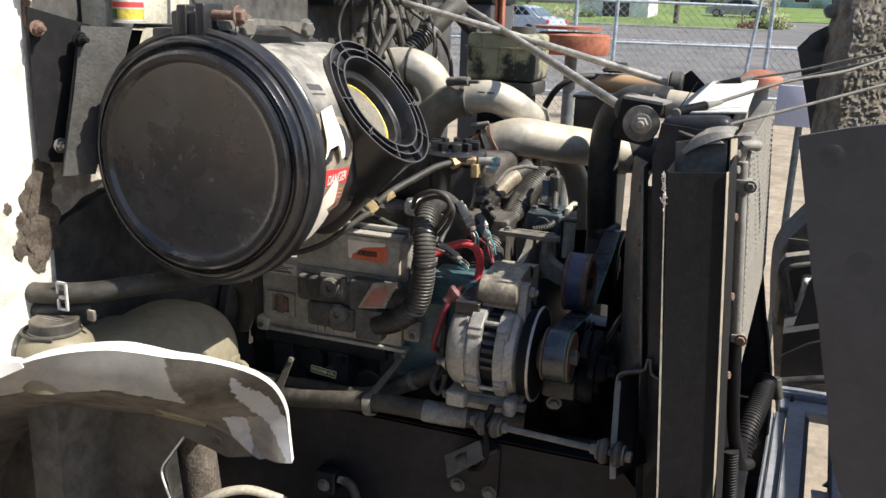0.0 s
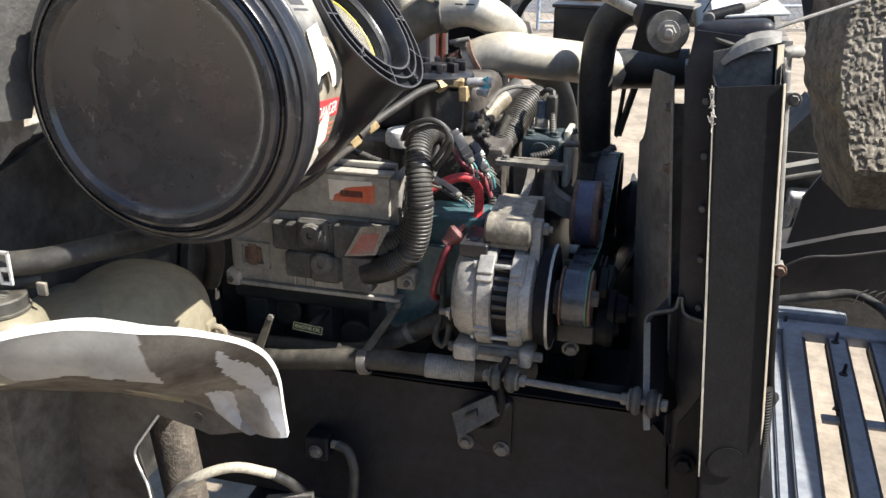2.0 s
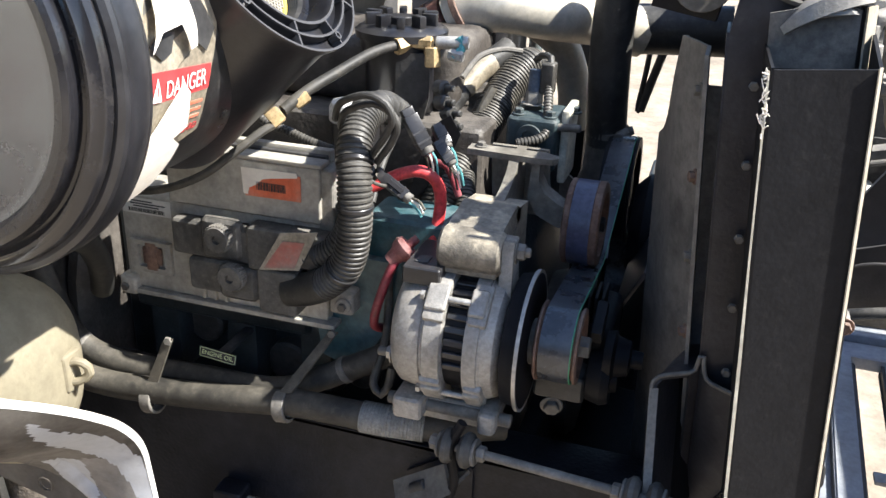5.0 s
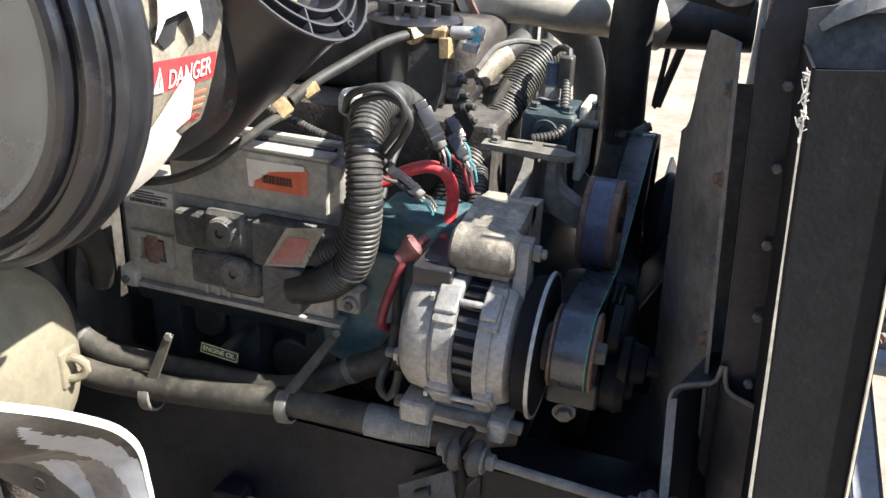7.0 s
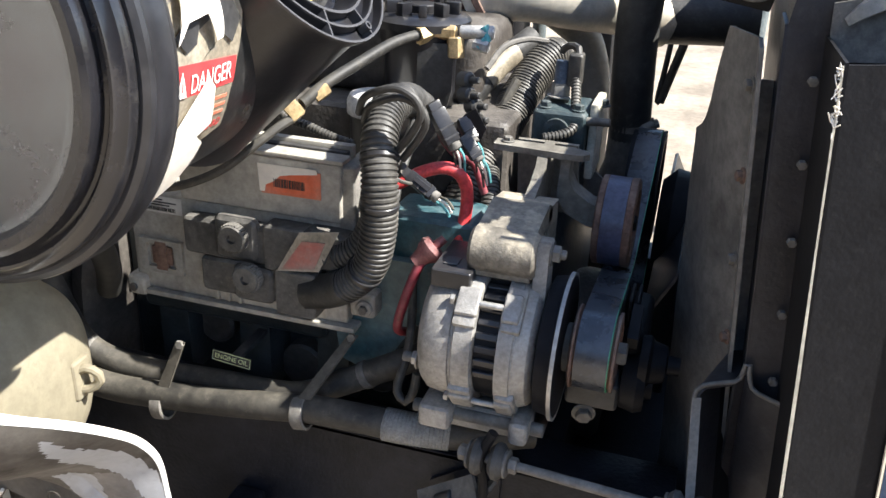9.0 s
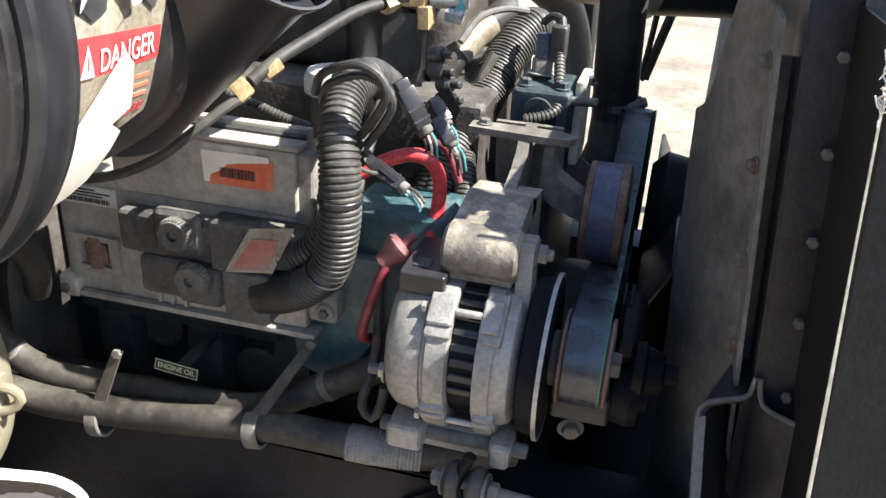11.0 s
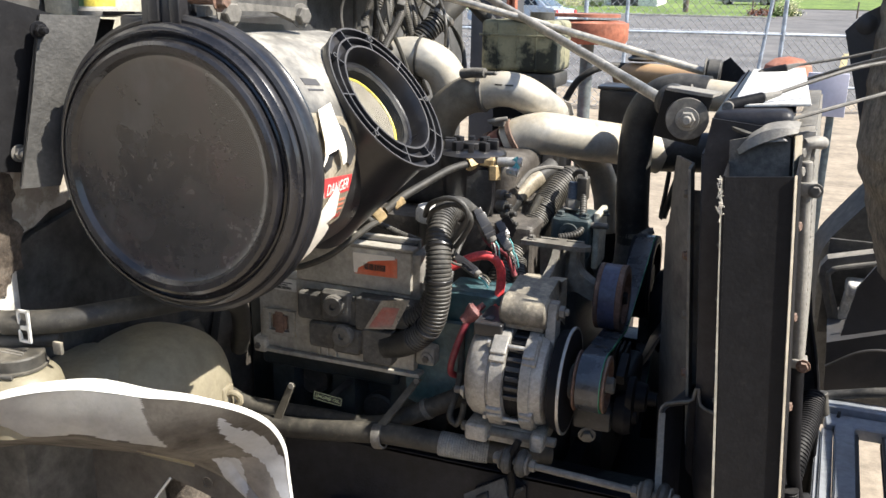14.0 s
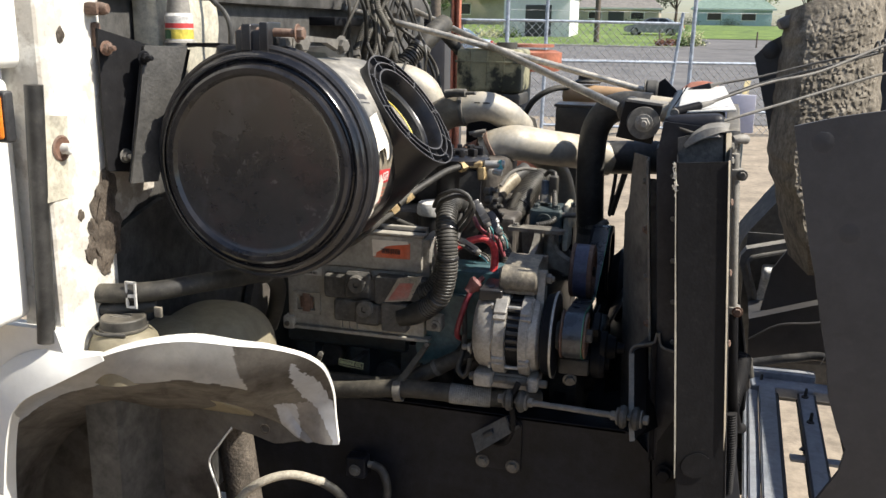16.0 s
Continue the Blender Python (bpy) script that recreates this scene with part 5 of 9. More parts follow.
# ---- fan shroud ----
shr = thing("fan_shroud", (-0.20, 1.6, 0.8), "grey dusty sheet steel fan shroud bolted to the radiator", "fan shroud")


def shroud_side(y0, y1, material):
    """One side sheet: from the bolted flange it sweeps in and back to a curled lip, cut away in a curve at the top."""
    rows = []
    for k in range(61):
        z = 0.72 + 0.752 * k / 60
        fx = -0.178 + 0.083 * (1.47 - z)
        lx = -0.2235 + 0.045 * (1.38 - z)
        cut = 1.0 if z < 1.335 else (1 - 0.18 * ((z - 1.335) / 0.015) if z < 1.350 else 0.82 - 0.42 * ((z - 1.350) / 0.122) ** 0.8)
        row = []
        for i in range(15):
            u = i / 14 * cut
            x = fx + (lx - fx) * (u ** 0.75) + 0.0035 * math.sin(u * 9) * (1 - u) + 0.0012 * noise.noise(Vector((u * 5, z * 14, 2)))
            y = y0 + (y1 - y0) * u ** 1.15
            row.append(Vector((x, y, z)))
        last = row[-1]
        row.append(last + Vector((-0.004, 0.10 * (y1 - y0) * cut, 0)))
        row.append(last + Vector((0.002, 0.16 * (y1 - y0) * cut, 0)))
        rows.append(row)
    return thicken(grid(rows), 0.003)


part("near_side", shroud_side(1.515, 1.655, M["shroud"]), M["shroud"], shr)
part("flange_return", thicken(grid([[Vector((x + 0.083 * (1.47 - z), 1.519, z)) for x in (-0.181, -0.165, -0.150)] for z in (0.8, 1.0, 1.2, 1.30, 1.432)]), 0.003), M["shroud"], shr)
part("flange", thicken(grid([[Vector((-0.180 + 0.083 * (1.47 - z), y, z)) for y in (1.462, 1.516)] for z in (0.8, 1.0, 1.2, 1.35, 1.472)]), 0.004), M["shroud"], shr)
for k in range(6):
    z = 0.97 + 0.092 * k
    fp = Vector((-0.182 + 0.083 * (1.47 - z), 1.497, z))
    part("flange_bolt", hexbolt(fp, (-1, -0.3, 0), 0.006, 0.006), M["rust"] if k in (2, 4) else M["dirty_steel"], shr)

# ---- radiator top: pad mount, brackets, cables ----
pm = thing("stay_rod_mount", (-0.2, 1.51, 1.49), "rubber pad mount with a round washer and a bolt", "mount")
part("plate", thicken(grid([[Vector((-0.243, 1.535, 1.505)), Vector((-0.176, 1.512, 1.497))], [Vector((-0.228, 1.523, 1.577)), Vector((-0.160, 1.50, 1.572))]]), 0.004), M["black_steel"], pm)
part("top_lip", thicken(grid([[Vector((-0.228, 1.523, 1.577)), Vector((-0.160, 1.50, 1.572))], [Vector((-0.220, 1.56, 1.579)), Vector((-0.150, 1.535, 1.574))]]), 0.004), M["dull_alu"], pm)
part("pad", cyl((-0.197, 1.530, 1.536), (-0.192, 1.502, 1.5365), 0.0285, seg=36, bev=0.003), M["rubber"], pm)
part("washer", cyl((-0.192, 1.502, 1.5365), (-0.1915, 1.499, 1.5365), 0.030, seg=36, bev=0.0008), M["dirty_steel"], pm)
part("nut", hexbolt((-0.1915, 1.499, 1.5365), (0.05, -1, 0), 0.0115, 0.010, True, 0.012), M["dull_alu"], pm)
part("rear_pad", cyl((-0.215, 1.545, 1.552), (-0.225, 1.562, 1.556), 0.026, seg=32, bev=0.004), M["rubber"], pm)
fm = thing("stay_rod_mount", (-0.16, 2.16, 1.49), "black rubber pad mount at the end of a stay rod", "mount")
part("plate", plate([(-0.20, 1.50), (-0.12, 1.495), (-0.085, 1.545), (-0.115, 1.552), (-0.14, 1.548), (-0.18, 1.585), (-0.20, 1.57)], [], (0, 2.18, 0), (1, 0, 0), (0, 0, 1), 0.004), M["black_steel"], fm)
part("pad", cyl((-0.225, 2.165, 1.553), (-0.195, 2.165, 1.551), 0.029, seg=28, bev=0.004), M["rubber"], fm)
part("washer", cyl((-0.228, 2.165, 1.553), (-0.225, 2.165, 1.553), 0.030, seg=28, bev=0.0008), M["dirty_steel"], fm)
solo("stay_rod", tube([(-0.235, 1.55, 1.556), (-0.60, 2.105, 1.648), (-1.06, 2.80, 1.762)], 0.0085, 14, 0.05), M["zinc"], "long plated steel radiator stay rod", "rod", "radiator stay rods")
solo("stay_rod", tube([(-0.225, 2.165, 1.553), (-0.60, 2.155, 1.645), (-1.06, 2.14, 1.752)], 0.0085, 14, 0.05), M["zinc"], "long plated steel radiator stay rod", "rod", "radiator stay rods")


def cable(pts, ferrule):
    ob = thing("hood_cable", pts[0], "thin steel hood retaining cable with a crimped end", "cable", "hood cables")
    part("wire", tube(pts, 0.0028, 8, 0.02), M["dirty_steel"], ob)
    a, b = Vector(pts[0]), Vector(pts[1])
    d = (b - a).normalized()
    if ferrule:
        part("ferrule", cyl(a, a + d * 0.05, 0.0095, 0.008), M["black_steel"], ob)
        part("clevis", cyl(a + d * 0.05, a + d * 0.075, 0.006, 0.0035), M["dull_alu"], ob)
        part("eye", cyl(a + Vector((0, -0.01, 0)), a + Vector((0, 0.012, 0)), 0.008), M["dirty_steel"], ob)


cable([(-0.138, 1.50, 1.558), (-0.09, 1.52, 1.572), (0.02, 1.60, 1.61), (0.123, 1.70, 1.630), (0.252, 1.80, 1.682), (0.40, 1.9, 1.74)], True)
cable([(-0.115, 2.13, 1.557), (-0.06, 2.13, 1.575), (0.052, 2.13, 1.600), (0.177, 2.12, 1.637), (0.31, 2.08, 1.668), (0.42, 2.05, 1.69)], True)
cable([(-0.055, 1.47, 1.549), (0.068, 1.60, 1.579), (0.176, 1.70, 1.608), (0.25, 1.75, 1.629), (0.40, 1.85, 1.66)], False)
cable([(-0.03, 2.0, 1.562), (0.052, 1.95, 1.597), (0.15, 1.9, 1.63), (0.27, 1.9, 1.668)], False)
spr = thing("hood_spring", (0.33, 1.88, 1.68), "coiled steel spring on the hood cables", "spring")
hel = [(0.235 + 0.0016 * k, 1.80 + 0.0016 * k * 0.7 + 0.012 * math.cos(k * 0.9), 1.675 + 0.0006 * k + 0.012 * math.sin(k * 0.9)) for k in range(90)]
part("coil", tube(hel, 0.0024, 6, 0.004), M["dirty_steel"], spr)

vis = thing("rubber_seal", (-0.07, 1.45, 1.5), "grey curled rubber seal strip on the radiator top", "seal")
vp = [(-0.118, 1.436, 1.508), (-0.105, 1.430, 1.524), (-0.085, 1.428, 1.537), (-0.062, 1.430, 1.542), (-0.044, 1.436, 1.540)]
V1 = resample(vp, 24)
part("strip", thicken(grid([[p + Vector((0.004 * (1 - i / 23), -0.004, -0.014 * math.sin(math.pi * (0.12 + 0.8 * i / 23)))) for i, p in enumerate(V1)], V1, [p + Vector((0.002, 0.03, 0.006)) for p in V1], [p + Vector((0.004, 0.06, 0.004)) for p in V1]]), 0.004), M["dull_alu"], vis)
solo("rubber_flap", thicken(grid([resample([(-0.150, 1.47, 1.548), (-0.115, 1.445, 1.532), (-0.085, 1.46, 1.530), (-0.05, 1.50, 1.555)], 16), resample([(-0.140, 1.54, 1.566), (-0.115, 1.53, 1.560), (-0.085, 1.54, 1.562), (-0.05, 1.57, 1.566)], 16)]), 0.004), M["rubber"], "creased black rubber flap on the radiator top", "flap")
solo("radiator_neck", cyl((-0.15, 1.62, 1.545), (-0.12, 1.62, 1.60), 0.001, seg=8), M["black_steel"], "small steel neck on the radiator tank", "neck")
fc = thing("hose_coupling", (-0.15, 1.96, 1.50), "pale aluminium hose neck on the radiator tank", "coupling")
part("neck", cyl((-0.235, 1.975, 1.527), (-0.13, 1.965, 1.522), 0.031, 0.028, 28, 0.004), M["bright_alu"], fc)

# ---- condenser in front of the radiator ----
cd = thing("condenser", (0.01, 1.9, 0.9), "grey finned aluminium condenser in front of the radiator", "condenser")
SKEW = Matrix.Translation((0, 1.53, 0)) @ Matrix(((1, 0.04, 0, 0), (0, 1, 0, 0), (0, 0, 1, 0), (0, 0, 0, 1))) @ Matrix.Translation((0, -1.53, 0))


def skewed(bm):
    bm.transform(SKEW)
    return lean(bm)


part("core", skewed(box(-0.045, -0.0195, 1.53, 2.22, 1.125, 1.515, 0.003)), M["dirty_steel"], cd)
part("end_plate", skewed(box(-0.046, -0.0175, 1.524, 1.530, 1.11, 1.52, 0.001)), M["dull_alu"], cd)
for k in range(34):
    part("fin", skewed(box(-0.0196, -0.0168, 1.532, 2.215, 1.129 + 0.0113 * k, 1.133 + 0.0113 * k, 0)), M["dull_alu"], cd)
part("header_pipe", tube([(-0.033, 1.512, 1.49), (-0.030, 1.504, 1.512), (-0.018, 1.51, 1.515), (-0.010, 1.53, 1.512)], 0.009, 14), M["dull_alu"], cd)
part("side_pipe", cyl((-0.028, 1.50, 1.49), (-0.004, 1.50, 1.20), 0.0085, seg=16), M["dull_alu"], cd)
cl = part("clamp", box(-0.034, -0.010, 1.488, 1.516, 1.443, 1.462, 0.003), M["dull_alu"], cd)
part("clamp", box(-0.012, 0.010, 1.488, 1.516, 1.190, 1.204, 0.003), M["dull_alu"], cd)
part("clamp_bolt", hexbolt((-0.012, 1.487, 1.4525), (0, -1, 0), 0.007, 0.006), M["dirty_steel"], cl)
part("clamp_bolt", hexbolt((0.004, 1.487, 1.197), (0, -1, 0), 0.007, 0.006), M["rust"], cl)
solo("condenser_hose", tube([(-0.004, 1.50, 1.195), (0.002, 1.50, 1.12), (0.012, 1.52, 1.02), (0.03, 1.58, 0.93), (0.05, 1.68, 0.88)], 0.011, 12), M["shade_dark_rubber"], "black rubber hose below the condenser", "hose")
solo("condenser_hose", loom([(0.012, 1.52, 0.98), (0.018, 1.52, 0.90), (0.02, 1.54, 0.80), (0.02, 1.58, 0.74)], 0.014), M["shade_dark_rubber"], "black corrugated hose below the condenser", "hose")

sh = thing("air_shield", (0.02, 2.2, 0.8), "black rubber air shield beside the radiator", "shield")
part("sheet", plate([(-0.12, 0.585), (0.097, 0.585), (0.095, 0.70), (0.091, 0.79), (0.081, 0.876), (0.066, 0.95), (0.049, 1.02), (0.036, 1.09), (0.02, 1.17), (-0.03, 1.20), (-0.12, 1.20)], [], (0, 2.205, 0), (1, 0, 0), (0, 0, 1), -0.006), M["shade_dark_rubber"], sh)
part("edge_bead", tube([(0.097, 2.20, 0.59), (0.095, 2.20, 0.70), (0.091, 2.20, 0.79), (0.081, 2.20, 0.876), (0.066, 2.20, 0.95), (0.049, 2.20, 1.02), (0.036, 2.20, 1.09), (0.02, 2.20, 1.17)], 0.005, 8), M["shade_dark_rubber"], sh)
bmp = thing("bumper_bracket", (0.05, 2.35, 0.56), "dark steel bumper mounting sheet with two round holes", "bumper")
part("top_sheet", plate([(-0.14, 2.10), (0.15, 2.10), (0.15, 2.62), (-0.14, 2.62)], [ring2d(0.098, 2.413, 0.010, 18), ring2d(0.091, 2.243, 0.010, 18)], (0, 0, 0.568), (1, 0, 0), (0, 1, 0), -0.006), M["black_steel"], bmp)
part("front_fold", box(0.144, 0.150, 2.10, 2.62, 0.50, 0.5625, 0.002), M["black_steel"], bmp)
part("end_fold", box(-0.14, 0.1435, 2.10, 2.106, 0.50, 0.5615, 0.002), M["black_steel"], bmp)
for px, py in ((-0.13, 2.16), (-0.13, 2.55)):
    part("stay", box(px - 0.02, px + 0.02, py - 0.02, py + 0.02, 0.42, 0.5615, 0.004), M["black_steel"], bmp)
solo("duct_hose", loom([(0.074, 2.165, 0.862), (0.070, 2.13, 0.845), (0.060, 2.07, 0.830), (0.048, 2.01, 0.812), (0.036, 1.96, 0.770), (0.030, 1.94, 0.70), (0.030, 1.94, 0.60)], 0.026, 0.008, 0.002), M["shade_dark_rubber"], "black corrugated duct hose beside the radiator", "hose")
hn = thing("horn", (0.078, 2.17, 0.70), "dark glossy round horn below the duct hose", "horn")
part("bell", lathe((0.052, 2.170, 0.685), (0.35, -0.90, 0.25), [(0, 0), (0, 0.016), (0.008, 0.024), (0.012, 0.028), (0.015, 0.027), (0.011, 0.022), (0.010, 0.010), (0.010, 0)], 32), M["black_plastic"], hn)
part("stem", cyl((0.052, 2.172, 0.685), (0.045, 2.197, 0.68), 0.009), M["black_steel"], hn)

# ---- large hoses and pipes ----
uh = thing("upper_radiator_hose", (-0.33, 2.02, 1.2), "thick black rubber upper radiator hose", "hose")
part("hose", tube([(-0.330, 2.03, 1.20), (-0.335, 2.02, 1.30), (-0.337, 2.015, 1.40), (-0.330, 2.01, 1.465), (-0.305, 2.0, 1.508), (-0.262, 1.985, 1.528), (-0.20, 1.975, 1.527)], 0.034, 28), M["rubber"], uh)
part("clamp", disc_ring((-0.330, 2.03, 1.222), (-0.03, -0.1, 1), 0.0335, 0.0365, 0.012), M["dirty_steel"], uh)
part("clamp_screw", add(cyl((-0.308, 1.995, 1.228), (-0.290, 2.005, 1.238), 0.008), hexbolt((-0.292, 2.004, 1.237), (1, 0.3, 0.4), 0.008, 0.006)), M["dirty_steel"], uh)
th = thing("thermostat_housing", (-0.33, 2.02, 1.10), "dusty cast housing below the radiator hose", "housing")
part("neck", lathe((-0.33, 2.03, 1.08), (0, 0, 1), [(0, 0), (0, 0.05), (0.05, 0.045), (0.08, 0.036), (0.14, 0.034), (0.14, 0)], 28), M["dirty_steel"], th)
part("ear", plate([(-0.42, 1.245), (-0.36, 1.19), (-0.30, 1.14), (-0.38, 1.13), (-0.42, 1.19)], [], (0, 1.93, 0), (1, 0.2, 0), (0, 0, 1), -0.01), M["dirty_steel"], th)

cp = thing("charge_air_pipe", (-0.45, 1.97, 1.38), "bright aluminium charge air pipe", "pipe")
part("pipe", tube([(-0.592, 1.972, 1.402), (-0.562, 1.973, 1.418), (-0.515, 1.98, 1.427), (-0.443, 2.034, 1.412), (-0.373, 2.114, 1.394), (-0.302, 2.149, 1.375)], 0.0435, 36), M["bright_alu"], cp)
part("rubber_sleeve", tube([(-0.310, 2.148, 1.380), (-0.24, 2.162, 1.382), (-0.155, 2.165, 1.385)], 0.043, 28), M["rubber"], cp)
part("clamp", disc_ring((-0.578, 1.972, 1.409), (0.86, 0, 0.5), 0.043, 0.0475, 0.011), M["rust"], cp, "rusty band clamp")
part("clamp_screw", add(box(-0.622, -0.596, 1.938, 1.955, 1.440, 1.456, 0.004), cyl((-0.628, 1.93, 1.450), (-0.588, 1.938, 1.458), 0.005)), M["dirty_steel"], cp)
part("clamp", disc_ring((-0.628, 1.979, 1.380), (0.86, -0.2, 0.5), 0.0395, 0.0435, 0.010), M["rust"], cp, "rusty band clamp")
part("silicone_sleeve", tube([(-0.645, 1.985, 1.370), (-0.622, 1.978, 1.384), (-0.594, 1.972, 1.401)], 0.0395, 28), M["silicone"], cp, "rust red silicone sleeve")

tpipe = thing("turbo_pipe", (-0.58, 1.99, 1.46), "bright aluminium turbo outlet pipe with a rubber elbow", "pipe")
part("pipe", tube([(-0.662, 1.985, 1.502), (-0.62, 1.985, 1.512), (-0.585, 1.99, 1.509), (-0.555, 2.01, 1.492), (-0.540, 2.06, 1.468), (-0.53, 2.13, 1.44)], 0.0365, 36), M["bright_alu"], tpipe)
part("rubber_elbow", tube([(-0.79, 2.02, 1.35), (-0.772, 2.0, 1.40), (-0.745, 1.987, 1.455), (-0.70, 1.983, 1.492), (-0.655, 1.985, 1.504)], 0.0405, 28), M["elbow"] if "elbow" in M else M["hose"], tpipe, "dusty grey rubber elbow")
part("clamp", disc_ring((-0.662, 1.985, 1.503), (1, 0, 0.12), 0.0365, 0.0425, 0.010), M["dirty_steel"], tpipe)
part("clamp_spring", loom([(-0.695, 1.955, 1.542), (-0.668, 1.945, 1.546), (-0.640, 1.94, 1.547)], 0.0105, 0.0045, 0.0025), M["dirty_steel"], tpipe)
part("clamp_bolt", cyl((-0.70, 1.955, 1.542), (-0.615, 1.935, 1.548), 0.0042), M["dirty_steel"], tpipe)
for k in range(2):
    part("print_bar", box(-0.622 + 0.022 * k, -0.606 + 0.024 * k, 1.9488, 1.9493, 1.5225, 1.5255, 0), M["ink"], tpipe)

sp = thing("intake_elbow", (-0.84, 2.10, 1.5), "bright aluminium intake elbow behind the air cleaner", "pipe")
part("elbow", tube([(-0.95, 2.08, 1.545), (-0.90, 2.09, 1.560), (-0.85, 2.10, 1.562), (-0.805, 2.11, 1.540), (-0.785, 2.12, 1.50), (-0.78, 2.13, 1.45)], 0.043, 32), M["bright_alu"], sp)
part("bead", disc_ring((-0.852, 2.10, 1.562), (1, 0.1, -0.1), 0.0475, 0.0497, 0.006), M["rubber"], sp)
bh = thing("breather_hose", (-0.84, 2.2, 1.58), "ribbed black breather hose with a grey elbow", "hose")
part("ribbed_hose", loom([(-0.872, 2.15, 1.595), (-0.855, 2.17, 1.622), (-0.838, 2.2, 1.645)], 0.025, 0.008, 0.004), M["loom"], bh)
part("elbow", tube([(-0.842, 2.19, 1.640), (-0.825, 2.21, 1.665), (-0.81, 2.24, 1.69), (-0.80, 2.3, 1.71)], 0.027, 20), M["hose"], bh, "dusty grey plastic elbow")
part("clamp", disc_ring((-0.838, 2.197, 1.645), (0.4, 0.4, 0.8), 0.027, 0.0295, 0.01), M["steel"], bh)
part("side_hose", tube([(-0.80, 2.28, 1.69), (-0.76, 2.32, 1.64), (-0.735, 2.36, 1.60)], 0.016, 14), M["hose"], bh)

# ---- reservoirs beyond the engine ----
jug = thing("fluid_reservoir", (-0.63, 2.22, 1.52), "yellow green plastic fluid reservoir stained black", "reservoir")
part("tank", box(-0.722, -0.548, 2.15, 2.30, 1.535, 1.648, 0.014, 4), M["jug"], jug)
part("seam", box(-0.726, -0.544, 2.146, 2.304, 1.612, 1.617, 0.002), M["jug"], jug)
for k in range(3):
    part("rib", box(-0.685 + 0.045 * k, -0.681 + 0.045 * k, 2.1475, 2.16, 1.54, 1.645, 0.001), M["jug"], jug)
part("cap", lathe((-0.60, 2.22, 1.647), (0, 0, 1), [(0, 0), (0, 0.028), (0.018, 0.028), (0.018, 0)], 20), M["rubber"], jug)
part("base", box(-0.725, -0.55, 2.155, 2.295, 1.50, 1.533, 0.008), M["rubber"], jug)
part("pedestal", box(-0.70, -0.57, 2.18, 2.28, 1.16, 1.50, 0.01), M["black_steel"], jug)
tt = thing("surge_tank", (-0.36, 2.5, 1.42), "tan plastic surge tank with a black cap", "reservoir")
part("tank", tube([(-0.478, 2.56, 1.508), (-0.40, 2.53, 1.511), (-0.32, 2.50, 1.509), (-0.245, 2.46, 1.505)], 0.030, 20), M["tan_tank"], tt)
part("cap", lathe((-0.415, 2.55, 1.545), (0, 0, 1), [(0, 0), (0, 0.036), (0.006, 0.040), (0.012, 0.030), (0.028, 0.030), (0.028, 0)], 24), M["rubber"], tt)
part("outlet", cyl((-0.25, 2.47, 1.505), (-0.19, 2.45, 1.50), 0.012), M["tan_tank"], tt)
part("stand", box(-0.47, -0.435, 2.40, 2.57, 0.92, 1.485, 0.01), M["black_steel"], tt)
solo("tank_hose", tube([(-0.60, 2.50, 1.44), (-0.575, 2.50, 1.485), (-0.54, 2.50, 1.515), (-0.50, 2.52, 1.53), (-0.455, 2.55, 1.53)], 0.009, 12), M["hose"], "grey rubber hose to the surge tank", "hose")
hg = thing("hanging_strap", (-0.26, 2.31, 1.40), "black bent rubber strap hanging behind the hose", "strap")
part("thick_arm", tube([(-0.235, 2.31, 1.42), (-0.2545, 2.31, 1.3787), (-0.280, 2.31, 1.283), (-0.302, 2.31, 1.196)], lambda d: 0.0085, 12), M["rubber"], hg)
part("thin_arm", tube([(-0.302, 2.31, 1.194), (-0.3075, 2.31, 1.20), (-0.3016, 2.31, 1.256), (-0.297, 2.31, 1.31), (-0.294, 2.31, 1.36)], 0.0055, 12), M["rubber"], hg)
part("link", box(-0.255, -0.235, 2.20, 2.31, 1.375, 1.395, 0.003), M["black_steel"], hg)
part("crossbar", box(-0.31, -0.20, 2.30, 2.325, 1.368, 1.40, 0.008, 3), M["black_steel"], hg)
bb = thing("relay_box", (-0.41, 2.32, 1.40), "black plastic box behind the hose", "box")
part("box", box(-0.470, -0.345, 2.28, 2.38, 1.41, 1.496, 0.008, 3), M["black_plastic"], bb)
part("leg", box(-0.45, -0.405, 2.30, 2.42, 0.92, 1.41, 0.006), M["black_steel"], bb)
part("lid", box(-0.474, -0.341, 2.276, 2.384, 1.494, 1.502, 0.002), M["black_plastic"], bb)
mb = thing("engine_lift_bracket", (-0.51, 2.11, 1.42), "small grey steel bracket with a bolt", "bracket")
part("plate", plate([(-0.545, 1.44), (-0.52, 1.485), (-0.495, 1.478), (-0.488, 1.455), (-0.51, 1.43)], [], (0, 2.105, 0), (1, 0, 0), (0, 0, 1), 0.006), M["dull_alu"], mb)
part("bolt", hexbolt((-0.505, 2.104, 1.462), (0, -1, 0), 0.008, 0.007), M["dirty_steel"], mb)
solo("lower_pipe", tube([(-0.53, 2.12, 1.40), (-0.48, 2.15, 1.37), (-0.44, 2.17, 1.33), (-0.42, 2.19, 1.26), (-0.415, 2.2, 1.18)], 0.03, 20), M["bright_alu"], "bright aluminium pipe going down behind the engine", "pipe")

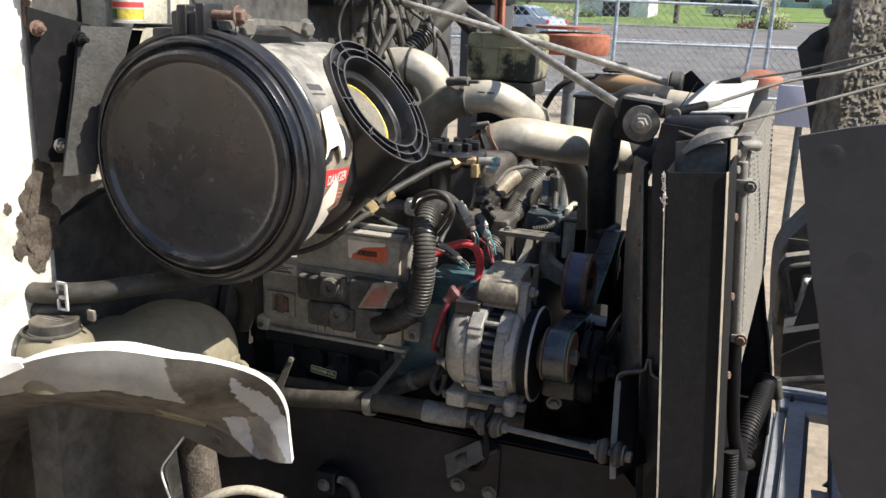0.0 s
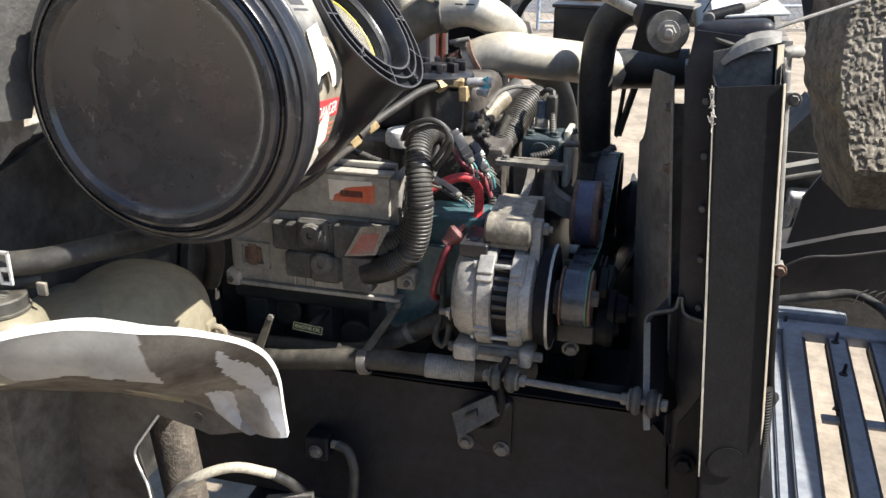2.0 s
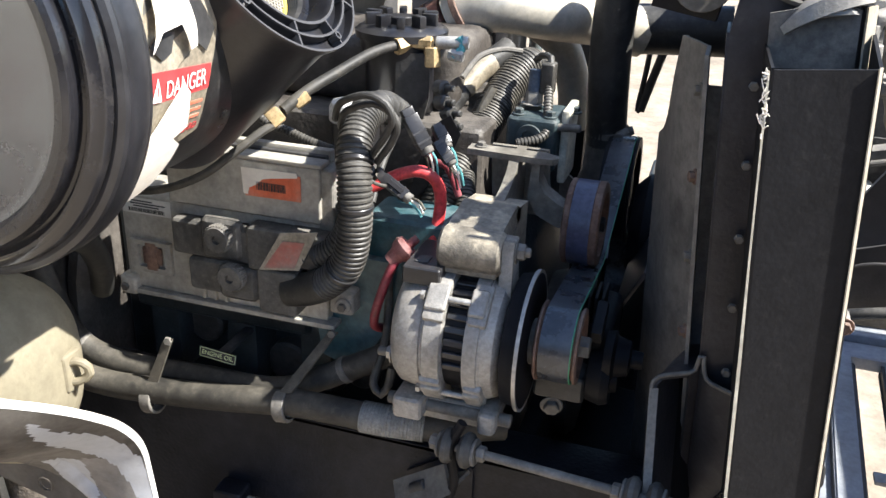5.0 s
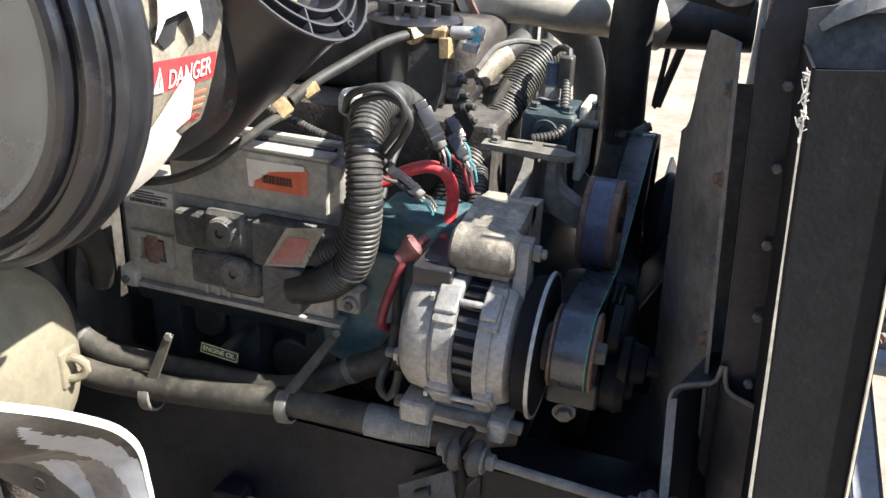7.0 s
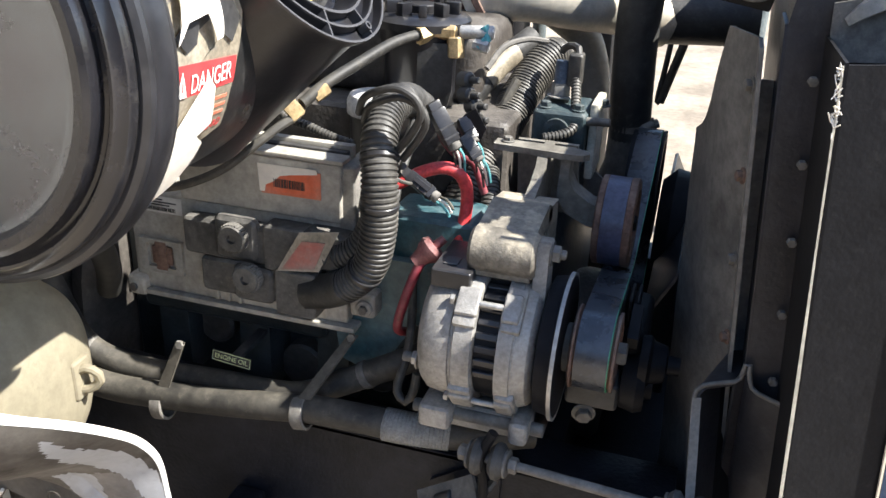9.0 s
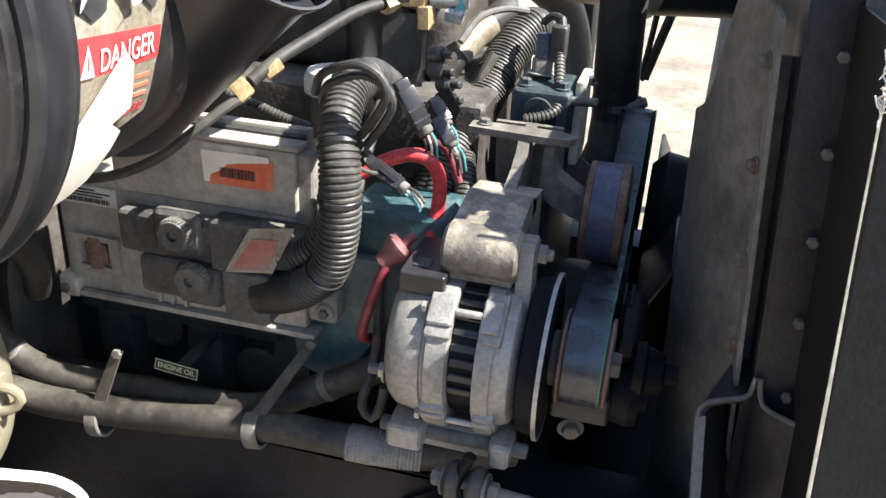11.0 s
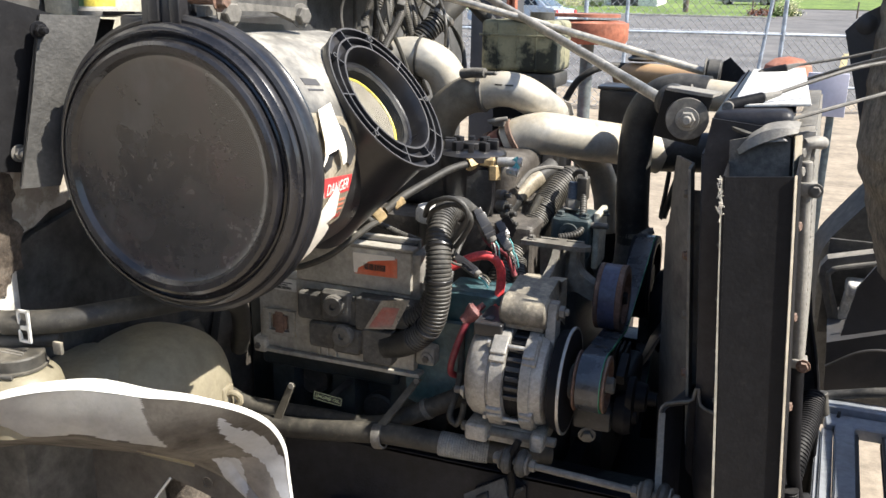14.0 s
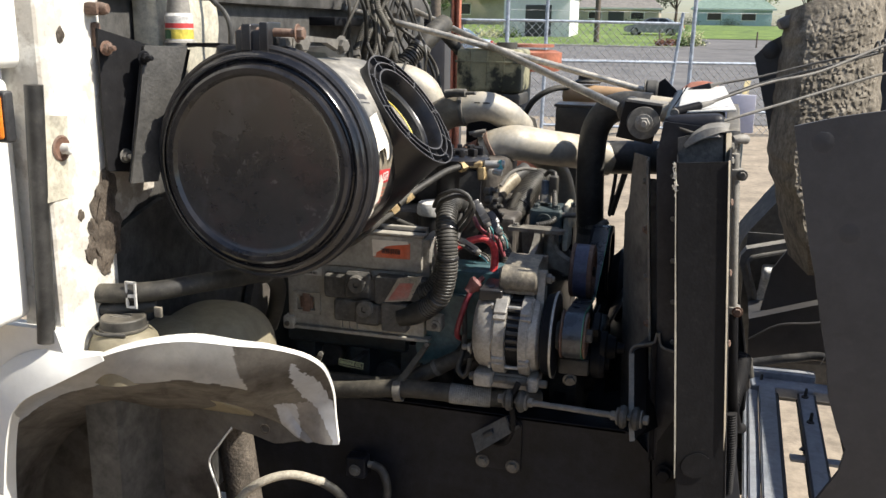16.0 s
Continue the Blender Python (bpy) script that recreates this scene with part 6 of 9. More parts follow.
# ---- engine top: filter, lines, looms ----
ff = thing("fuel_filter", (-0.605, 1.76, 1.25), "black fuel filter housing with a ribbed screw cap", "filter")
part("can", lathe((-0.605, 1.765, 1.22), (0, 0, 1), [(0, 0), (0, 0.050), (0.15, 0.052), (0.17, 0.060), (0.185, 0.060), (0.185, 0)], 40), M["black_plastic"], ff)
cap = part("cap", lathe((-0.605, 1.765, 1.405), (0, 0, 1), [(0, 0), (0, 0.066), (0.010, 0.067), (0.014, 0.062), (0.018, 0.055), (0.018, 0)], 48), M["black_plastic"], ff)
for k in range(10):
    a = 2 * math.pi * k / 10
    part("rib", obox(Matrix.Translation((-0.605, 1.765, 1.4305)) @ Matrix.Rotation(a, 4, "Z") @ Matrix.Translation((0.042, 0, 0)), 0.022, 0.011, 0.018, 0.002), M["black_plastic"], cap)
part("cap_hub", cyl((-0.605, 1.765, 1.42), (-0.605, 1.765, 1.434), 0.020), M["black_plastic"], cap)
part("bracket", plate([(-0.602, 1.252), (-0.578, 1.268), (-0.560, 1.300), (-0.553, 1.330), (-0.552, 1.392), (-0.600, 1.392)], [[(-0.572, 1.300), (-0.566, 1.300), (-0.562, 1.322), (-0.567, 1.322)], ring2d(-0.580, 1.290, 0.005, 10)], (0, 1.80, 0), (1, 0.15, 0), (0, 0, 1), -0.008), M["dirty_black"], ff)
part("bracket_web", thicken(grid([[Vector((-0.600, 1.80, 1.392)), Vector((-0.552, 1.806, 1.392))], [Vector((-0.590, 1.76, 1.396)), Vector((-0.545, 1.77, 1.396))]]), 0.006), M["dirty_black"], ff)

fl = thing("fuel_line", (-0.62, 1.65, 1.3), "grey rubber fuel line with brass hex fittings", "fuel line")
part("hose", tube([(-0.582, 1.715, 1.405), (-0.610, 1.67, 1.398), (-0.635, 1.61, 1.381), (-0.657, 1.56, 1.364), (-0.675, 1.53, 1.345)], 0.0072, 14), M["hose"], fl)
part("brass_nut", hexbolt((-0.592, 1.70, 1.402), (0.5, 0.8, 0.2), 0.013, 0.024, False), M["brass"], fl)
part("brass_elbow", add(cyl((-0.575, 1.722, 1.406), (-0.545, 1.725, 1.406), 0.010, seg=6), cyl((-0.545, 1.722, 1.402), (-0.543, 1.72, 1.375), 0.012, seg=6)), M["brass"], fl)
part("steel_union", add(cyl((-0.54, 1.725, 1.408), (-0.495, 1.73, 1.410), 0.009, seg=14), hexbolt((-0.52, 1.72, 1.395), (1, -0.2, -0.1), 0.008, 0.02, False)), M["steel"], fl)
part("teal_hose", tube([(-0.508, 1.726, 1.418), (-0.502, 1.725, 1.405), (-0.512, 1.715, 1.390)], 0.006, 10), M["teal_light"], fl, "pale teal plastic sleeve")
lf = part("lower_fitting", add(hexbolt((-0.690, 1.520, 1.330), (0.6, 0.6, 0.6), 0.012, 0.018, False), hexbolt((-0.668, 1.545, 1.350), (0.6, 0.6, 0.5), 0.010, 0.02, False)), M["brass"], fl)
solo("drain_line", tube([(-0.684, 1.52, 1.328), (-0.692, 1.50, 1.322), (-0.712, 1.472, 1.303), (-0.745, 1.452, 1.276), (-0.79, 1.44, 1.256), (-0.84, 1.44, 1.246), (-0.90, 1.45, 1.243)], 0.0055, 10), M["hose"], "thin dark rubber line under the canister", "hose")

sw = thing("white_capped_sensor", (-0.645, 1.69, 1.25), "black sensor housing with a dusty white cap", "sensor")
part("body", lathe((-0.645, 1.69, 1.22), (0, 0, 1), [(0, 0), (0, 0.034), (0.075, 0.034), (0.075, 0)], 28), M["black_plastic"], sw)
part("cap", lathe((-0.645, 1.69, 1.294), (0, 0, 1), [(0, 0), (0, 0.034), (0.003, 0.038), (0.020, 0.038), (0.028, 0.034), (0.031, 0.024), (0.031, 0)], 36), M["white_cap"], sw)

h1 = thing("main_wiring_loom", (-0.58, 1.5, 1.1), "thick black corrugated wiring loom with cable ties", "wiring loom")
part("conduit", loom([(-0.642, 1.49, 1.120), (-0.615, 1.484, 1.130), (-0.585, 1.474, 1.153), (-0.561, 1.467, 1.185), (-0.551, 1.465, 1.235), (-0.553, 1.470, 1.287), (-0.562, 1.492, 1.325), (-0.568, 1.53, 1.345), (-0.568, 1.56, 1.349)], 0.0215, 0.0062, 0.0017, 20), M["loom"], h1)
part("taped_end", tube([(-0.5685, 1.545, 1.3475), (-0.568, 1.575, 1.349), (-0.566, 1.60, 1.345), (-0.563, 1.64, 1.325)], lambda d: 0.0205 + 0.0006 * math.sin(d * 900), 18, 0.002), M["rubber"], h1)
part("plain_sleeve", tube([(-0.655, 1.492, 1.116), (-0.625, 1.486, 1.126), (-0.598, 1.479, 1.142)], 0.0223, 20), M["rubber"], h1)
for p, d in (((-0.556, 1.478, 1.306), (-0.25, 0.55, 0.8)), ((-0.572, 1.469, 1.168), (0.55, -0.2, 0.8)), ((-0.551, 1.4655, 1.255), (0, 0, 1))):
    part("cable_tie", disc_ring(p, d, 0.0215, 0.0232, 0.006, 24), M["black_plastic"], h1)
lp = thing("cable_loop", (-0.57, 1.6, 1.28), "two black cables looped over the loom", "cable")
for o in (0, 0.010):
    part("cable", tube([(-0.606 + o, 1.585, 1.318), (-0.607 + o * 0.6, 1.60, 1.345), (-0.582, 1.61, 1.357 - o), (-0.556 - o, 1.61, 1.342 - o * 0.6), (-0.550 - o, 1.60, 1.314), (-0.556 - o, 1.575, 1.285), (-0.556 - o, 1.55, 1.262), (-0.555, 1.53, 1.24)], 0.0048, 10), M["rubber"], lp)
part("bare_wire", tube([(-0.575, 1.56, 1.33), (-0.568, 1.55, 1.305), (-0.570, 1.535, 1.285), (-0.560, 1.52, 1.265), (-0.54, 1.51, 1.285)], 0.0028, 8), M["hose"], lp)
part("bare_wire", tube([(-0.562, 1.50, 1.30), (-0.545, 1.495, 1.283), (-0.530, 1.50, 1.276), (-0.522, 1.505, 1.275)], 0.0024, 8), M["hose"], lp)
h1b = thing("connector_loom", (-0.60, 1.5, 1.15), "frayed corrugated wiring loom from the upper connector", "wiring loom")
part("conduit", loom([(-0.615, 1.495, 1.172), (-0.598, 1.492, 1.180), (-0.582, 1.493, 1.196), (-0.572, 1.50, 1.222), (-0.568, 1.51, 1.25)], 0.0175, 0.0055, 0.0017, 16), M["loom"], h1b)


def plug(p, q, r, wires=True):
    p, q = Vector(p), Vector(q)
    d = (q - p).normalized()
    ob = thing("wiring_plug", p, "black plastic wiring plug with thin wires", "connector", "loose wiring plugs")
    a, u, v = basis(d)
    m = Matrix((u, v, d)).transposed().to_4x4()
    m.translation = (p + q) / 2
    L = (q - p).length
    part("shell", add(obox(m, r * 2, r * 1.7, L * 0.7, r * 0.3, 2), obox(m @ Matrix.Translation((0, 0, -L * 0.36)), r * 1.6, r * 1.35, L * 0.28, r * 0.2, 2), obox(m @ Matrix.Translation((0, 0, L * 0.02)), r * 2.1, r * 1.8, L * 0.06, r * 0.1, 1), obox(m @ Matrix.Translation((0, 0, L * 0.22)), r * 2.1, r * 1.8, L * 0.06, r * 0.1, 1)), M["black_plastic"], ob)
    part("clip", obox(m @ Matrix.Translation((0, r * 0.95, L * 0.05)), r * 0.9, r * 0.4, L * 0.4, r * 0.1, 1), M["black_plastic"], ob)
    part("seal", cyl(q - d * L * 0.18, q - d * L * 0.02, r * 0.9, seg=12), M["connector"], ob)
    for k in range(3 if wires else 0):
        o = u * (k - 1) * r * 0.5
        part("wire", tube([q + o, q + o + d * 0.012 + v * 0.004 * k, q + o + d * 0.022 + v * (0.010 + 0.004 * k) + Vector((0, 0, -0.008))], 0.0016, 6), [M["teal_light"], M["paper"], M["hose"]][k], ob)
    return ob


plug((-0.520, 1.55, 1.360), (-0.488, 1.55, 1.306), 0.0095)
for k in range(2):
    o = Vector((0.004 * k, 0.006 * k, -0.011 * k))
    solo("looped_cable", tube([Vector(p) + o for p in ((-0.590, 1.50, 1.352), (-0.575, 1.478, 1.376), (-0.553, 1.47, 1.389), (-0.533, 1.47, 1.393), (-0.513, 1.47, 1.384), (-0.507, 1.472, 1.367), (-0.518, 1.478, 1.345), (-0.538, 1.487, 1.318))], 0.0044, 10), M["rubber"], "black cable looped over the wiring loom", "cable", "looped cables")
plug((-0.505, 1.625, 1.322), (-0.482, 1.612, 1.296), 0.0080)
plug((-0.495, 1.60, 1.308), (-0.470, 1.595, 1.280), 0.0080)
plug((-0.540, 1.515, 1.284), (-0.492, 1.500, 1.262), 0.0075)

h2 = thing("large_wiring_loom", (-0.47, 1.8, 1.18), "thick dusty corrugated wiring loom over the engine front", "wiring loom")
part("conduit", loom([(-0.440, 1.93, 1.335), (-0.445, 1.90, 1.352), (-0.457, 1.87, 1.342), (-0.472, 1.83, 1.312), (-0.484, 1.78, 1.276), (-0.494, 1.73, 1.250), (-0.501, 1.69, 1.225), (-0.508, 1.66, 1.192), (-0.512, 1.64, 1.15)], 0.0275, 0.0052, 0.0018, 22), M["loom_dusty"], h2)
part("cable_tie", disc_ring((-0.476, 1.816, 1.301), (-0.2, -0.8, -0.57), 0.0275, 0.0295, 0.004, 24), M["rubber"], h2)
for k, y0 in enumerate((0.0, 0.035)):
    part("branch", loom([(-0.500 + y0 * 0.6, 1.69, 1.235), (-0.503 + y0, 1.655, 1.215), (-0.503 + y0, 1.63, 1.185), (-0.500 + y0, 1.61, 1.150), (-0.502 + y0, 1.60, 1.10)], 0.0125, 0.0055, 0.0015, 14), M["loom"], h2)
part("tape_tail", tube([(-0.475, 1.80, 1.335), (-0.485, 1.785, 1.31), (-0.493, 1.775, 1.285), (-0.495, 1.765, 1.262)], 0.007, 10), M["hose"], h2)
h3 = thing("sensor_hose", (-0.52, 1.8, 1.28), "black rubber hose stub with a pale label", "hose")
part("hose", tube([(-0.475, 1.89, 1.378), (-0.505, 1.85, 1.352), (-0.53, 1.81, 1.320), (-0.54, 1.79, 1.30)], 0.018, 18), M["rubber"], h3)
part("sleeve", tube([(-0.496, 1.86, 1.361), (-0.512, 1.838, 1.345), (-0.527, 1.815, 1.325)], 0.0188, 18), M["silver_label"], h3)
part("barb", cyl((-0.545, 1.785, 1.292), (-0.53, 1.74, 1.27), 0.014), M["dull_alu"], h3)
# throttle linkage block and brackets by the filter
lk = thing("linkage_bracket", (-0.51, 1.72, 1.22), "dusty black slotted bracket with rollers", "bracket")
part("plate", plate([(-0.555, 1.205), (-0.52, 1.21), (-0.485, 1.30), (-0.50, 1.325), (-0.515, 1.315), (-0.545, 1.25)], [[(-0.532, 1.245), (-0.528, 1.243), (-0.508, 1.285), (-0.512, 1.287)]], (0, 1.715, 0), (1, 0.1, 0), (0, 0, 1), -0.006), M["black_steel"], lk)
for p in ((-0.525, 1.69, 1.335), (-0.515, 1.688, 1.322), (-0.512, 1.686, 1.305), (-0.530, 1.70, 1.352)):
    part("roller", add(cyl(p, (p[0] + 0.018, p[1] - 0.010, p[2] + 0.003), 0.0105, seg=20, bev=0.003), cyl(p, (p[0] + 0.030, p[1] - 0.016, p[2] + 0.005), 0.0045)), M["rubber"], lk)
part("pin", cyl((-0.51, 1.68, 1.300), (-0.485, 1.672, 1.302), 0.004), M["dirty_steel"], lk)
solo("bowden_cable", tube([(-0.505, 1.74, 1.36), (-0.49, 1.77, 1.385), (-0.465, 1.80, 1.392), (-0.44, 1.82, 1.388)], 0.0042, 8), M["dirty_steel"], "short bent control cable", "cable")

# ---- red cables ----
solo("battery_cable", tube([(-0.585, 1.53, 1.248), (-0.558, 1.54, 1.257), (-0.528, 1.55, 1.274), (-0.500, 1.555, 1.281), (-0.482, 1.56, 1.270), (-0.476, 1.565, 1.244), (-0.477, 1.555, 1.206), (-0.482, 1.540, 1.168), (-0.484, 1.53, 1.12)], 0.0078, 14), M["red_cable"], "thick red battery cable", "cable")
solo("battery_cable", tube([(-0.545, 1.66, 1.30), (-0.53, 1.64, 1.285), (-0.505, 1.625, 1.272), (-0.485, 1.62, 1.268), (-0.468, 1.62, 1.23)], 0.0050, 12), M["dark_red"], "thin dark red battery cable behind the loom", "cable")
dr = thing("alternator_cable", (-0.52, 1.48, 1.1), "dark red alternator cable with a rubber boot", "cable")
part("cable", tube([(-0.500, 1.487, 1.197), (-0.507, 1.48, 1.184), (-0.515, 1.474, 1.160), (-0.523, 1.470, 1.132), (-0.529, 1.472, 1.108), (-0.532, 1.485, 1.090), (-0.528, 1.51, 1.075)], 0.0058, 12), M["dark_red"], dr)
part("boot", lathe((-0.513, 1.482, 1.186), (0.62, 0.35, 0.6), [(0, 0), (0, 0.009), (0.012, 0.011), (0.018, 0.015), (0.026, 0.017), (0.032, 0.014), (0.032, 0.006), (0.045, 0.005), (0.045, 0)], 20), M["red_boot"], dr, "pinkish red rubber boot")
part("lead", tube([(-0.528, 1.52, 1.150), (-0.524, 1.51, 1.12), (-0.517, 1.485, 1.085), (-0.515, 1.46, 1.06), (-0.518, 1.442, 1.035), (-0.505, 1.436, 1.024), (-0.497, 1.44, 1.036), (-0.494, 1.445, 1.06)], 0.0055, 10), M["hose"], dr, "dusty thin black lead")

# ---- pump and sensor by the fan ----
pp = thing("injection_pump", (-0.40, 1.79, 1.2), "teal painted pump housing with a threaded plug", "pump")
part("housing", box(-0.440, -0.366, 1.745, 1.84, 1.235, 1.312, 0.010, 3), M["pump_teal"], pp)
part("plug", lathe((-0.405, 1.745, 1.285), (0, -1, 0), [(0, 0), (0, 0.018), (0.006, 0.018), (0.006, 0.010), (0.002, 0.009), (0.002, 0)], 24), M["pump_teal"], pp)
part("end_plate", box(-0.365, -0.353, 1.765, 1.84, 1.215, 1.322, 0.004), M["cream"], pp, "pale bare end plate")
part("pin", cyl((-0.38, 1.755, 1.300), (-0.335, 1.755, 1.302), 0.0055), M["dirty_steel"], pp)
for x0, y0 in ((-0.425, 1.76), (-0.38, 1.76), (-0.352, 1.80)):
    part("bolt", hexbolt((x0, y0, 1.312), (0, 0, 1), 0.0070, 0.007), M["pump_teal"], pp)
sn = thing("pressure_sensor", (-0.415, 1.83, 1.30), "dark blue pressure sensor with a wired plug", "sensor")
part("hex", hexbolt((-0.413, 1.80, 1.318), (0, 0.05, 1), 0.013, 0.018, True), M["dull_alu"], sn)
part("body", cyl((-0.413, 1.80, 1.336), (-0.413, 1.805, 1.368), 0.0105, seg=20), M["blue_plastic"], sn)
part("plug", box(-0.405, -0.385, 1.79, 1.815, 1.335, 1.38, 0.005, 3), M["loom"], sn)
part("lead", loom([(-0.392, 1.795, 1.345), (-0.386, 1.77, 1.32), (-0.382, 1.75, 1.295), (-0.392, 1.735, 1.285), (-0.418, 1.722, 1.280)], 0.007, 0.005, 0.001, 12), M["loom"], sn)
part("top_lead", tube([(-0.392, 1.80, 1.37), (-0.395, 1.81, 1.385), (-0.41, 1.82, 1.385), (-0.42, 1.83, 1.375)], 0.005, 8), M["rubber"], sn)

# ---- hoses along the frame ----
hA = thing("heater_pipe", (-0.75, 1.44, 0.92), "dusty black heater hose with a woven sleeve at its end", "hose")
part("hose", tube([(-1.1, 1.43, 0.95), (-1.056, 1.43, 0.959), (-0.985, 1.435, 0.953), (-0.913, 1.437, 0.946), (-0.822, 1.438, 0.953), (-0.735, 1.438, 0.964), (-0.668, 1.438, 0.975), (-0.621, 1.44, 0.98), (-0.558, 1.44, 0.982), (-0.50, 1.443, 0.981), (-0.43, 1.46, 0.976), (-0.36, 1.50, 0.970)], 0.0185, 22), M["hose"], hA)
part("sleeve", tube([(-0.532, 1.4405, 0.982), (-0.50, 1.443, 0.981), (-0.452, 1.453, 0.978)], lambda d: 0.0205 + 0.0006 * math.sin(d * 1500), 22, 0.0015), M["braid"], hA, "grey woven heat sleeve")
ch = thing("coolant_hose", (-0.7, 1.48, 0.95), "dusty black coolant hose along the frame", "hose")
part("hose", tube([(-1.035, 1.46, 1.116), (-1.01, 1.46, 1.048), (-0.982, 1.462, 0.991), (-0.931, 1.465, 0.967), (-0.862, 1.47, 0.962), (-0.775, 1.475, 0.964), (-0.708, 1.478, 0.963), (-0.658, 1.48, 0.971), (-0.619, 1.485, 0.99), (-0.581, 1.49, 1.01), (-0.531, 1.5, 1.036), (-0.47, 1.53, 1.06)], 0.017, 20), M["hose"], ch)
part("clamp", disc_ring((-0.982, 1.462, 0.991), (0.6, 0, -0.8), 0.0168, 0.0185, 0.010), M["dirty_steel"], ch)
part("clamp", disc_ring((-0.581, 1.49, 1.01), (0.8, 0.1, 0.5), 0.0168, 0.0185, 0.010), M["dirty_steel"], ch)


def p_clamp(x, y, z, top):
    ob = thing("hose_clamp", (x, y, z), "dusty rubber lined hose clamp on a strap", "clamp", "hose clamps")
    part("band", disc_ring((x - 0.008, y, z), (1, 0.0, 0.15), 0.0185, 0.0225, 0.017, 24), M["dirty_steel"], ob)
    t = Vector(top)
    s = Vector((x + 0.004, y - 0.004, z + 0.022))
    d = t - s
    part("strap", thicken(grid([[s + Vector((-0.009, 0, 0)), s + Vector((0.009, 0, 0.004))], [s + d * 0.5 + Vector((-0.008, 0, 0)), s + d * 0.5 + Vector((0.008, 0, 0.004))], [t + Vector((-0.007, 0, 0)), t + Vector((0.007, 0, 0.004))]]), 0.003), M["hose"], ob)
    part("bolt", hexbolt(t, (0.1, -1, 0.2), 0.006, 0.005, False), M["dirty_steel"], ob)


p_clamp(-0.846, 1.437, 0.938, (-0.818, 1.448, 1.030))
p_clamp(-0.642, 1.437, 0.973, (-0.602, 1.505, 1.055))

oil = thing("oil_filler_tag", (-0.76, 1.475, 0.99), "small dark tag with pale green lettering", "tag")
om = Matrix.Translation((-0.761, 1.474, 1.004)) @ Matrix.Rotation(radians(5), 4, "Y") @ Matrix.Rotation(radians(80), 4, "X")
part("plate", obox(om, 0.056, 0.0145, 0.002, 0.0005), M["ink"], oil)
part("letters", text_mesh("ENGINE OIL", 0.0092, om @ Matrix.Translation((0, 0, 0.0014)) @ Matrix.Diagonal((0.98, 1, 1, 1))), M["green_ink"], oil, "pale green letters")
part("border", add(obox(om @ Matrix.Translation((0, 0.0064, 0.0012)), 0.054, 0.0008, 0.0005, 0), obox(om @ Matrix.Translation((0, -0.0064, 0.0012)), 0.054, 0.0008, 0.0005, 0), obox(om @ Matrix.Translation((0.0272, 0, 0.0012)), 0.0008, 0.0135, 0.0005, 0), obox(om @ Matrix.Translation((-0.0272, 0, 0.0012)), 0.0008, 0.0135, 0.0005, 0)), M["green_ink"], oil)
part("clip", box(-0.768, -0.754, 1.475, 1.60, 0.996, 1.004, 0.002), M["ink"], oil)

# ---- brake fitting and lines by the rail ----
bf = thing("brake_junction", (-0.733, 1.45, 0.76), "dirty steel brake line junction block on the frame rail", "fitting")
part("block", box(-0.757, -0.713, 1.425, 1.460, 0.765, 0.812, 0.006, 3), M["frame_steel"], bf)
part("bolt", hexbolt((-0.735, 1.424, 0.785), (0, -1, 0), 0.009, 0.007), M["dirty_steel"], bf)
part("nut", hexbolt((-0.712, 1.44, 0.795), (1, 0, 0), 0.008, 0.014, False), M["dirty_steel"], bf)
part("line", tube([(-0.70, 1.44, 0.795), (-0.68, 1.438, 0.788), (-0.667, 1.432, 0.765), (-0.665, 1.43, 0.73), (-0.67, 1.42, 0.66), (-0.68, 1.41, 0.60)], 0.009, 12), M["rubber"], bf)
sb = thing("spring_hanger", (-0.74, 1.42, 0.62), "dusty steel spring hanger bracket below the rail", "bracket")
part("plate", plate([(-0.775, 0.775), (-0.695, 0.79), (-0.68, 0.60), (-0.83, 0.60)], [], (0, 1.40, 0), (1, 0.15, 0), (0, 0, 1), -0.012), M["dirty_steel"], sb)
wc = thing("brake_hose", (-0.80, 1.25, 0.78), "pale dusty brake hose arching below the liner", "hose")
part("hose", tube([(-0.93, 1.20, 0.72), (-0.896, 1.215, 0.800), (-0.852, 1.225, 0.842), (-0.798, 1.25, 0.855), (-0.744, 1.28, 0.832)], 0.0085, 14), M["paper_hose"], wc)
part("end", tube([(-0.748, 1.278, 0.834), (-0.72, 1.30, 0.800), (-0.70, 1.33, 0.74), (-0.69, 1.36, 0.65)], 0.0088, 14), M["rubber"], wc)
ab2 = thing("shock_absorber", (-0.93, 1.3, 0.6), "dusty tan shock absorber tube behind the liner", "shock absorber")
part("tube", cyl((-0.955, 1.31, 0.93), (-0.90, 1.30, 0.50), 0.036, seg=28, bev=0.006), M["tan_dirt"], ab2)
part("rod", cyl((-0.957, 1.312, 0.92), (-0.965, 1.315, 1.00), 0.012), M["dirty_steel"], ab2)

# ---- cab and cowl ----
cowl = thing("cab_cowl", (-1.06, 1.8, 0.9), "white painted steel cab cowl with rust and dirt", "cab cowl", kind="structure")
part("side_post", box(-1.10, -1.028, 0.935, 1.085, 1.145, 1.83, 0.010, 3), M["cowl_paint"], cowl)
part("firewall", box(-1.12, -1.055, 1.08, 2.95, 0.70, 2.3, 0.004), M["firewall"], cowl, "dark dirty firewall")
part("toe_board", plate([(1.06, 1.115), (1.20, 1.02), (1.36, 0.99), (1.36, 1.30), (1.25, 1.385), (1.13, 1.36), (1.06, 1.33)], [], (-1.054, 0, 0), (0, 1, 0), (0, 0, 1), 0.012), M["firewall"], cowl, "black sheet behind the reservoir")
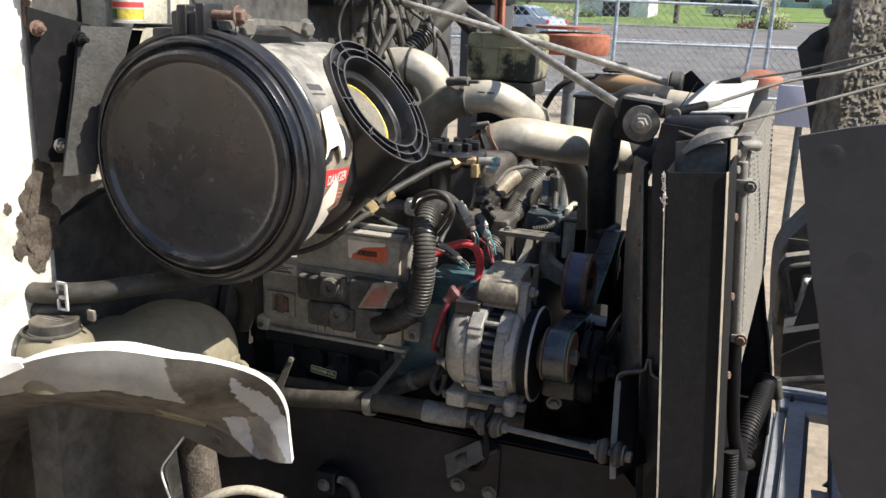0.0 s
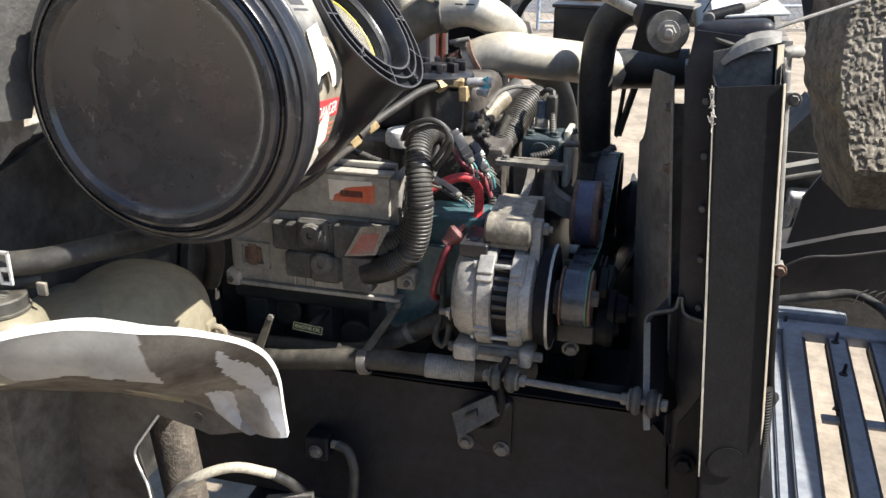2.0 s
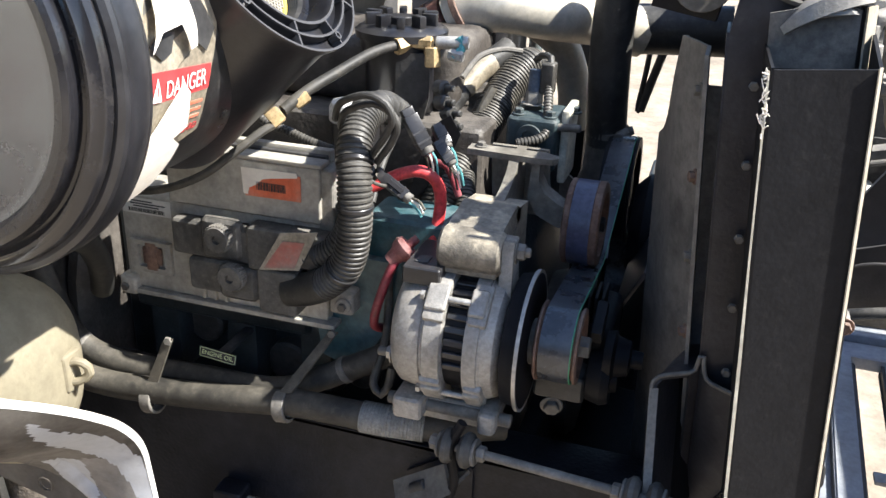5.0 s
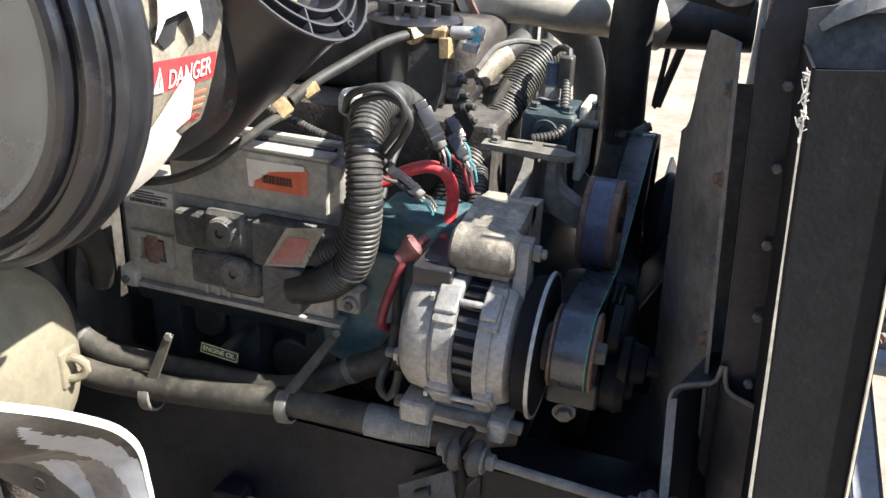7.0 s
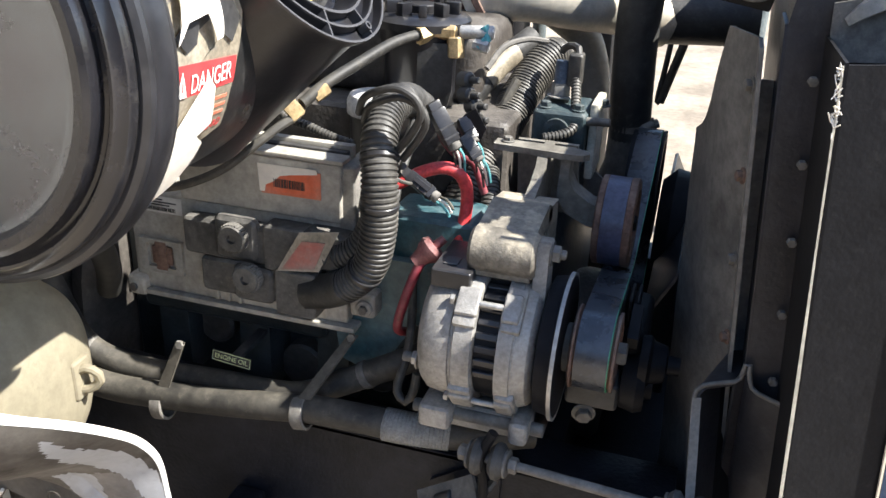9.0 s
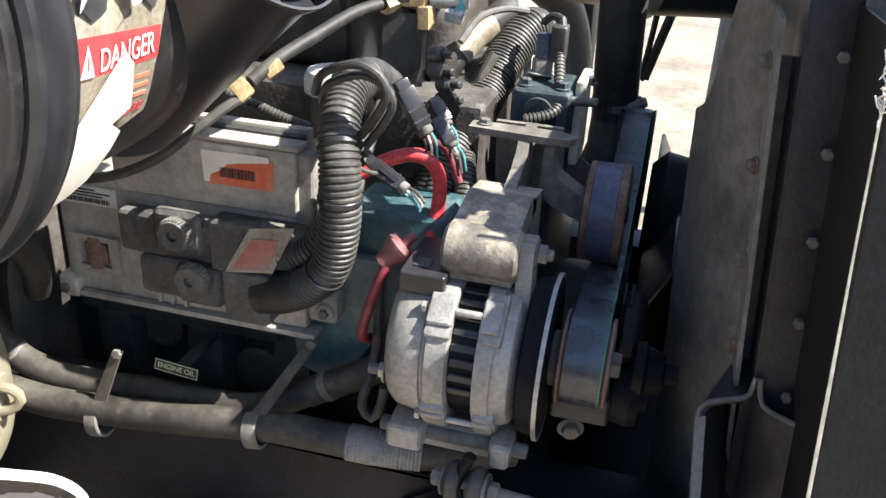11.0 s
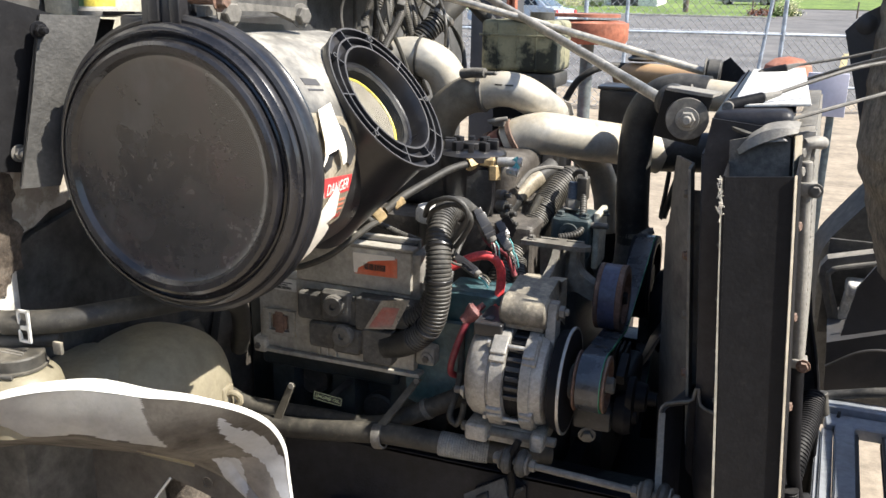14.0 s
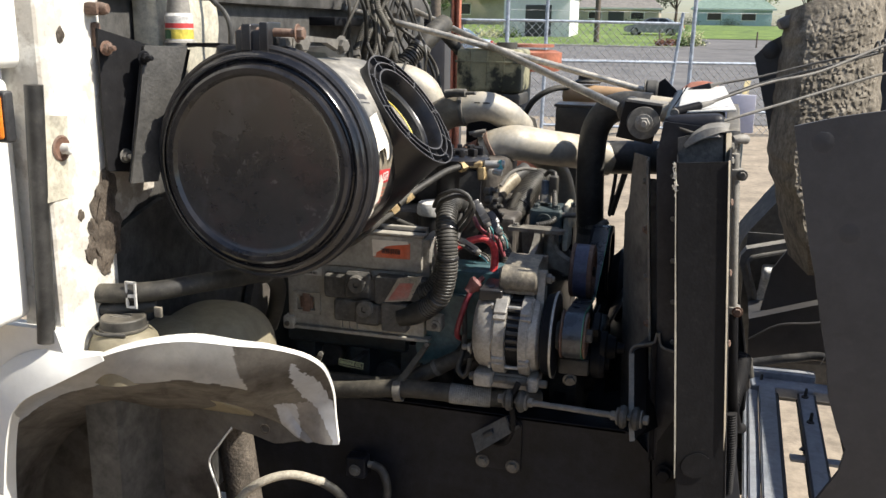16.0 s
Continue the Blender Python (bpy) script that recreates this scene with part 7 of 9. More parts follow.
part("cowl_return", plate([(1.08, 1.62), (1.23, 1.62), (1.222, 1.50), (1.215, 1.41), (1.19, 1.392), (1.16, 1.388), (1.13, 1.372), (1.105, 1.366), (1.08, 1.35)], [], (-1.054, 0, 0), (0, 1, 0), (0, 0, 1), 0.016), M["cowl_paint"], cowl)
part("top_ledge", box(-1.10, -1.03, 0.95, 2.9, 1.74, 1.85, 0.01), M["firewall"], cowl)
part("patch", plate([(0.925, 1.435), (0.972, 1.435), (0.985, 1.56), (0.935, 1.565)], [], (-1.028, 0, 0), (0, 1, 0), (0, 0, 1), 0.0015), M["cream"], cowl)
part("washer", lathe((-1.027, 0.964, 1.513), (1, 0, 0), [(0, 0), (0, 0.018), (0.002, 0.020), (0.004, 0.017), (0.003, 0.013), (0.003, 0)], 28), M["rust"], cowl)
part("stud", cyl((-1.026, 0.966, 1.512), (-1.010, 0.968, 1.512), 0.0085, seg=20), M["white_cap"], cowl)
part("hinge_bolt", add(box(-1.03, -1.005, 1.045, 1.075, 1.71, 1.73, 0.006), cyl((-1.03, 1.055, 1.72), (-0.995, 1.06, 1.72), 0.008), box(-1.03, -1.018, 1.058, 1.072, 1.66, 1.70, 0.005)), M["rust_dark"], cowl, "rusty hinge lump")
for yy, zz, rr in ((1.066, 1.437, 0.020), (1.052, 1.405, 0.026), (1.064, 1.362, 0.030), (1.036, 1.352, 0.022), (1.022, 1.378, 0.009), (1.048, 1.322, 0.020), (1.012, 1.335, 0.011), (0.998, 1.402, 0.006), (0.985, 1.68, 0.008)):
    b = bmesh.new()
    bmesh.ops.create_icosphere(b, subdivisions=3, radius=1)
    for v in b.verts:
        v.co *= 1 + 0.5 * noise.noise(v.co * 1.7 + Vector((yy * 40, 0, zz * 30))) + 0.3 * noise.noise(v.co * 5 + Vector((yy * 90, 3, zz * 70)))
    b.transform(Matrix.Translation((-1.027, yy, zz)) @ Matrix.Diagonal((rr * 0.18, rr, rr * 1.4, 1)))
    part("mud_lump", b, M["tan_dirt"], cowl)

cab = thing("cab_side", (-1.6, 0.93, 0.9), "white painted truck cab side with a door seam", "cab", kind="structure")
part("fender_skin", box(-2.2, -1.075, 0.80, 0.93, 1.25, 1.62, 0.02, 4), M["white_paint"], cab)
part("upper_skin", box(-2.2, -1.06, 0.80, 0.955, 1.632, 2.4, 0.02, 4), M["white_paint"], cab)
part("lower_skin", plate([(-2.2, 0.55), (-1.205, 0.55), (-1.195, 0.80), (-1.185, 0.92), (-1.162, 1.055), (-1.114, 1.118), (-1.012, 1.182), (-1.03, 1.235), (-2.2, 1.235)], [], (0, 0.948, 0), (1, 0, 0), (0, 0, 1), 0.03), M["white_paint"], cab)
lower = resample([(-1.135, 0.888, 0.95), (-1.115, 0.888, 1.06), (-1.085, 0.888, 1.118), (-1.012, 0.90, 1.160), (-0.955, 0.93, 1.190)], 20)
upper = resample([(-1.247, 0.916, 0.94), (-1.218, 0.916, 1.064), (-1.150, 0.916, 1.152), (-1.068, 0.916, 1.200), (-0.96, 0.935, 1.203)], 20)
part("fender_shoulder", thicken(grid([lower, [(a + b) / 2 + Vector((0, -0.006, 0.004)) for a, b in zip(lower, upper)], upper]), 0.004), M["white_paint"], cab)
part("rubber_seal", tube([(-1.032, 0.925, 1.61), (-1.041, 0.922, 1.40), (-1.044, 0.918, 1.26), (-1.046, 0.916, 1.215)], 0.0135, 14), M["rubber"], cab)
ml = part("marker_lamp", box(-1.045, -0.957, 0.782, 0.80, 1.545, 1.612, 0.006, 3), M["ink"], cab, "amber side marker lamp")
part("lens", box(-1.040, -0.962, 0.776, 0.784, 1.55, 1.607, 0.005, 3), M["lens_amber"], ml)
pil = thing("windscreen_pillar", (-1.05, 0.96, 1.6), "white painted pillar edge with a black seal", "pillar", kind="structure")
part("pillar", cyl((-1.055, 0.958, 1.60), (-1.06, 0.975, 2.2), 0.022, seg=20), M["white_paint"], pil)
part("seal", cyl((-1.035, 0.985, 1.62), (-1.04, 1.0, 2.2), 0.006, seg=10), M["rubber"], pil)

# brackets between cowl and air cleaner
cbk = thing("cleaner_bracket", (-1.0, 1.15, 1.44), "two dusty black steel brackets holding the air cleaner", "bracket")
part("cowl_plate", thicken(grid([[Vector((-1.020, 1.058, 1.690)), Vector((-0.990, 1.16, 1.662)), Vector((-0.975, 1.25, 1.655))], [Vector((-1.020, 1.056, 1.55)), Vector((-0.995, 1.13, 1.55)), Vector((-0.975, 1.2, 1.55))], [Vector((-1.018, 1.056, 1.465)), Vector((-1.0, 1.12, 1.455)), Vector((-0.98, 1.16, 1.45))]]), 0.006), M["black_steel"], cbk)
part("arm_plate", thicken(grid([[Vector((-0.972, 1.112, 1.664)), Vector((-0.935, 1.18, 1.662))], [Vector((-0.972, 1.085, 1.56)), Vector((-0.942, 1.14, 1.56))], [Vector((-0.972, 1.052, 1.448)), Vector((-0.955, 1.10, 1.445))]]), 0.005), M["dirty_black"], cbk)
part("arm_web", thicken(grid([[Vector((-0.971, 1.112, 1.663)), Vector((-0.99, 1.22, 1.66))], [Vector((-0.972, 1.055, 1.45)), Vector((-0.99, 1.18, 1.45))]]), 0.004), M["black_steel"], cbk)
part("strap", thicken(grid([[Vector((-0.99, 1.22, 1.662)), Vector((-0.86, 1.16, 1.665))], [Vector((-0.99, 1.34, 1.66)), Vector((-0.86, 1.34, 1.655))]]), 0.005), M["black_steel"], cbk)
for p, mm in (((-1.005, 1.062, 1.660), "rust"), ((-0.995, 1.078, 1.488), "dirty_steel"), ((-0.968, 1.105, 1.645), "black_steel")):
    part("bolt", hexbolt(p, (1, -0.35, 0), 0.008, 0.008, True, 0.014), M[mm], cbk)

fb2 = thing("filter_bowl", (-0.968, 1.22, 1.66), "small glass filter bowl with a coloured label", "filter")
part("base", lathe((-0.968, 1.215, 1.660), (0, 0, 1), [(0, 0), (0, 0.025), (0.008, 0.027), (0.012, 0.025), (0.012, 0)], 28), M["dull_alu"], fb2)
part("bowl", lathe((-0.968, 1.215, 1.672), (0, 0, 1), [(0, 0), (0, 0.0235), (0.040, 0.0235), (0.046, 0.019), (0.046, 0)], 28), M["white_cap"], fb2)
part("yellow_band", lathe((-0.968, 1.215, 1.674), (0, 0, 1), [(0, 0.0237), (0.016, 0.0237), (0.016, 0.0233), (0, 0.0233), (0, 0.0237)], 28), M["yellow"], fb2)
part("red_band", lathe((-0.968, 1.215, 1.692), (0, 0, 1), [(0, 0.0237), (0.008, 0.0237), (0.008, 0.0233), (0, 0.0233), (0, 0.0237)], 28), M["red_label"], fb2)
part("green_band", lathe((-0.968, 1.215, 1.674), (0, 0, 1), [(0, 0.0241), (0.015, 0.0241), (0.015, 0.0236), (0, 0.0236), (0, 0.0241)], 28, arc=(-150, -95)), M["green_label"], fb2)
part("top", lathe((-0.968, 1.215, 1.716), (0, 0, 1), [(0, 0), (0, 0.020), (0.02, 0.018), (0.05, 0.018), (0.05, 0)], 24), M["dull_alu"], fb2)
solo("cowl_box", box(-1.05, -1.0, 1.20, 1.29, 1.66, 1.80, 0.006), M["cream"], "cream painted box on the cowl", "box")
solo("speaker_cover", lathe((-1.052, 1.36, 1.70), (1, 0, 0), [(0, 0), (0, 0.11), (0.01, 0.115), (0.02, 0.10), (0.02, 0)], 40), M["cream"], "cream round pressed panel on the firewall", "panel")
solo("cowl_cable", tube([(-1.04, 1.38, 1.79), (-1.01, 1.40, 1.745), (-0.983, 1.40, 1.72), (-0.973, 1.40, 1.69), (-0.975, 1.40, 1.65)], 0.005, 10), M["rubber"], "thin black cable bending down the cowl", "cable")

hh = thing("cab_heater_hose", (-0.9, 1.1, 1.2), "dusty black heater hose with a white plastic clip", "hose")
part("hose", tube([(-1.05, 1.028, 1.262), (-1.0, 1.035, 1.265), (-0.94, 1.06, 1.268), (-0.89, 1.11, 1.272), (-0.86, 1.20, 1.262), (-0.862, 1.30, 1.240), (-0.885, 1.39, 1.19), (-0.925, 1.46, 1.12), (-0.96, 1.50, 1.06)], 0.0165, 20), M["hose"], hh)
part("clip", add(box(-0.978, -0.958, 1.026, 1.030, 1.244, 1.248, 0.001), box(-0.978, -0.958, 1.026, 1.030, 1.286, 1.290, 0.001), box(-0.978, -0.974, 1.026, 1.030, 1.244, 1.29, 0.001), box(-0.962, -0.958, 1.026, 1.030, 1.244, 1.29, 0.001), box(-0.974, -0.962, 1.026, 1.030, 1.262, 1.268, 0.001)), M["white_cap"], hh, "white plastic hose clip")
part("tan_clip", box(-0.936, -0.922, 1.040, 1.046, 1.228, 1.246, 0.002), M["oily_shaded_alu"], hh)
part("clamp", disc_ring((-0.862, 1.285, 1.2445), (0, 1, -0.28), 0.0163, 0.0182, 0.012), M["dirty_steel"], hh)
part("stub", tube([(-1.05, 1.03, 1.235), (-1.0, 1.04, 1.235), (-0.95, 1.07, 1.24)], 0.012, 12), M["rubber"], hh)

# ---- wheel arch liner ----
liner = thing("wheel_arch_liner", (-0.95, 1.1, 0.75), "white fibreglass wheel arch liner stained with brown dirt", "fender liner")
lip = [(-1.20, 0.945, 0.60), (-1.195, 0.945, 0.80), (-1.182, 0.945, 0.97), (-1.154, 0.945, 1.067), (-1.092, 0.945, 1.120), (-1.034, 0.945, 1.156), (-0.979, 0.945, 1.185), (-0.95, 0.955, 1.196), (-0.905, 0.972, 1.207), (-0.86, 0.995, 1.210), (-0.821, 1.012, 1.206), (-0.78, 1.03, 1.199), (-0.74, 1.06, 1.189), (-0.700, 1.10, 1.166), (-0.684, 1.14, 1.134), (-0.686, 1.18, 1.094), (-0.689, 1.208, 1.050), (-0.689, 1.216, 1.00), (-0.684, 1.216, 0.952)]
crease = [(-1.30, 1.08, 0.60), (-1.275, 1.03, 0.85), (-1.24, 0.995, 0.96), (-1.198, 0.985, 1.011), (-1.121, 0.985, 1.073), (-1.046, 0.98, 1.109), (-0.976, 0.975, 1.131), (-0.924, 0.99, 1.133), (-0.876, 1.01, 1.135), (-0.822, 1.03, 1.127), (-0.794, 1.06, 1.112), (-0.781, 1.11, 1.081), (-0.776, 1.18, 1.038), (-0.765, 1.208, 0.991), (-0.734, 1.214, 0.951)]
walltop = [(-1.36, 1.215, 0.60), (-1.345, 1.215, 0.76), (-1.30, 1.215, 0.85), (-1.25, 1.213, 0.905), (-1.18, 1.212, 0.945), (-1.09, 1.211, 0.968), (-0.98, 1.21, 0.985), (-0.91, 1.21, 0.992), (-0.86, 1.208, 0.995), (-0.83, 1.208, 0.99), (-0.80, 1.209, 0.982), (-0.785, 1.21, 0.972), (-0.775, 1.212, 0.962), (-0.765, 1.213, 0.955), (-0.755, 1.2145, 0.951)]
N = 320
A, B, C = resample(lip, N), resample(crease, N), resample(walltop, N)
rows = [[a.lerp(b, f / 28) + Vector((0, -0.006 * math.sin(f / 28 * math.pi), 0)) for a, b in zip(A, B)] for f in range(29)]
rows += [[b.lerp(c, f / 20) + Vector((0, -0.006 * math.sin(f / 20 * math.pi), 0.004 * noise.noise(Vector((b.x * 9, f * 0.1, 3))) * math.sin(f / 20 * math.pi))) for b, c in zip(B, C)] for f in range(1, 21)]
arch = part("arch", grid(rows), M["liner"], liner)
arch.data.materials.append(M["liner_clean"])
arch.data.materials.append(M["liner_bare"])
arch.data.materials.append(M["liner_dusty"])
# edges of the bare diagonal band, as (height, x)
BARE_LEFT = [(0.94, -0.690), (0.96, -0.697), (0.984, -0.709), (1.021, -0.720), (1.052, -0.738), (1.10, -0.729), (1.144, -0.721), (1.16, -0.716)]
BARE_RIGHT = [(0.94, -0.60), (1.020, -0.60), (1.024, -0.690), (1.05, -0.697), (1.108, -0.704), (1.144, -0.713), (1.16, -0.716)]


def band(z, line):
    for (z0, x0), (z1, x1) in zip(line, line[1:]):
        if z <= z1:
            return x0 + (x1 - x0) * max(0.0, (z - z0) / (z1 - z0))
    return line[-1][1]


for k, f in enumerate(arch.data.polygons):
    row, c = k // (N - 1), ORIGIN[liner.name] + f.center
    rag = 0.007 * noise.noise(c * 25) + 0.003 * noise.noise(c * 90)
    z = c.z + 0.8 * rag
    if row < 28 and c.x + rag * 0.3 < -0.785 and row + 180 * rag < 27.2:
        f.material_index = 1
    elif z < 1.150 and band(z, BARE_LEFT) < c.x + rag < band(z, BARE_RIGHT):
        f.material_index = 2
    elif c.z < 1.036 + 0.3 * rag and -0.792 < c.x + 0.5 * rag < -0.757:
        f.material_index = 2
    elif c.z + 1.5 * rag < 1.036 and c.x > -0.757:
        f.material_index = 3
top = [[a + Vector((0, -0.0005, 0.0)) for a in A], [a + Vector((0, 0.004, 0.0045)) for a in A], [a + Vector((0.0, 0.006 + 0.020 * min(1.0, max(0.0, (-0.72 - a.x) / 0.12)), 0.0050)) for a in A]]
part("lip", thicken(grid(top), 0.0025), M["white_paint"], liner, "clean white rolled lip")
out = [(p.x, p.z) for p in C] + [(-0.775, 0.946), (-0.7950, 0.940), (-0.8124, 0.9365), (-0.845, 0.945), (-0.8976, 0.956), (-0.925, 0.920), (-0.9494, 0.8813), (-0.940, 0.84), (-0.9314, 0.80), (-0.92, 0.60)]
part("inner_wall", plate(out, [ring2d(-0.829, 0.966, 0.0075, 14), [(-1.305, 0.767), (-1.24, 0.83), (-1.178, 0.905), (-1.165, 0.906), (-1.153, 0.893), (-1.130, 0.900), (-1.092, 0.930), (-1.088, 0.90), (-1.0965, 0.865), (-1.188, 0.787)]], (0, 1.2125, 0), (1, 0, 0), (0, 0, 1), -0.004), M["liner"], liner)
part("bare_edge", tube([(-0.899, 1.2085, 0.958), (-0.926, 1.2085, 0.921), (-0.9505, 1.2085, 0.8813), (-0.941, 1.2085, 0.84), (-0.932, 1.2085, 0.80), (-0.92, 1.2085, 0.60)], 0.002, 8), M["white_paint"], liner, "bright cut edge")
part("fixing_hole", lathe((-0.829, 1.2105, 0.966), (0, -1, 0), [(0, 0.0076), (0.002, 0.010), (0.003, 0.0095), (0.003, 0.0076), (0, 0.0076)], 16), M["tan_dirt"], liner)
# closing sheet low behind the liner
part("fold", thicken(grid([[Vector((-1.30, 1.24, 0.78)), Vector((-1.08, 1.24, 0.95))], [Vector((-1.30, 1.30, 0.60)), Vector((-1.05, 1.34, 0.72))]]), 0.004), M["firewall"], liner, "dark inner sheet")

# ---- coolant reservoir ----
res = thing("washer_reservoir", (-0.92, 1.15, 0.98), "yellowed translucent plastic reservoir with a black screw cap", "reservoir")


def on_arch(bm):
    """The underside follows the wheel arch below it."""
    for v in bm.verts:
        y = v.co.y
        low = 1.135 - (y - 0.98) * 0.45 if y < 1.06 else 1.100 - (y - 1.06) * 0.75
        v.co.z = max(v.co.z, low)
    return bm


pillow = bmesh.new()
bmesh.ops.create_uvsphere(pillow, u_segments=64, v_segments=40, radius=1)
for v in pillow.verts:
    n = v.co.normalized()
    k = (abs(n.x) ** 2.9 + abs(n.y) ** 2.7 + abs(n.z) ** 2.6) ** (-1 / 2.75)
    v.co = Vector((-0.948 + 0.105 * n.x * k, 1.238 + 0.128 * n.y * k, 1.062 + 0.124 * n.z * k))
    v.co.x -= 0.03 * max(0.0, (1.17 - v.co.y) / 0.06) * max(0.0, n.x)
part("tank", on_arch(pillow), M["tank"], res)
part("shoulder", on_arch(box(-1.05, -0.918, 1.005, 1.22, 0.96, 1.176, 0.045, 6)), M["tank"], res)
part("neck", lathe((-0.982, 1.022, 1.130), (0, 0, 1), [(0, 0), (0, 0.056), (0.050, 0.057), (0.066, 0.053), (0.076, 0.045), (0.080, 0.036), (0.085, 0.035), (0.085, 0)], 40), M["tank"], res)
cp2 = part("cap", lathe((-0.982, 1.022, 1.2115), (0, 0, 1), [(0, 0), (0, 0.0395), (0.003, 0.0395), (0.004, 0.037), (0.018, 0.036), (0.020, 0.034), (0.020, 0)], 48), M["loom_dusty"], res, "dusty black screw cap")
part("tether", tube([(-1.024, 1.02, 1.216), (-1.018, 0.990, 1.214), (-0.990, 0.979, 1.212), (-0.955, 0.988, 1.212)], 0.003, 8), M["rubber"], cp2)
for k in range(4):
    part("print_bar", box(-1.0 + 0.004 * k, -0.962 - 0.004 * k, 1.012 + 0.007 * k, 1.015 + 0.007 * k, 1.2312, 1.2322, 0), M["dirty_steel"], cp2)
part("lug", add(tube([(-0.852, 1.29, 1.072), (-0.838, 1.295, 1.080), (-0.826, 1.30, 1.072), (-0.826, 1.30, 1.060), (-0.838, 1.295, 1.052), (-0.852, 1.29, 1.052)], 0.0055, 10), box(-0.856, -0.842, 1.28, 1.31, 1.04, 1.09, 0.005, 3)), M["tank"], res)

# ---- tilted hood ----
hood = thing("tilted_hood", (0.3, 1.84, 0.6), "truck hood tilted forward seen from its dark dusty inner side", "hood")
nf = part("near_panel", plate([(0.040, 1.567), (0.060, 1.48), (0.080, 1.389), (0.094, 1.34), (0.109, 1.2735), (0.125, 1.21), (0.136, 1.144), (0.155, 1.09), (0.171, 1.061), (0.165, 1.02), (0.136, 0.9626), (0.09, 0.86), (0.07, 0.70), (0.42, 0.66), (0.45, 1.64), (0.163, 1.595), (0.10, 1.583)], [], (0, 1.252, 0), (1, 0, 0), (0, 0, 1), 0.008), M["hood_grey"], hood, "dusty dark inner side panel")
for x0, z0 in ((0.083, 1.545), (0.135, 1.41)):
    part("rivet", lathe((x0, 1.2445, z0), (0, -1, 0), [(0, 0), (0, 0.016), (0.001, 0.0155), (0.0018, 0.010), (0.002, 0)], 24), M["hood_grey"], nf)
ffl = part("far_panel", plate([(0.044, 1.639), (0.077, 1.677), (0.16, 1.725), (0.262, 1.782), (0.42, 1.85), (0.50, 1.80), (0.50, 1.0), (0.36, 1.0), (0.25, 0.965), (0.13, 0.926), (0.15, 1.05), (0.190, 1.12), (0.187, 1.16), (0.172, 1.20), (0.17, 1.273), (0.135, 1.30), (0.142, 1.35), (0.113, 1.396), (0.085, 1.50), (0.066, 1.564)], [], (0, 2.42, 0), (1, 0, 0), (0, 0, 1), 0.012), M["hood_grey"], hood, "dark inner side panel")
part("rivet", lathe((0.085, 2.407, 1.655), (0, -1, 0), [(0, 0), (0, 0.022), (0.002, 0.022), (0.008, 0.013), (0.009, 0)], 20), M["hood_grey"], ffl)
# caked mud: a knobbly crust on the far panel
nx, nz = 90, 200
crust = []
for j in range(nz + 1):
    row = []
    for i in range(nx + 1):
        u, w = i / nx, j / nz
        zz = 1.10 + 0.69 * w
        x0 = 0.185 - 0.085 * min(1.0, w / 0.42) + 0.01 * max(0.0, (w - 0.42) / 0.58)
        x1 = 0.36 - 0.02 * w
        x = x0 + (x1 - x0) * u + 0.008 * noise.noise(Vector((w * 16, 0, 5)))
        zz += (u - 0.3) * 0.10 * w * w
        lump = abs(noise.noise(Vector((x * 80, zz * 80, 0.3)))) * 0.010 + abs(noise.noise(Vector((x * 150, zz * 150, 4.3)))) * 0.006
        edge = min(1, u * 8, (1 - u) * 8, w * 7, (1 - w) * 9)
        bulge = 0.15 * math.sqrt(max(0.0, 1 - ((u - 0.14) / (0.14 if u < 0.14 else 0.88)) ** 2))
        row.append(Vector((x, 2.405 - 0.22 * (1 - w) * min(1.0, u * 6) - (lump + 0.012) * edge - bulge * min(1.0, w * 6), zz)))
    crust.append(row)
part("mud_crust", grid(crust), M["mud"], hood, "knobbly caked mud")
part("top_edge", obox(Matrix.Translation((0.20, 2.36, 1.775)) @ Matrix.Rotation(radians(-27), 4, "Y"), 0.24, 0.10, 0.03, 0.012, 3), M["fibre"], hood, "pale fibreglass edge")
part("outer_skin", thicken(grid([[Vector((0.24, 2.44, 1.80)), Vector((0.55, 2.44, 1.89))], [Vector((0.24, 2.60, 1.78)), Vector((0.55, 2.60, 1.87))]]), 0.006), M["white_paint"], hood)
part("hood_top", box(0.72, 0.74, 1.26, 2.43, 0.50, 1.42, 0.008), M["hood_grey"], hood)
part("far_fender", plate([(0.190, 1.215), (0.145, 1.152), (0.076, 1.043), (0.071, 0.937), (0.084, 0.808), (0.143, 0.443), (0.70, 0.443), (0.70, 1.40), (0.426, 1.34)], [], (0, 2.95, 0), (1, 0, 0), (0, 0, 1), 0.01), M["fibre_dark"], hood, "grey dusty fender inside")
part("fender_slope", thicken(grid([resample([(0.190, 2.95, 1.215), (0.145, 2.95, 1.152), (0.076, 2.95, 1.043), (0.071, 2.95, 0.937), (0.084, 2.95, 0.808)], 20), resample([(0.215, 2.82, 1.200), (0.165, 2.82, 1.138), (0.096, 2.82, 1.035), (0.090, 2.82, 0.937), (0.10, 2.82, 0.808)], 20)]), 0.006), M["fibre_dark"], hood)
hb = part("headlamp_bucket", frame_loop([(0.080, 0.985), (0.082, 1.012), (0.097, 1.036), (0.232, 1.072), (0.37, 1.105), (0.421, 0.795), (0.139, 0.791), (0.116, 0.876)], [(0.104, 0.985), (0.108, 1.000), (0.120, 1.012), (0.236, 1.043), (0.347, 1.071), (0.387, 0.825), (0.156, 0.811), (0.134, 0.896)], 2.70, 0.05), M["fibre"], hood, "grey fibreglass headlamp bucket")
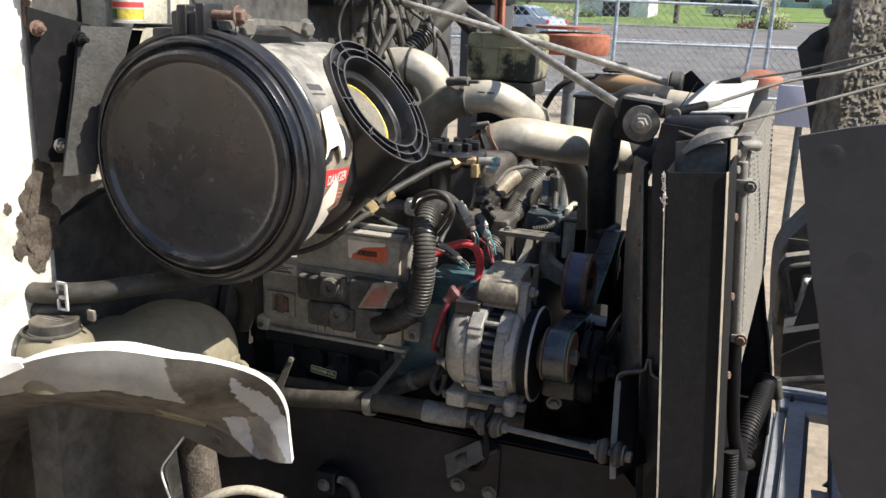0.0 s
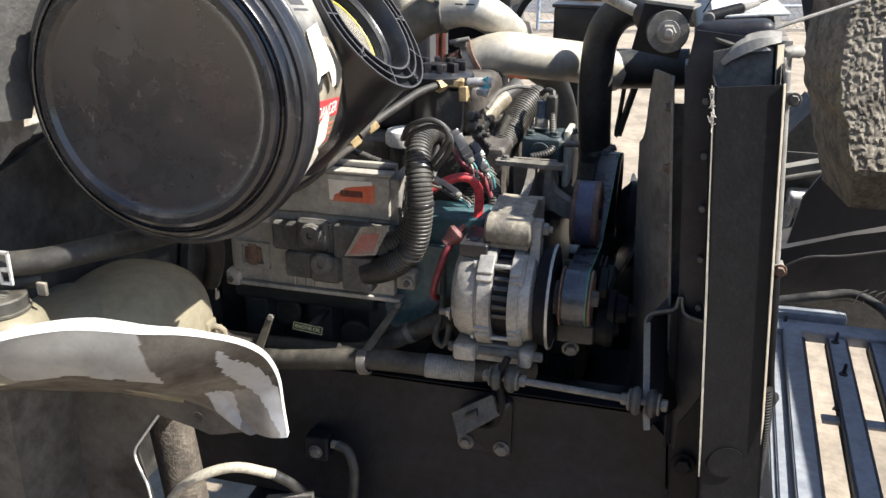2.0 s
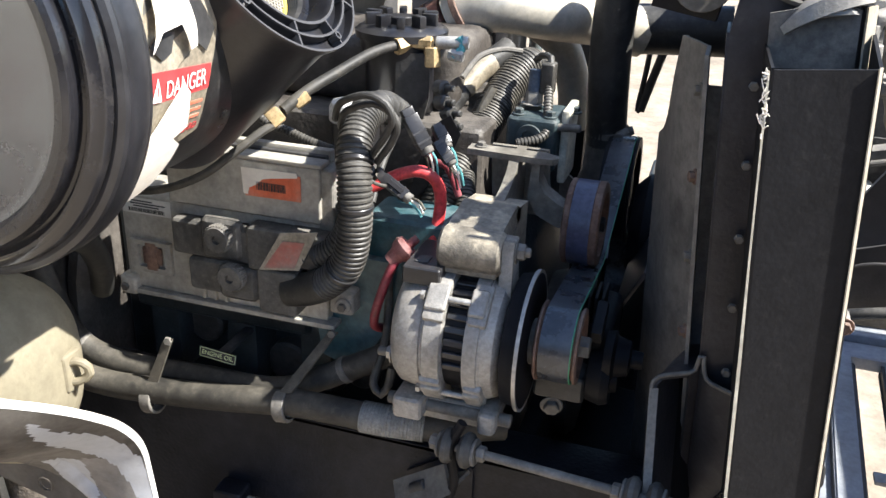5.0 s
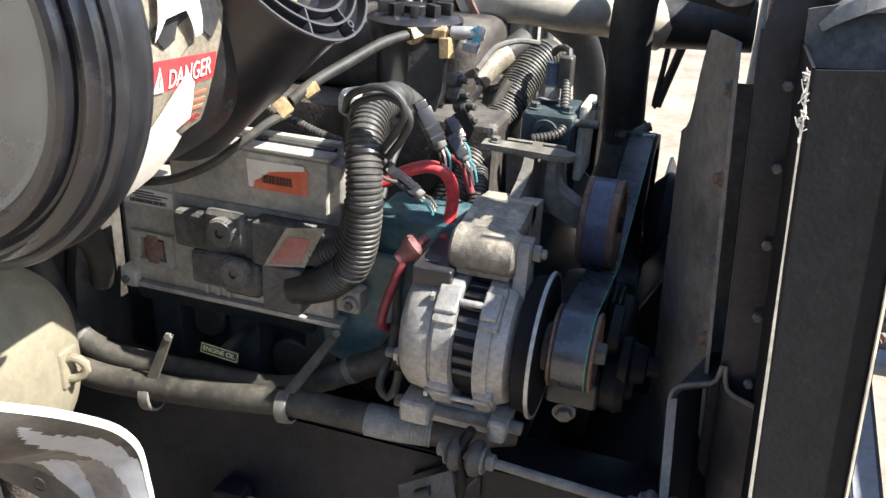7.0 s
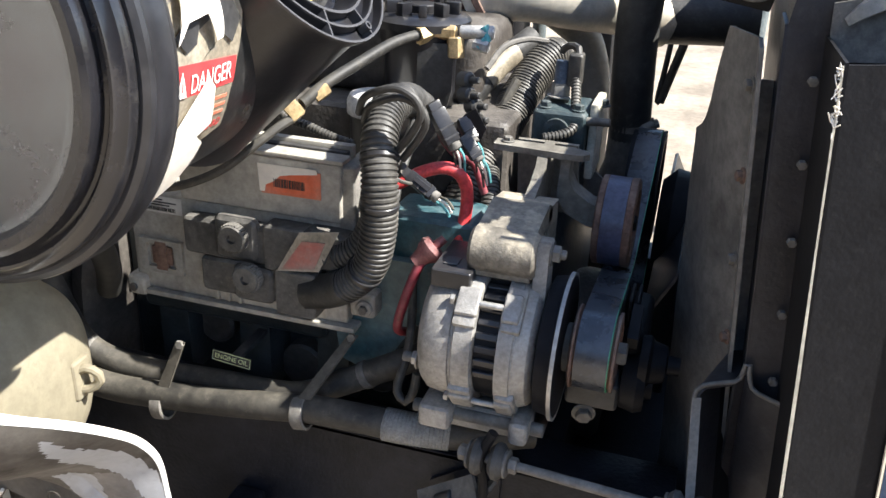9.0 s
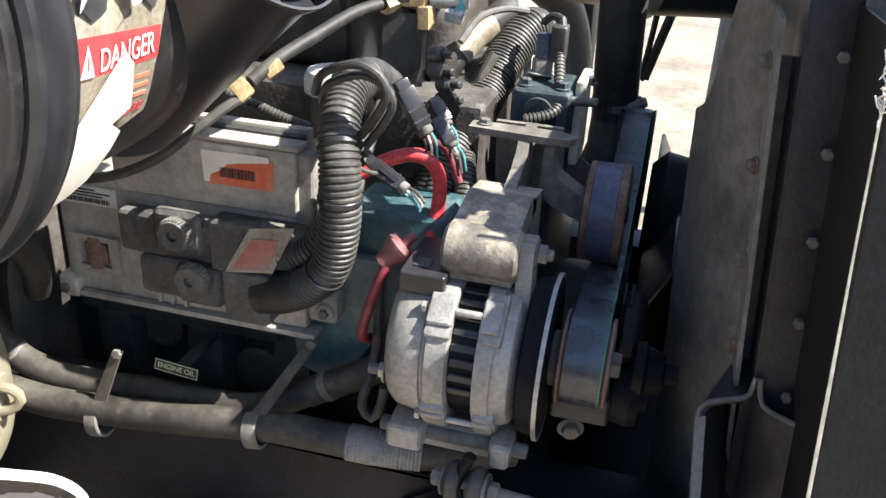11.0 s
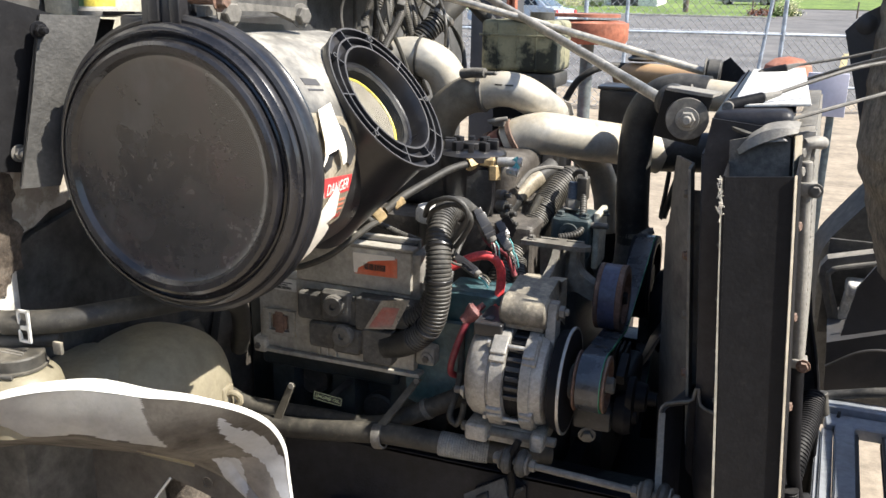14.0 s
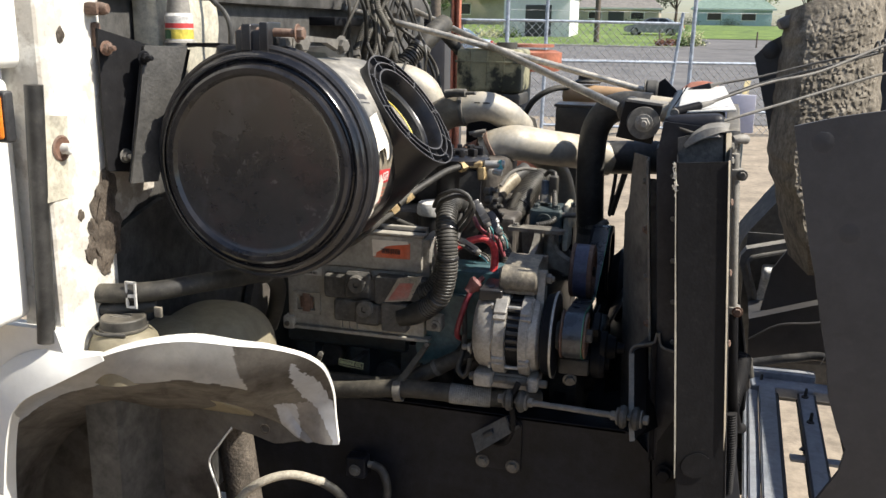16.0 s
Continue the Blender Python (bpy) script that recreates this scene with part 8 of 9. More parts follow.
part("bucket_rim", tube([(0.155, 2.698, 0.812), (0.133, 2.698, 0.896), (0.104, 2.698, 0.985), (0.110, 2.698, 1.003), (0.125, 2.698, 1.014), (0.236, 2.698, 1.044), (0.34, 2.698, 1.070)], 0.007, 10), M["fibre"], hb)
part("back", box(0.10, 0.40, 2.775, 2.785, 0.80, 1.075, 0.001), M["fibre_dark"], hb)
part("lamp_socket", add(box(0.150, 0.215, 2.66, 2.74, 0.945, 0.985, 0.014, 4), cyl((0.165, 2.70, 0.955), (0.150, 2.70, 0.855), 0.016, 0.013, 18, 0.004), cyl((0.195, 2.70, 0.955), (0.19, 2.70, 0.90), 0.018, 0.016, 18, 0.004)), M["white_cap"], hb, "pale plastic lamp socket")
part("dark_gusset", plate([(0.138, 0.838), (0.261, 1.022), (0.401, 1.114), (0.432, 0.932), (0.297, 0.898)], [], (0, 2.60, 0), (1, 0, 0), (0, 0, 1), 0.005), M["hood_grey"], hood)
part("inner_ledge", thicken(grid([[Vector((0.113, 2.55, 0.853)), Vector((0.294, 2.55, 0.915)), Vector((0.50, 2.55, 0.965))], [Vector((0.12, 2.80, 0.875)), Vector((0.30, 2.80, 0.935)), Vector((0.50, 2.80, 0.985))]]), 0.006), M["hood_grey"], hood)
part("lower_sheet", plate([(0.123, 0.720), (0.50, 0.738), (0.50, 0.965), (0.294, 0.915), (0.113, 0.853)], [ring2d(0.243, 0.79, 0.020, 20, 0.017)], (0, 2.55, 0), (1, 0, 0), (0, 0, 1), -0.006), M["hood_grey"], hood, "dusty dark sheet with a round hole")
part("crease_line", tube([(0.118, 2.543, 0.79), (0.20, 2.543, 0.845), (0.30, 2.543, 0.862), (0.45, 2.543, 0.90)], 0.004, 8), M["hood_grey"], hood)

gr = thing("grille", (0.28, 1.9, 0.70), "silver plastic truck grille lying face down in the tilted hood", "grille")
GZ = 0.715


def gx(x, y):
    return x + (y - 2.34) * 0.050


def gbar(name, x0, x1, z0, z1, material, y0=1.20, y1=2.345, label=""):
    bm = bmesh.new()
    bmesh.ops.create_cube(bm, size=1)
    for v in bm.verts:
        y = y0 if v.co.y < 0 else y1
        v.co = Vector((gx(x0 if v.co.x < 0 else x1, y), y, z0 if v.co.z < 0 else z1))
    bmesh.ops.bevel(bm, geom=bm.edges[:], offset=0.003, segments=2, affect="EDGES")
    return part(name, bm, material, gr, label)


gbar("outer_trim", 0.102, 0.112, GZ - 0.045, GZ - 0.010, M["chrome"])
gbar("middle_trim", 0.114, 0.140, GZ - 0.03, GZ - 0.004, M["chrome"])
gbar("inner_trim", 0.142, 0.185, GZ - 0.02, GZ + 0.012, M["chrome"])
gbar("edge_strip", 0.185, 0.197, GZ - 0.03, GZ - 0.006, M["ink"])
gbar("slat", 0.249, 0.291, GZ - 0.016, GZ, M["chrome"])
gbar("slat", 0.345, 0.392, GZ - 0.016, GZ, M["chrome"])
gbar("slat", 0.47, 0.52, GZ - 0.016, GZ, M["chrome"])
gbar("slat_edge", 0.2483, 0.2488, GZ - 0.03, GZ - 0.001, M["ink"])
gbar("slat_edge", 0.2912, 0.2917, GZ - 0.03, GZ - 0.001, M["ink"])
gbar("slat_edge", 0.3445, 0.345, GZ - 0.03, GZ - 0.001, M["ink"])
for y0 in (1.965, 1.50):
    part("cross_tab", box(gx(0.212, y0), gx(0.40, y0), y0 - 0.018, y0 + 0.012, GZ - 0.026, GZ - 0.017, 0.003), M["chrome"], gr)
    # dark wedge that stands in for the shadow of the tab
    part("tab_shadow_wedge", plate([(gx(0.234, y0), y0 + 0.02), (gx(0.249, y0), y0 + 0.05), (gx(0.249, y0), y0 + 0.015)], [], (0, 0, GZ - 0.01), (1, 0, 0), (0, 1, 0), 0.004), M["ink"], gr)
part("top_frame", box(0.12, 0.60, 2.335, 2.40, GZ - 0.02, GZ + 0.012, 0.008, 3), M["chrome"], gr)
part("top_ledge", box(0.12, 0.30, 2.40, 2.45, GZ + 0.0, GZ + 0.03, 0.006, 3), M["chrome"], gr)
for x0, y0 in ((0.263, 2.31), (0.258, 2.14), (0.275, 2.45), (0.15, 2.38)):
    part("peg", cyl((x0, y0, GZ), (x0 + 0.002, y0, GZ + 0.028), 0.005, 0.004, 10), M["ink"], gr)
    part("peg_foot", cyl((x0, y0, GZ - 0.001), (x0, y0, GZ + 0.004), 0.010, seg=14), M["ink"], gr)
solo("hood_harness", tube([(0.07, 2.40, 0.745), (0.11, 2.44, 0.748), (0.171, 2.45, 0.761), (0.24, 2.45, 0.778), (0.32, 2.45, 0.79), (0.39, 2.40, 0.765), (0.395, 2.28, 0.735), (0.392, 2.15, 0.735), (0.40, 1.9, 0.735), (0.42, 1.5, 0.735)], 0.013, 14), M["rubber"], "black taped wiring harness along the grille", "wiring harness")
hc = thing("harness_connector", (0.105, 2.34, 0.78), "black round harness connector by the grille", "connector")
part("shell", cyl((0.10, 2.34, 0.80), (0.115, 2.34, 0.745), 0.017, 0.013, 16), M["loom"], hc)
for k in range(4):
    solo("zip_tie", tube([(0.31 + 0.02 * k, 2.425, 0.775), (0.325 + 0.02 * k, 2.44, 0.80), (0.345 + 0.02 * k, 2.45, 0.808)], 0.0016, 5), M["ink"], "loose black cable tie end", "cable tie", "loose cable ties")

# ---- wiring on the firewall behind the air cleaner ----
fw = thing("firewall_harness", (-0.98, 1.85, 1.50), "tangle of dusty black cables and plugs on the firewall", "wiring harness")
rnd = random.Random(21)
for k in range(26):
    y = 1.98 + 0.45 * rnd.random()
    x = -1.0 + 0.14 * rnd.random()
    z = 1.76 + 0.08 * rnd.random()
    pts = [Vector((x, y, z))]
    for i in range(4):
        pts.append(pts[-1] + Vector((rnd.uniform(-0.03, 0.05), rnd.uniform(-0.07, 0.07), rnd.uniform(-0.11, -0.05))))
    if k % 4 == 0:
        part("conduit", loom(pts, 0.009, 0.005, 0.0012, 10), M["loom_dusty"], fw)
    else:
        part("cable", tube(pts, rnd.choice((0.0035, 0.005, 0.007)), 8, 0.012), rnd.choice((M["rubber"], M["hose"], M["loom"])), fw)
    if k % 3 == 0:
        q = pts[2]
        part("plug", obox(Matrix.Translation(q) @ Matrix.Rotation(rnd.random() * 3, 4, "X") @ Matrix.Rotation(rnd.random(), 4, "Y"), 0.018, 0.016, 0.036, 0.003), rnd.choice((M["loom"], M["connector"])), fw)
part("mounting_rail", box(-1.056, -0.985, 1.95, 2.45, 1.70, 1.722, 0.004), M["black_steel"], fw)

# ---- yard clutter and street beyond ----
drum = thing("iron_stand", (-0.95, 4.4, 0), "rust red iron wheel on a steel post stand", "stand")
part("post", cyl((-0.93, 4.3, 0.0), (-0.93, 4.3, 1.50), 0.03, seg=16), M["grey_post"], drum)
part("wheel", lathe((-0.93, 4.3, 1.50), (0, 0, 1), [(0, 0), (0, 0.17), (0.02, 0.18), (0.09, 0.18), (0.10, 0.15), (0.10, 0)], 40), M["orange_iron"], drum)
part("top_disc", lathe((-0.95, 4.3, 1.615), (0, 0, 1), [(0, 0), (0, 0.16), (0.014, 0.16), (0.014, 0)], 40), M["orange_iron"], drum)
part("base", box(-1.2, -0.65, 4.1, 4.5, 0.0, 0.03, 0.004), M["orange_iron"], drum)
for k in range(3):
    solo("iron_pipe", cyl((-1.1, 3.9 + 0.14 * k, 1.095), (-0.55, 3.9 + 0.14 * k, 1.095), 0.05, seg=16), M["orange_iron"], "rusty red iron pipe on a rack", "pipe", "rusty pipes on the rack")
rk = thing("pipe_rack", (-0.85, 4.05, 0), "dark steel rack under rusty pipes", "rack")
for x0 in (-1.0, -0.65):
    part("leg", box(x0, x0 + 0.04, 3.85, 4.25, 0.0, 1.045, 0.004), M["black_steel"], rk)
red = thing("post_cap", (-0.02, 4.6, 0), "dull orange domed cap on a steel post", "post")
part("post", cyl((-0.06, 4.6, 0), (-0.06, 4.6, 1.40), 0.04, seg=14), M["grey_post"], red)
part("dome", lathe((-0.06, 4.6, 1.38), (0, 0, 1), [(0, 0), (0, 0.11), (0.04, 0.10), (0.07, 0.06), (0.08, 0)], 28), M["orange_iron"], red)
sg = thing("blank_panel", (0.15, 4.2, 0), "pale lilac sheet panel leaning in the yard", "panel")
part("sheet", box(0.02, 0.175, 4.14, 4.16, 1.25, 1.425, 0.004), M["lilac"], sg)
part("stake", box(0.11, 0.14, 4.165, 4.19, 0.0, 1.30, 0.003), M["grey_post"], sg)
rp = thing("steel_upright", (-1.13, 4.2, 0), "rust red steel channel upright in the yard", "post")
part("channel", add(box(-1.295, -1.283, 4.2, 4.24, 0, 2.4, 0.002), box(-1.283, -1.265, 4.23, 4.24, 0, 2.4, 0.002), box(-1.265, -1.253, 4.2, 4.24, 0, 2.4, 0.002)), M["orange_iron"], rp)
db = thing("engine_crate", (-1.35, 4.6, 0), "dark grey machine crate in the yard", "crate")
part("box", box(-1.573, -1.406, 4.5, 4.9, 0.0, 1.72, 0.02), M["hood_grey"], db)
part("lid", box(-1.583, -1.396, 4.48, 4.92, 1.72, 1.75, 0.01), M["black_steel"], db)

F0, FD = Vector((-2.455, 14.26, 0)), Vector((2.271, 0.884, 0)).normalized()


def fpos(s, z):
    return F0 + FD * s + Vector((0, 0, z))


fence = thing("chain_link_fence", fpos(0, 0), "galvanised chain link fence with tube rails", "fence")
for s, lz, dx in ((-0.62, 2.3, 0.0), (-6.0, 2.3, 0), (-11.0, 2.3, 0), (2.44, 2.3, 0.02), (6.5, 2.3, 0), (11.0, 2.3, 0)):
    part("post", cyl(fpos(s, 0), fpos(s + dx, lz), 0.033, seg=14), M["grey_fence"], fence)
for z0 in (1.215, 0.42):
    part("rail", cyl(fpos(2.44, z0 - 0.01), fpos(12, z0 - 0.02), 0.024, seg=12), M["grey_fence"], fence)
    part("rail", cyl(fpos(-12, z0), fpos(-0.62, z0), 0.024, seg=12), M["grey_fence"], fence)
part("rail", cyl(fpos(-12, 1.83), fpos(-0.62, 1.83), 0.022, seg=12), M["grey_fence"], fence)
gate = thing("chain_link_gate", fpos(1, 0.1), "sagging galvanised chain link gate", "gate")
part("hinge_stile", cyl(fpos(0, 0.05), fpos(0.02, 2.25), 0.030, seg=14), M["grey_fence"], gate)
part("latch_stile", cyl(fpos(2.08, 0.12), fpos(2.26, 2.0), 0.028, seg=14), M["grey_fence"], gate)
part("top_rail", cyl(fpos(-0.6, 1.84), fpos(2.24, 1.83), 0.022, seg=12), M["grey_fence"], gate)
part("mid_rail", cyl(fpos(0, 1.215), fpos(2.44, 1.205), 0.024, seg=12), M["grey_fence"], gate)
part("bottom_rail", cyl(fpos(0, 0.18), fpos(2.1, 0.14), 0.024, seg=12), M["grey_fence"], gate)


def chain(s0, s1, z0, z1, pitch=0.125):
    """Woven wire as two families of slanting wires."""
    verts, faces = [], []
    h = z1 - z0
    w = 0.0046
    for sg in (1, -1):
        s = s0 - h
        while s < s1 + h:
            a, b = (s, z0), (s + sg * h, z1)
            t0, t1 = 0.0, 1.0
            if b[0] != a[0]:
                for lim in (s0, s1):
                    t = (lim - a[0]) / (b[0] - a[0])
                    if (lim == s0) == (sg > 0):
                        t0 = max(t0, t)
                    else:
                        t1 = min(t1, t)
            if t1 > t0:
                p, q = [fpos(a[0] + (b[0] - a[0]) * t, a[1] + h * t) + Vector((0, 0.004 * sg, 0)) for t in (t0, t1)]
                n = len(verts)
                d = (q - p).normalized()
                u = d.cross(Vector((0, 1, 0))).normalized() * w
                v = d.cross(u).normalized() * w
                for c in (p, q):
                    verts += [c + u, c - u * 0.5 + v * 0.87, c - u * 0.5 - v * 0.87]
                faces += [(n, n + 1, n + 4, n + 3), (n + 1, n + 2, n + 5, n + 4), (n + 2, n, n + 3, n + 5)]
            s += pitch
    bm = bmesh.new()
    V = [bm.verts.new(v) for v in verts]
    for f in faces:
        bm.faces.new([V[i] for i in f])
    return bm


part("wire_mesh", chain(0.03, 2.15, 0.1, 1.82), M["wire"], gate)
part("wire_mesh", chain(-9.0, -0.03, 0.05, 1.83), M["wire"], fence)
part("wire_mesh", chain(2.46, 10.0, 0.05, 1.2), M["wire"], fence)
part("barbed_strand", cyl(fpos(-0.6, 2.0), fpos(10, 2.02), 0.003, seg=6), M["wire"], fence)


def car(at, turn, paint, label, far=False):
    ob = thing("parked_car", at, label, "car", "parked cars")
    m = Matrix.Translation(at) @ Matrix.Rotation(turn, 4, "Z")
    prof = [(-2.3, 0.35), (-2.32, 0.62), (-2.25, 0.86), (-1.7, 0.93), (-1.05, 0.97), (0.0, 0.97), (1.0, 0.94), (1.75, 0.82), (2.2, 0.72), (2.3, 0.5), (2.25, 0.30), (1.75, 0.24), (-1.8, 0.24)]
    body = plate(prof, [], (0, -0.85, 0), (1, 0, 0), (0, 0, 1), -1.7)
    bmesh.ops.bevel(body, geom=[e for e in body.edges if e.calc_length() > 1.5], offset=0.05, segments=2, affect="EDGES")
    body.transform(m)
    part("body", body, paint, ob)
    cabp = [(-1.75, 0.92), (-1.2, 1.30), (-0.85, 1.40), (0.25, 1.40), (0.5, 1.34), (1.1, 0.94)]
    c = plate(cabp, [], (0, -0.72, 0), (1, 0, 0), (0, 0, 1), -1.44)
    for v in c.verts:
        v.co.y *= 1 - 0.16 * max(0, (v.co.z - 0.95) / 0.45)
    c.transform(m)
    part("cabin", c, paint, ob)
    for y in (-1, 1):
        for win in ([(-1.38, 0.99), (-1.05, 1.27), (-0.83, 1.34), (-0.42, 1.345), (-0.42, 0.99)], [(-0.36, 0.99), (-0.36, 1.345), (0.2, 1.34), (0.42, 1.28), (0.9, 0.99)]):
            g = plate(win, [], (0, 0, 0), (1, 0, 0), (0, 0, 1), 0.004)
            for v in g.verts:
                v.co.y = y * (0.722 * (1 - 0.16 * max(0, (v.co.z - 0.95) / 0.45)) + 0.004) + v.co.y * 0.5
            g.transform(m)
            part("side_window", g, M["glass_dark"], ob)
    rw = grid([[Vector((-1.70, -0.60, 0.965)), Vector((-1.70, 0.60, 0.965))], [Vector((-1.24, -0.55, 1.285)), Vector((-1.24, 0.55, 1.285))]])
    rw.transform(m @ Matrix.Translation((-0.012, 0, 0.012)))
    part("rear_window", thicken(rw, 0.004), M["glass_light"], ob)
    fw = grid([[Vector((1.06, -0.60, 0.965)), Vector((1.06, 0.60, 0.965))], [Vector((0.54, -0.55, 1.32)), Vector((0.54, 0.55, 1.32))]])
    fw.transform(m @ Matrix.Translation((0.012, 0, 0.012)))
    part("windscreen", thicken(fw, 0.004), M["glass_light"], ob)
    for wx in (-1.38, 1.42):
        for wy in (-1, 1):
            p = m @ Vector((wx, wy * 0.70, 0.32))
            q = m @ Vector((wx, wy * 0.88, 0.32))
            wh = part("wheel", cyl(p, q, 0.32, seg=28, bev=0.03), M["rubber"], ob)
            part("rim", cyl(q - (q - p) * 0.05, q + (q - p).normalized() * 0.012, 0.20, seg=20, bev=0.01), M["dull_alu"], wh)
    for wy in (-1, 1):
        tlm = box(-2.335, -2.20, wy * 0.85 - 0.16 * (wy > 0), wy * 0.85 + 0.16 * (wy < 0), 0.68, 0.83, 0.02)
        tlm.transform(m)
        part("tail_lamp", tlm, M["red_label"], ob)
    bp = box(-2.38, -2.26, -0.84, 0.84, 0.36, 0.58, 0.04)
    bp.transform(m)
    part("bumper", bp, paint, ob)
    return ob


car((-11.2, 38.6, rise(38.6)), radians(163), M["silver_paint"], "silver sedan parked across the street")
car((-3.5, 75.0, rise(75)), radians(175), M["grey_paint"], "grey sedan parked on the far lawn")
car((-24.0, 63.0, rise(63)), radians(170), M["maroon_paint"], "dark maroon car parked by the shed")


def house(x0, x1, y0, y1, h, roof_h, walls, roof, label, doors=()):
    ob = thing("house", ((x0 + x1) / 2, y0, rise(y0)), label, "house", "houses across the street")
    z = rise(y0)
    part("wall", box(x0, x1, y0, y1, z - 0.2, z + h, 0.01), walls, ob)
    ym = (y0 + y1) / 2
    bm = bmesh.new()
    v = [bm.verts.new(p) for p in ((x0 - 0.5, y0 - 0.5, z + h), (x1 + 0.5, y0 - 0.5, z + h), (x1 + 0.5, y1 + 0.5, z + h), (x0 - 0.5, y1 + 0.5, z + h), (x0 + 1.2, ym, z + h + roof_h), (x1 - 1.2, ym, z + h + roof_h))]
    for f in ((0, 1, 5, 4), (1, 2, 5), (2, 3, 4, 5), (3, 0, 4), (3, 2, 1, 0)):
        bm.faces.new([v[i] for i in f])
    part("roof", bm, roof, ob)
    part("eave", box(x0 - 0.5, x1 + 0.5, y0 - 0.52, y0 - 0.46, z + h - 0.18, z + h + 0.02, 0), M["white_paint"], ob)
    for kind, a, b, c, d in doors:
        fr = part(kind, box(a, b, y0 - 0.06, y0 - 0.02, z + c, z + d, 0), M["white_paint"] if kind == "window" else M["hood_grey"], ob)
        if kind == "window":
            part("pane", box(a + 0.1, b - 0.1, y0 - 0.075, y0 - 0.062, z + c + 0.1, z + d - 0.1, 0), M["glass_dark"], fr)


house(-14.6, -9.5, 68.7, 74.0, 3.4, 1.3, M["white_wall"], M["roof_grey"], "white shed with a dark open doorway", [("garage_door", -12.9, -10.9, 0.0, 2.4)])
house(-34.0, -18.5, 92.0, 100.0, 2.8, 1.9, M["tan_wall"], M["roof_grey"], "tan single storey house behind trees", [("window", -30, -28, 1, 2.2), ("window", -25, -23, 1, 2.2)])
house(-0.7, 9.5, 130.0, 139.0, 2.5, 1.6, M["blue_wall"], M["roof_green"], "pale blue house with a green roof", [("window", 1, 3, 0.9, 2.0), ("window", 5.5, 7.5, 0.9, 2.0)])
house(-17.5, -5.5, 132.0, 140.0, 2.5, 1.6, M["tan_wall"], M["roof_grey"], "tan house with a grey roof", [("window", -15.5, -13.5, 0.9, 2.0), ("window", -9.5, -7.5, 0.9, 2.0), ("garage_door", -12.6, -10.4, 0, 2.0)])
house(20.0, 36.0, 128.0, 137.0, 2.9, 2.2, M["blue_wall"], M["roof_grey"], "grey blue house with a shingle roof", [("window", 23, 25, 0.9, 2.2), ("window", 29, 31, 0.9, 2.2)])

up = thing("utility_pole", (-6.74, 62.4, rise(62.4)), "brown wooden utility pole at the lawn's edge", "utility pole")
part("pole", cyl((-6.74, 62.4, rise(62.4) - 0.1), (-6.74, 62.4, 11), 0.19, 0.15, 14), M["bark"], up)
up2 = thing("utility_pole", (-9.3, 31.5, 0), "brown wooden utility pole beside the street", "utility pole")
part("pole", cyl((-9.3, 31.5, rise(31.5) - 0.1), (-9.3, 31.5, 11), 0.20, 0.16, 14), M["bark"], up2)
for x0, h0 in ((-2.45, 1.0), (-1.2, 0.95), (3.6, 1.0)):
    mp = thing("fence_stake", (x0, 60.5, rise(60.5)), "thin dark stake on the lawn", "stake", "lawn stakes")
    part("stake", cyl((x0, 60.5, rise(60.5)), (x0, 60.5, rise(60.5) + h0), 0.05, seg=8), M["bark"], mp)


def leaf_cloud(seed, n, size, spreadf):
    """Many small leaf clumps scattered through a crown."""
    rnd = random.Random(seed)
    verts, faces = [], []
    for _ in range(n):
        p = spreadf(rnd)
        for _ in range(3):
            d = Vector((rnd.gauss(0, 1), rnd.gauss(0, 1), rnd.gauss(0, 1))).normalized()
            u = d.orthogonal().normalized()
            v = d.cross(u)
            s = size * rnd.uniform(0.6, 1.3)
            c = p + Vector((rnd.gauss(0, size), rnd.gauss(0, size), rnd.gauss(0, size)))
            k = len(verts)
            verts += [c - u * s, c + v * s * 0.5, c + u * s, c - v * s * 0.5]
            faces.append((k, k + 1, k + 2, k + 3))
    bm = bmesh.new()
    V = [bm.verts.new(v) for v in verts]
    for f in faces:
        bm.faces.new([V[i] for i in f])
    return bm


def tree(x, y, h, r, seed, material, label):
    z = rise(y)
    ob = thing("tree", (x, y, z), label, "tree", "trees behind the houses")
    rnd = random.Random(seed)
    limbs = [Vector((rnd.uniform(-1, 1), rnd.uniform(-1, 1), 0)) * r * 0.7 + Vector((0, 0, rnd.uniform(0.45, 0.95) * h)) for _ in range(7)]
    tr = part("trunk", tube([(x, y, z - 0.2), (x + 0.1, y, z + h * 0.3), (x, y, z + h * 0.6)], lambda d: max(0.06, 0.28 - d * 0.03), 10, 0.4), M["bark"], ob)
    for l in limbs:
        part("limb", tube([(x, y, z + h * 0.3), (x + l.x * 0.5, y + l.y * 0.5, z + (h * 0.3 + l.z) / 2), (x + l.x, y + l.y, z + l.z)], lambda d: max(0.02, 0.10 - d * 0.02), 6, 0.4), M["bark"], tr)

    def spot(q):
        l = q.choice(limbs)
        d = Vector((q.gauss(0, 1), q.gauss(0, 1), q.gauss(0, 0.8))).normalized() * r * 0.55 * q.random() ** 0.4
        return Vector((x, y, z)) + l + d
    part("crown", leaf_cloud(seed, 900, 0.22, spot), material, ob)


for k, (x, y, h, r) in enumerate(((-20.5, 146, 8, 3.6), (-3.6, 148, 9, 4.0), (-9.0, 144, 6.5, 2.6), (14.5, 136, 8, 3.4), (-24, 88, 7, 3.0), (-27, 142, 9, 4.2), (28, 142, 9, 4), (-37, 124, 8, 4), (9, 152, 10, 4.5))):
    tree(x, y, h, r, 11 + k, M["leaf_a"] if k % 2 else M["leaf_b"], "broad leafy tree behind the houses")


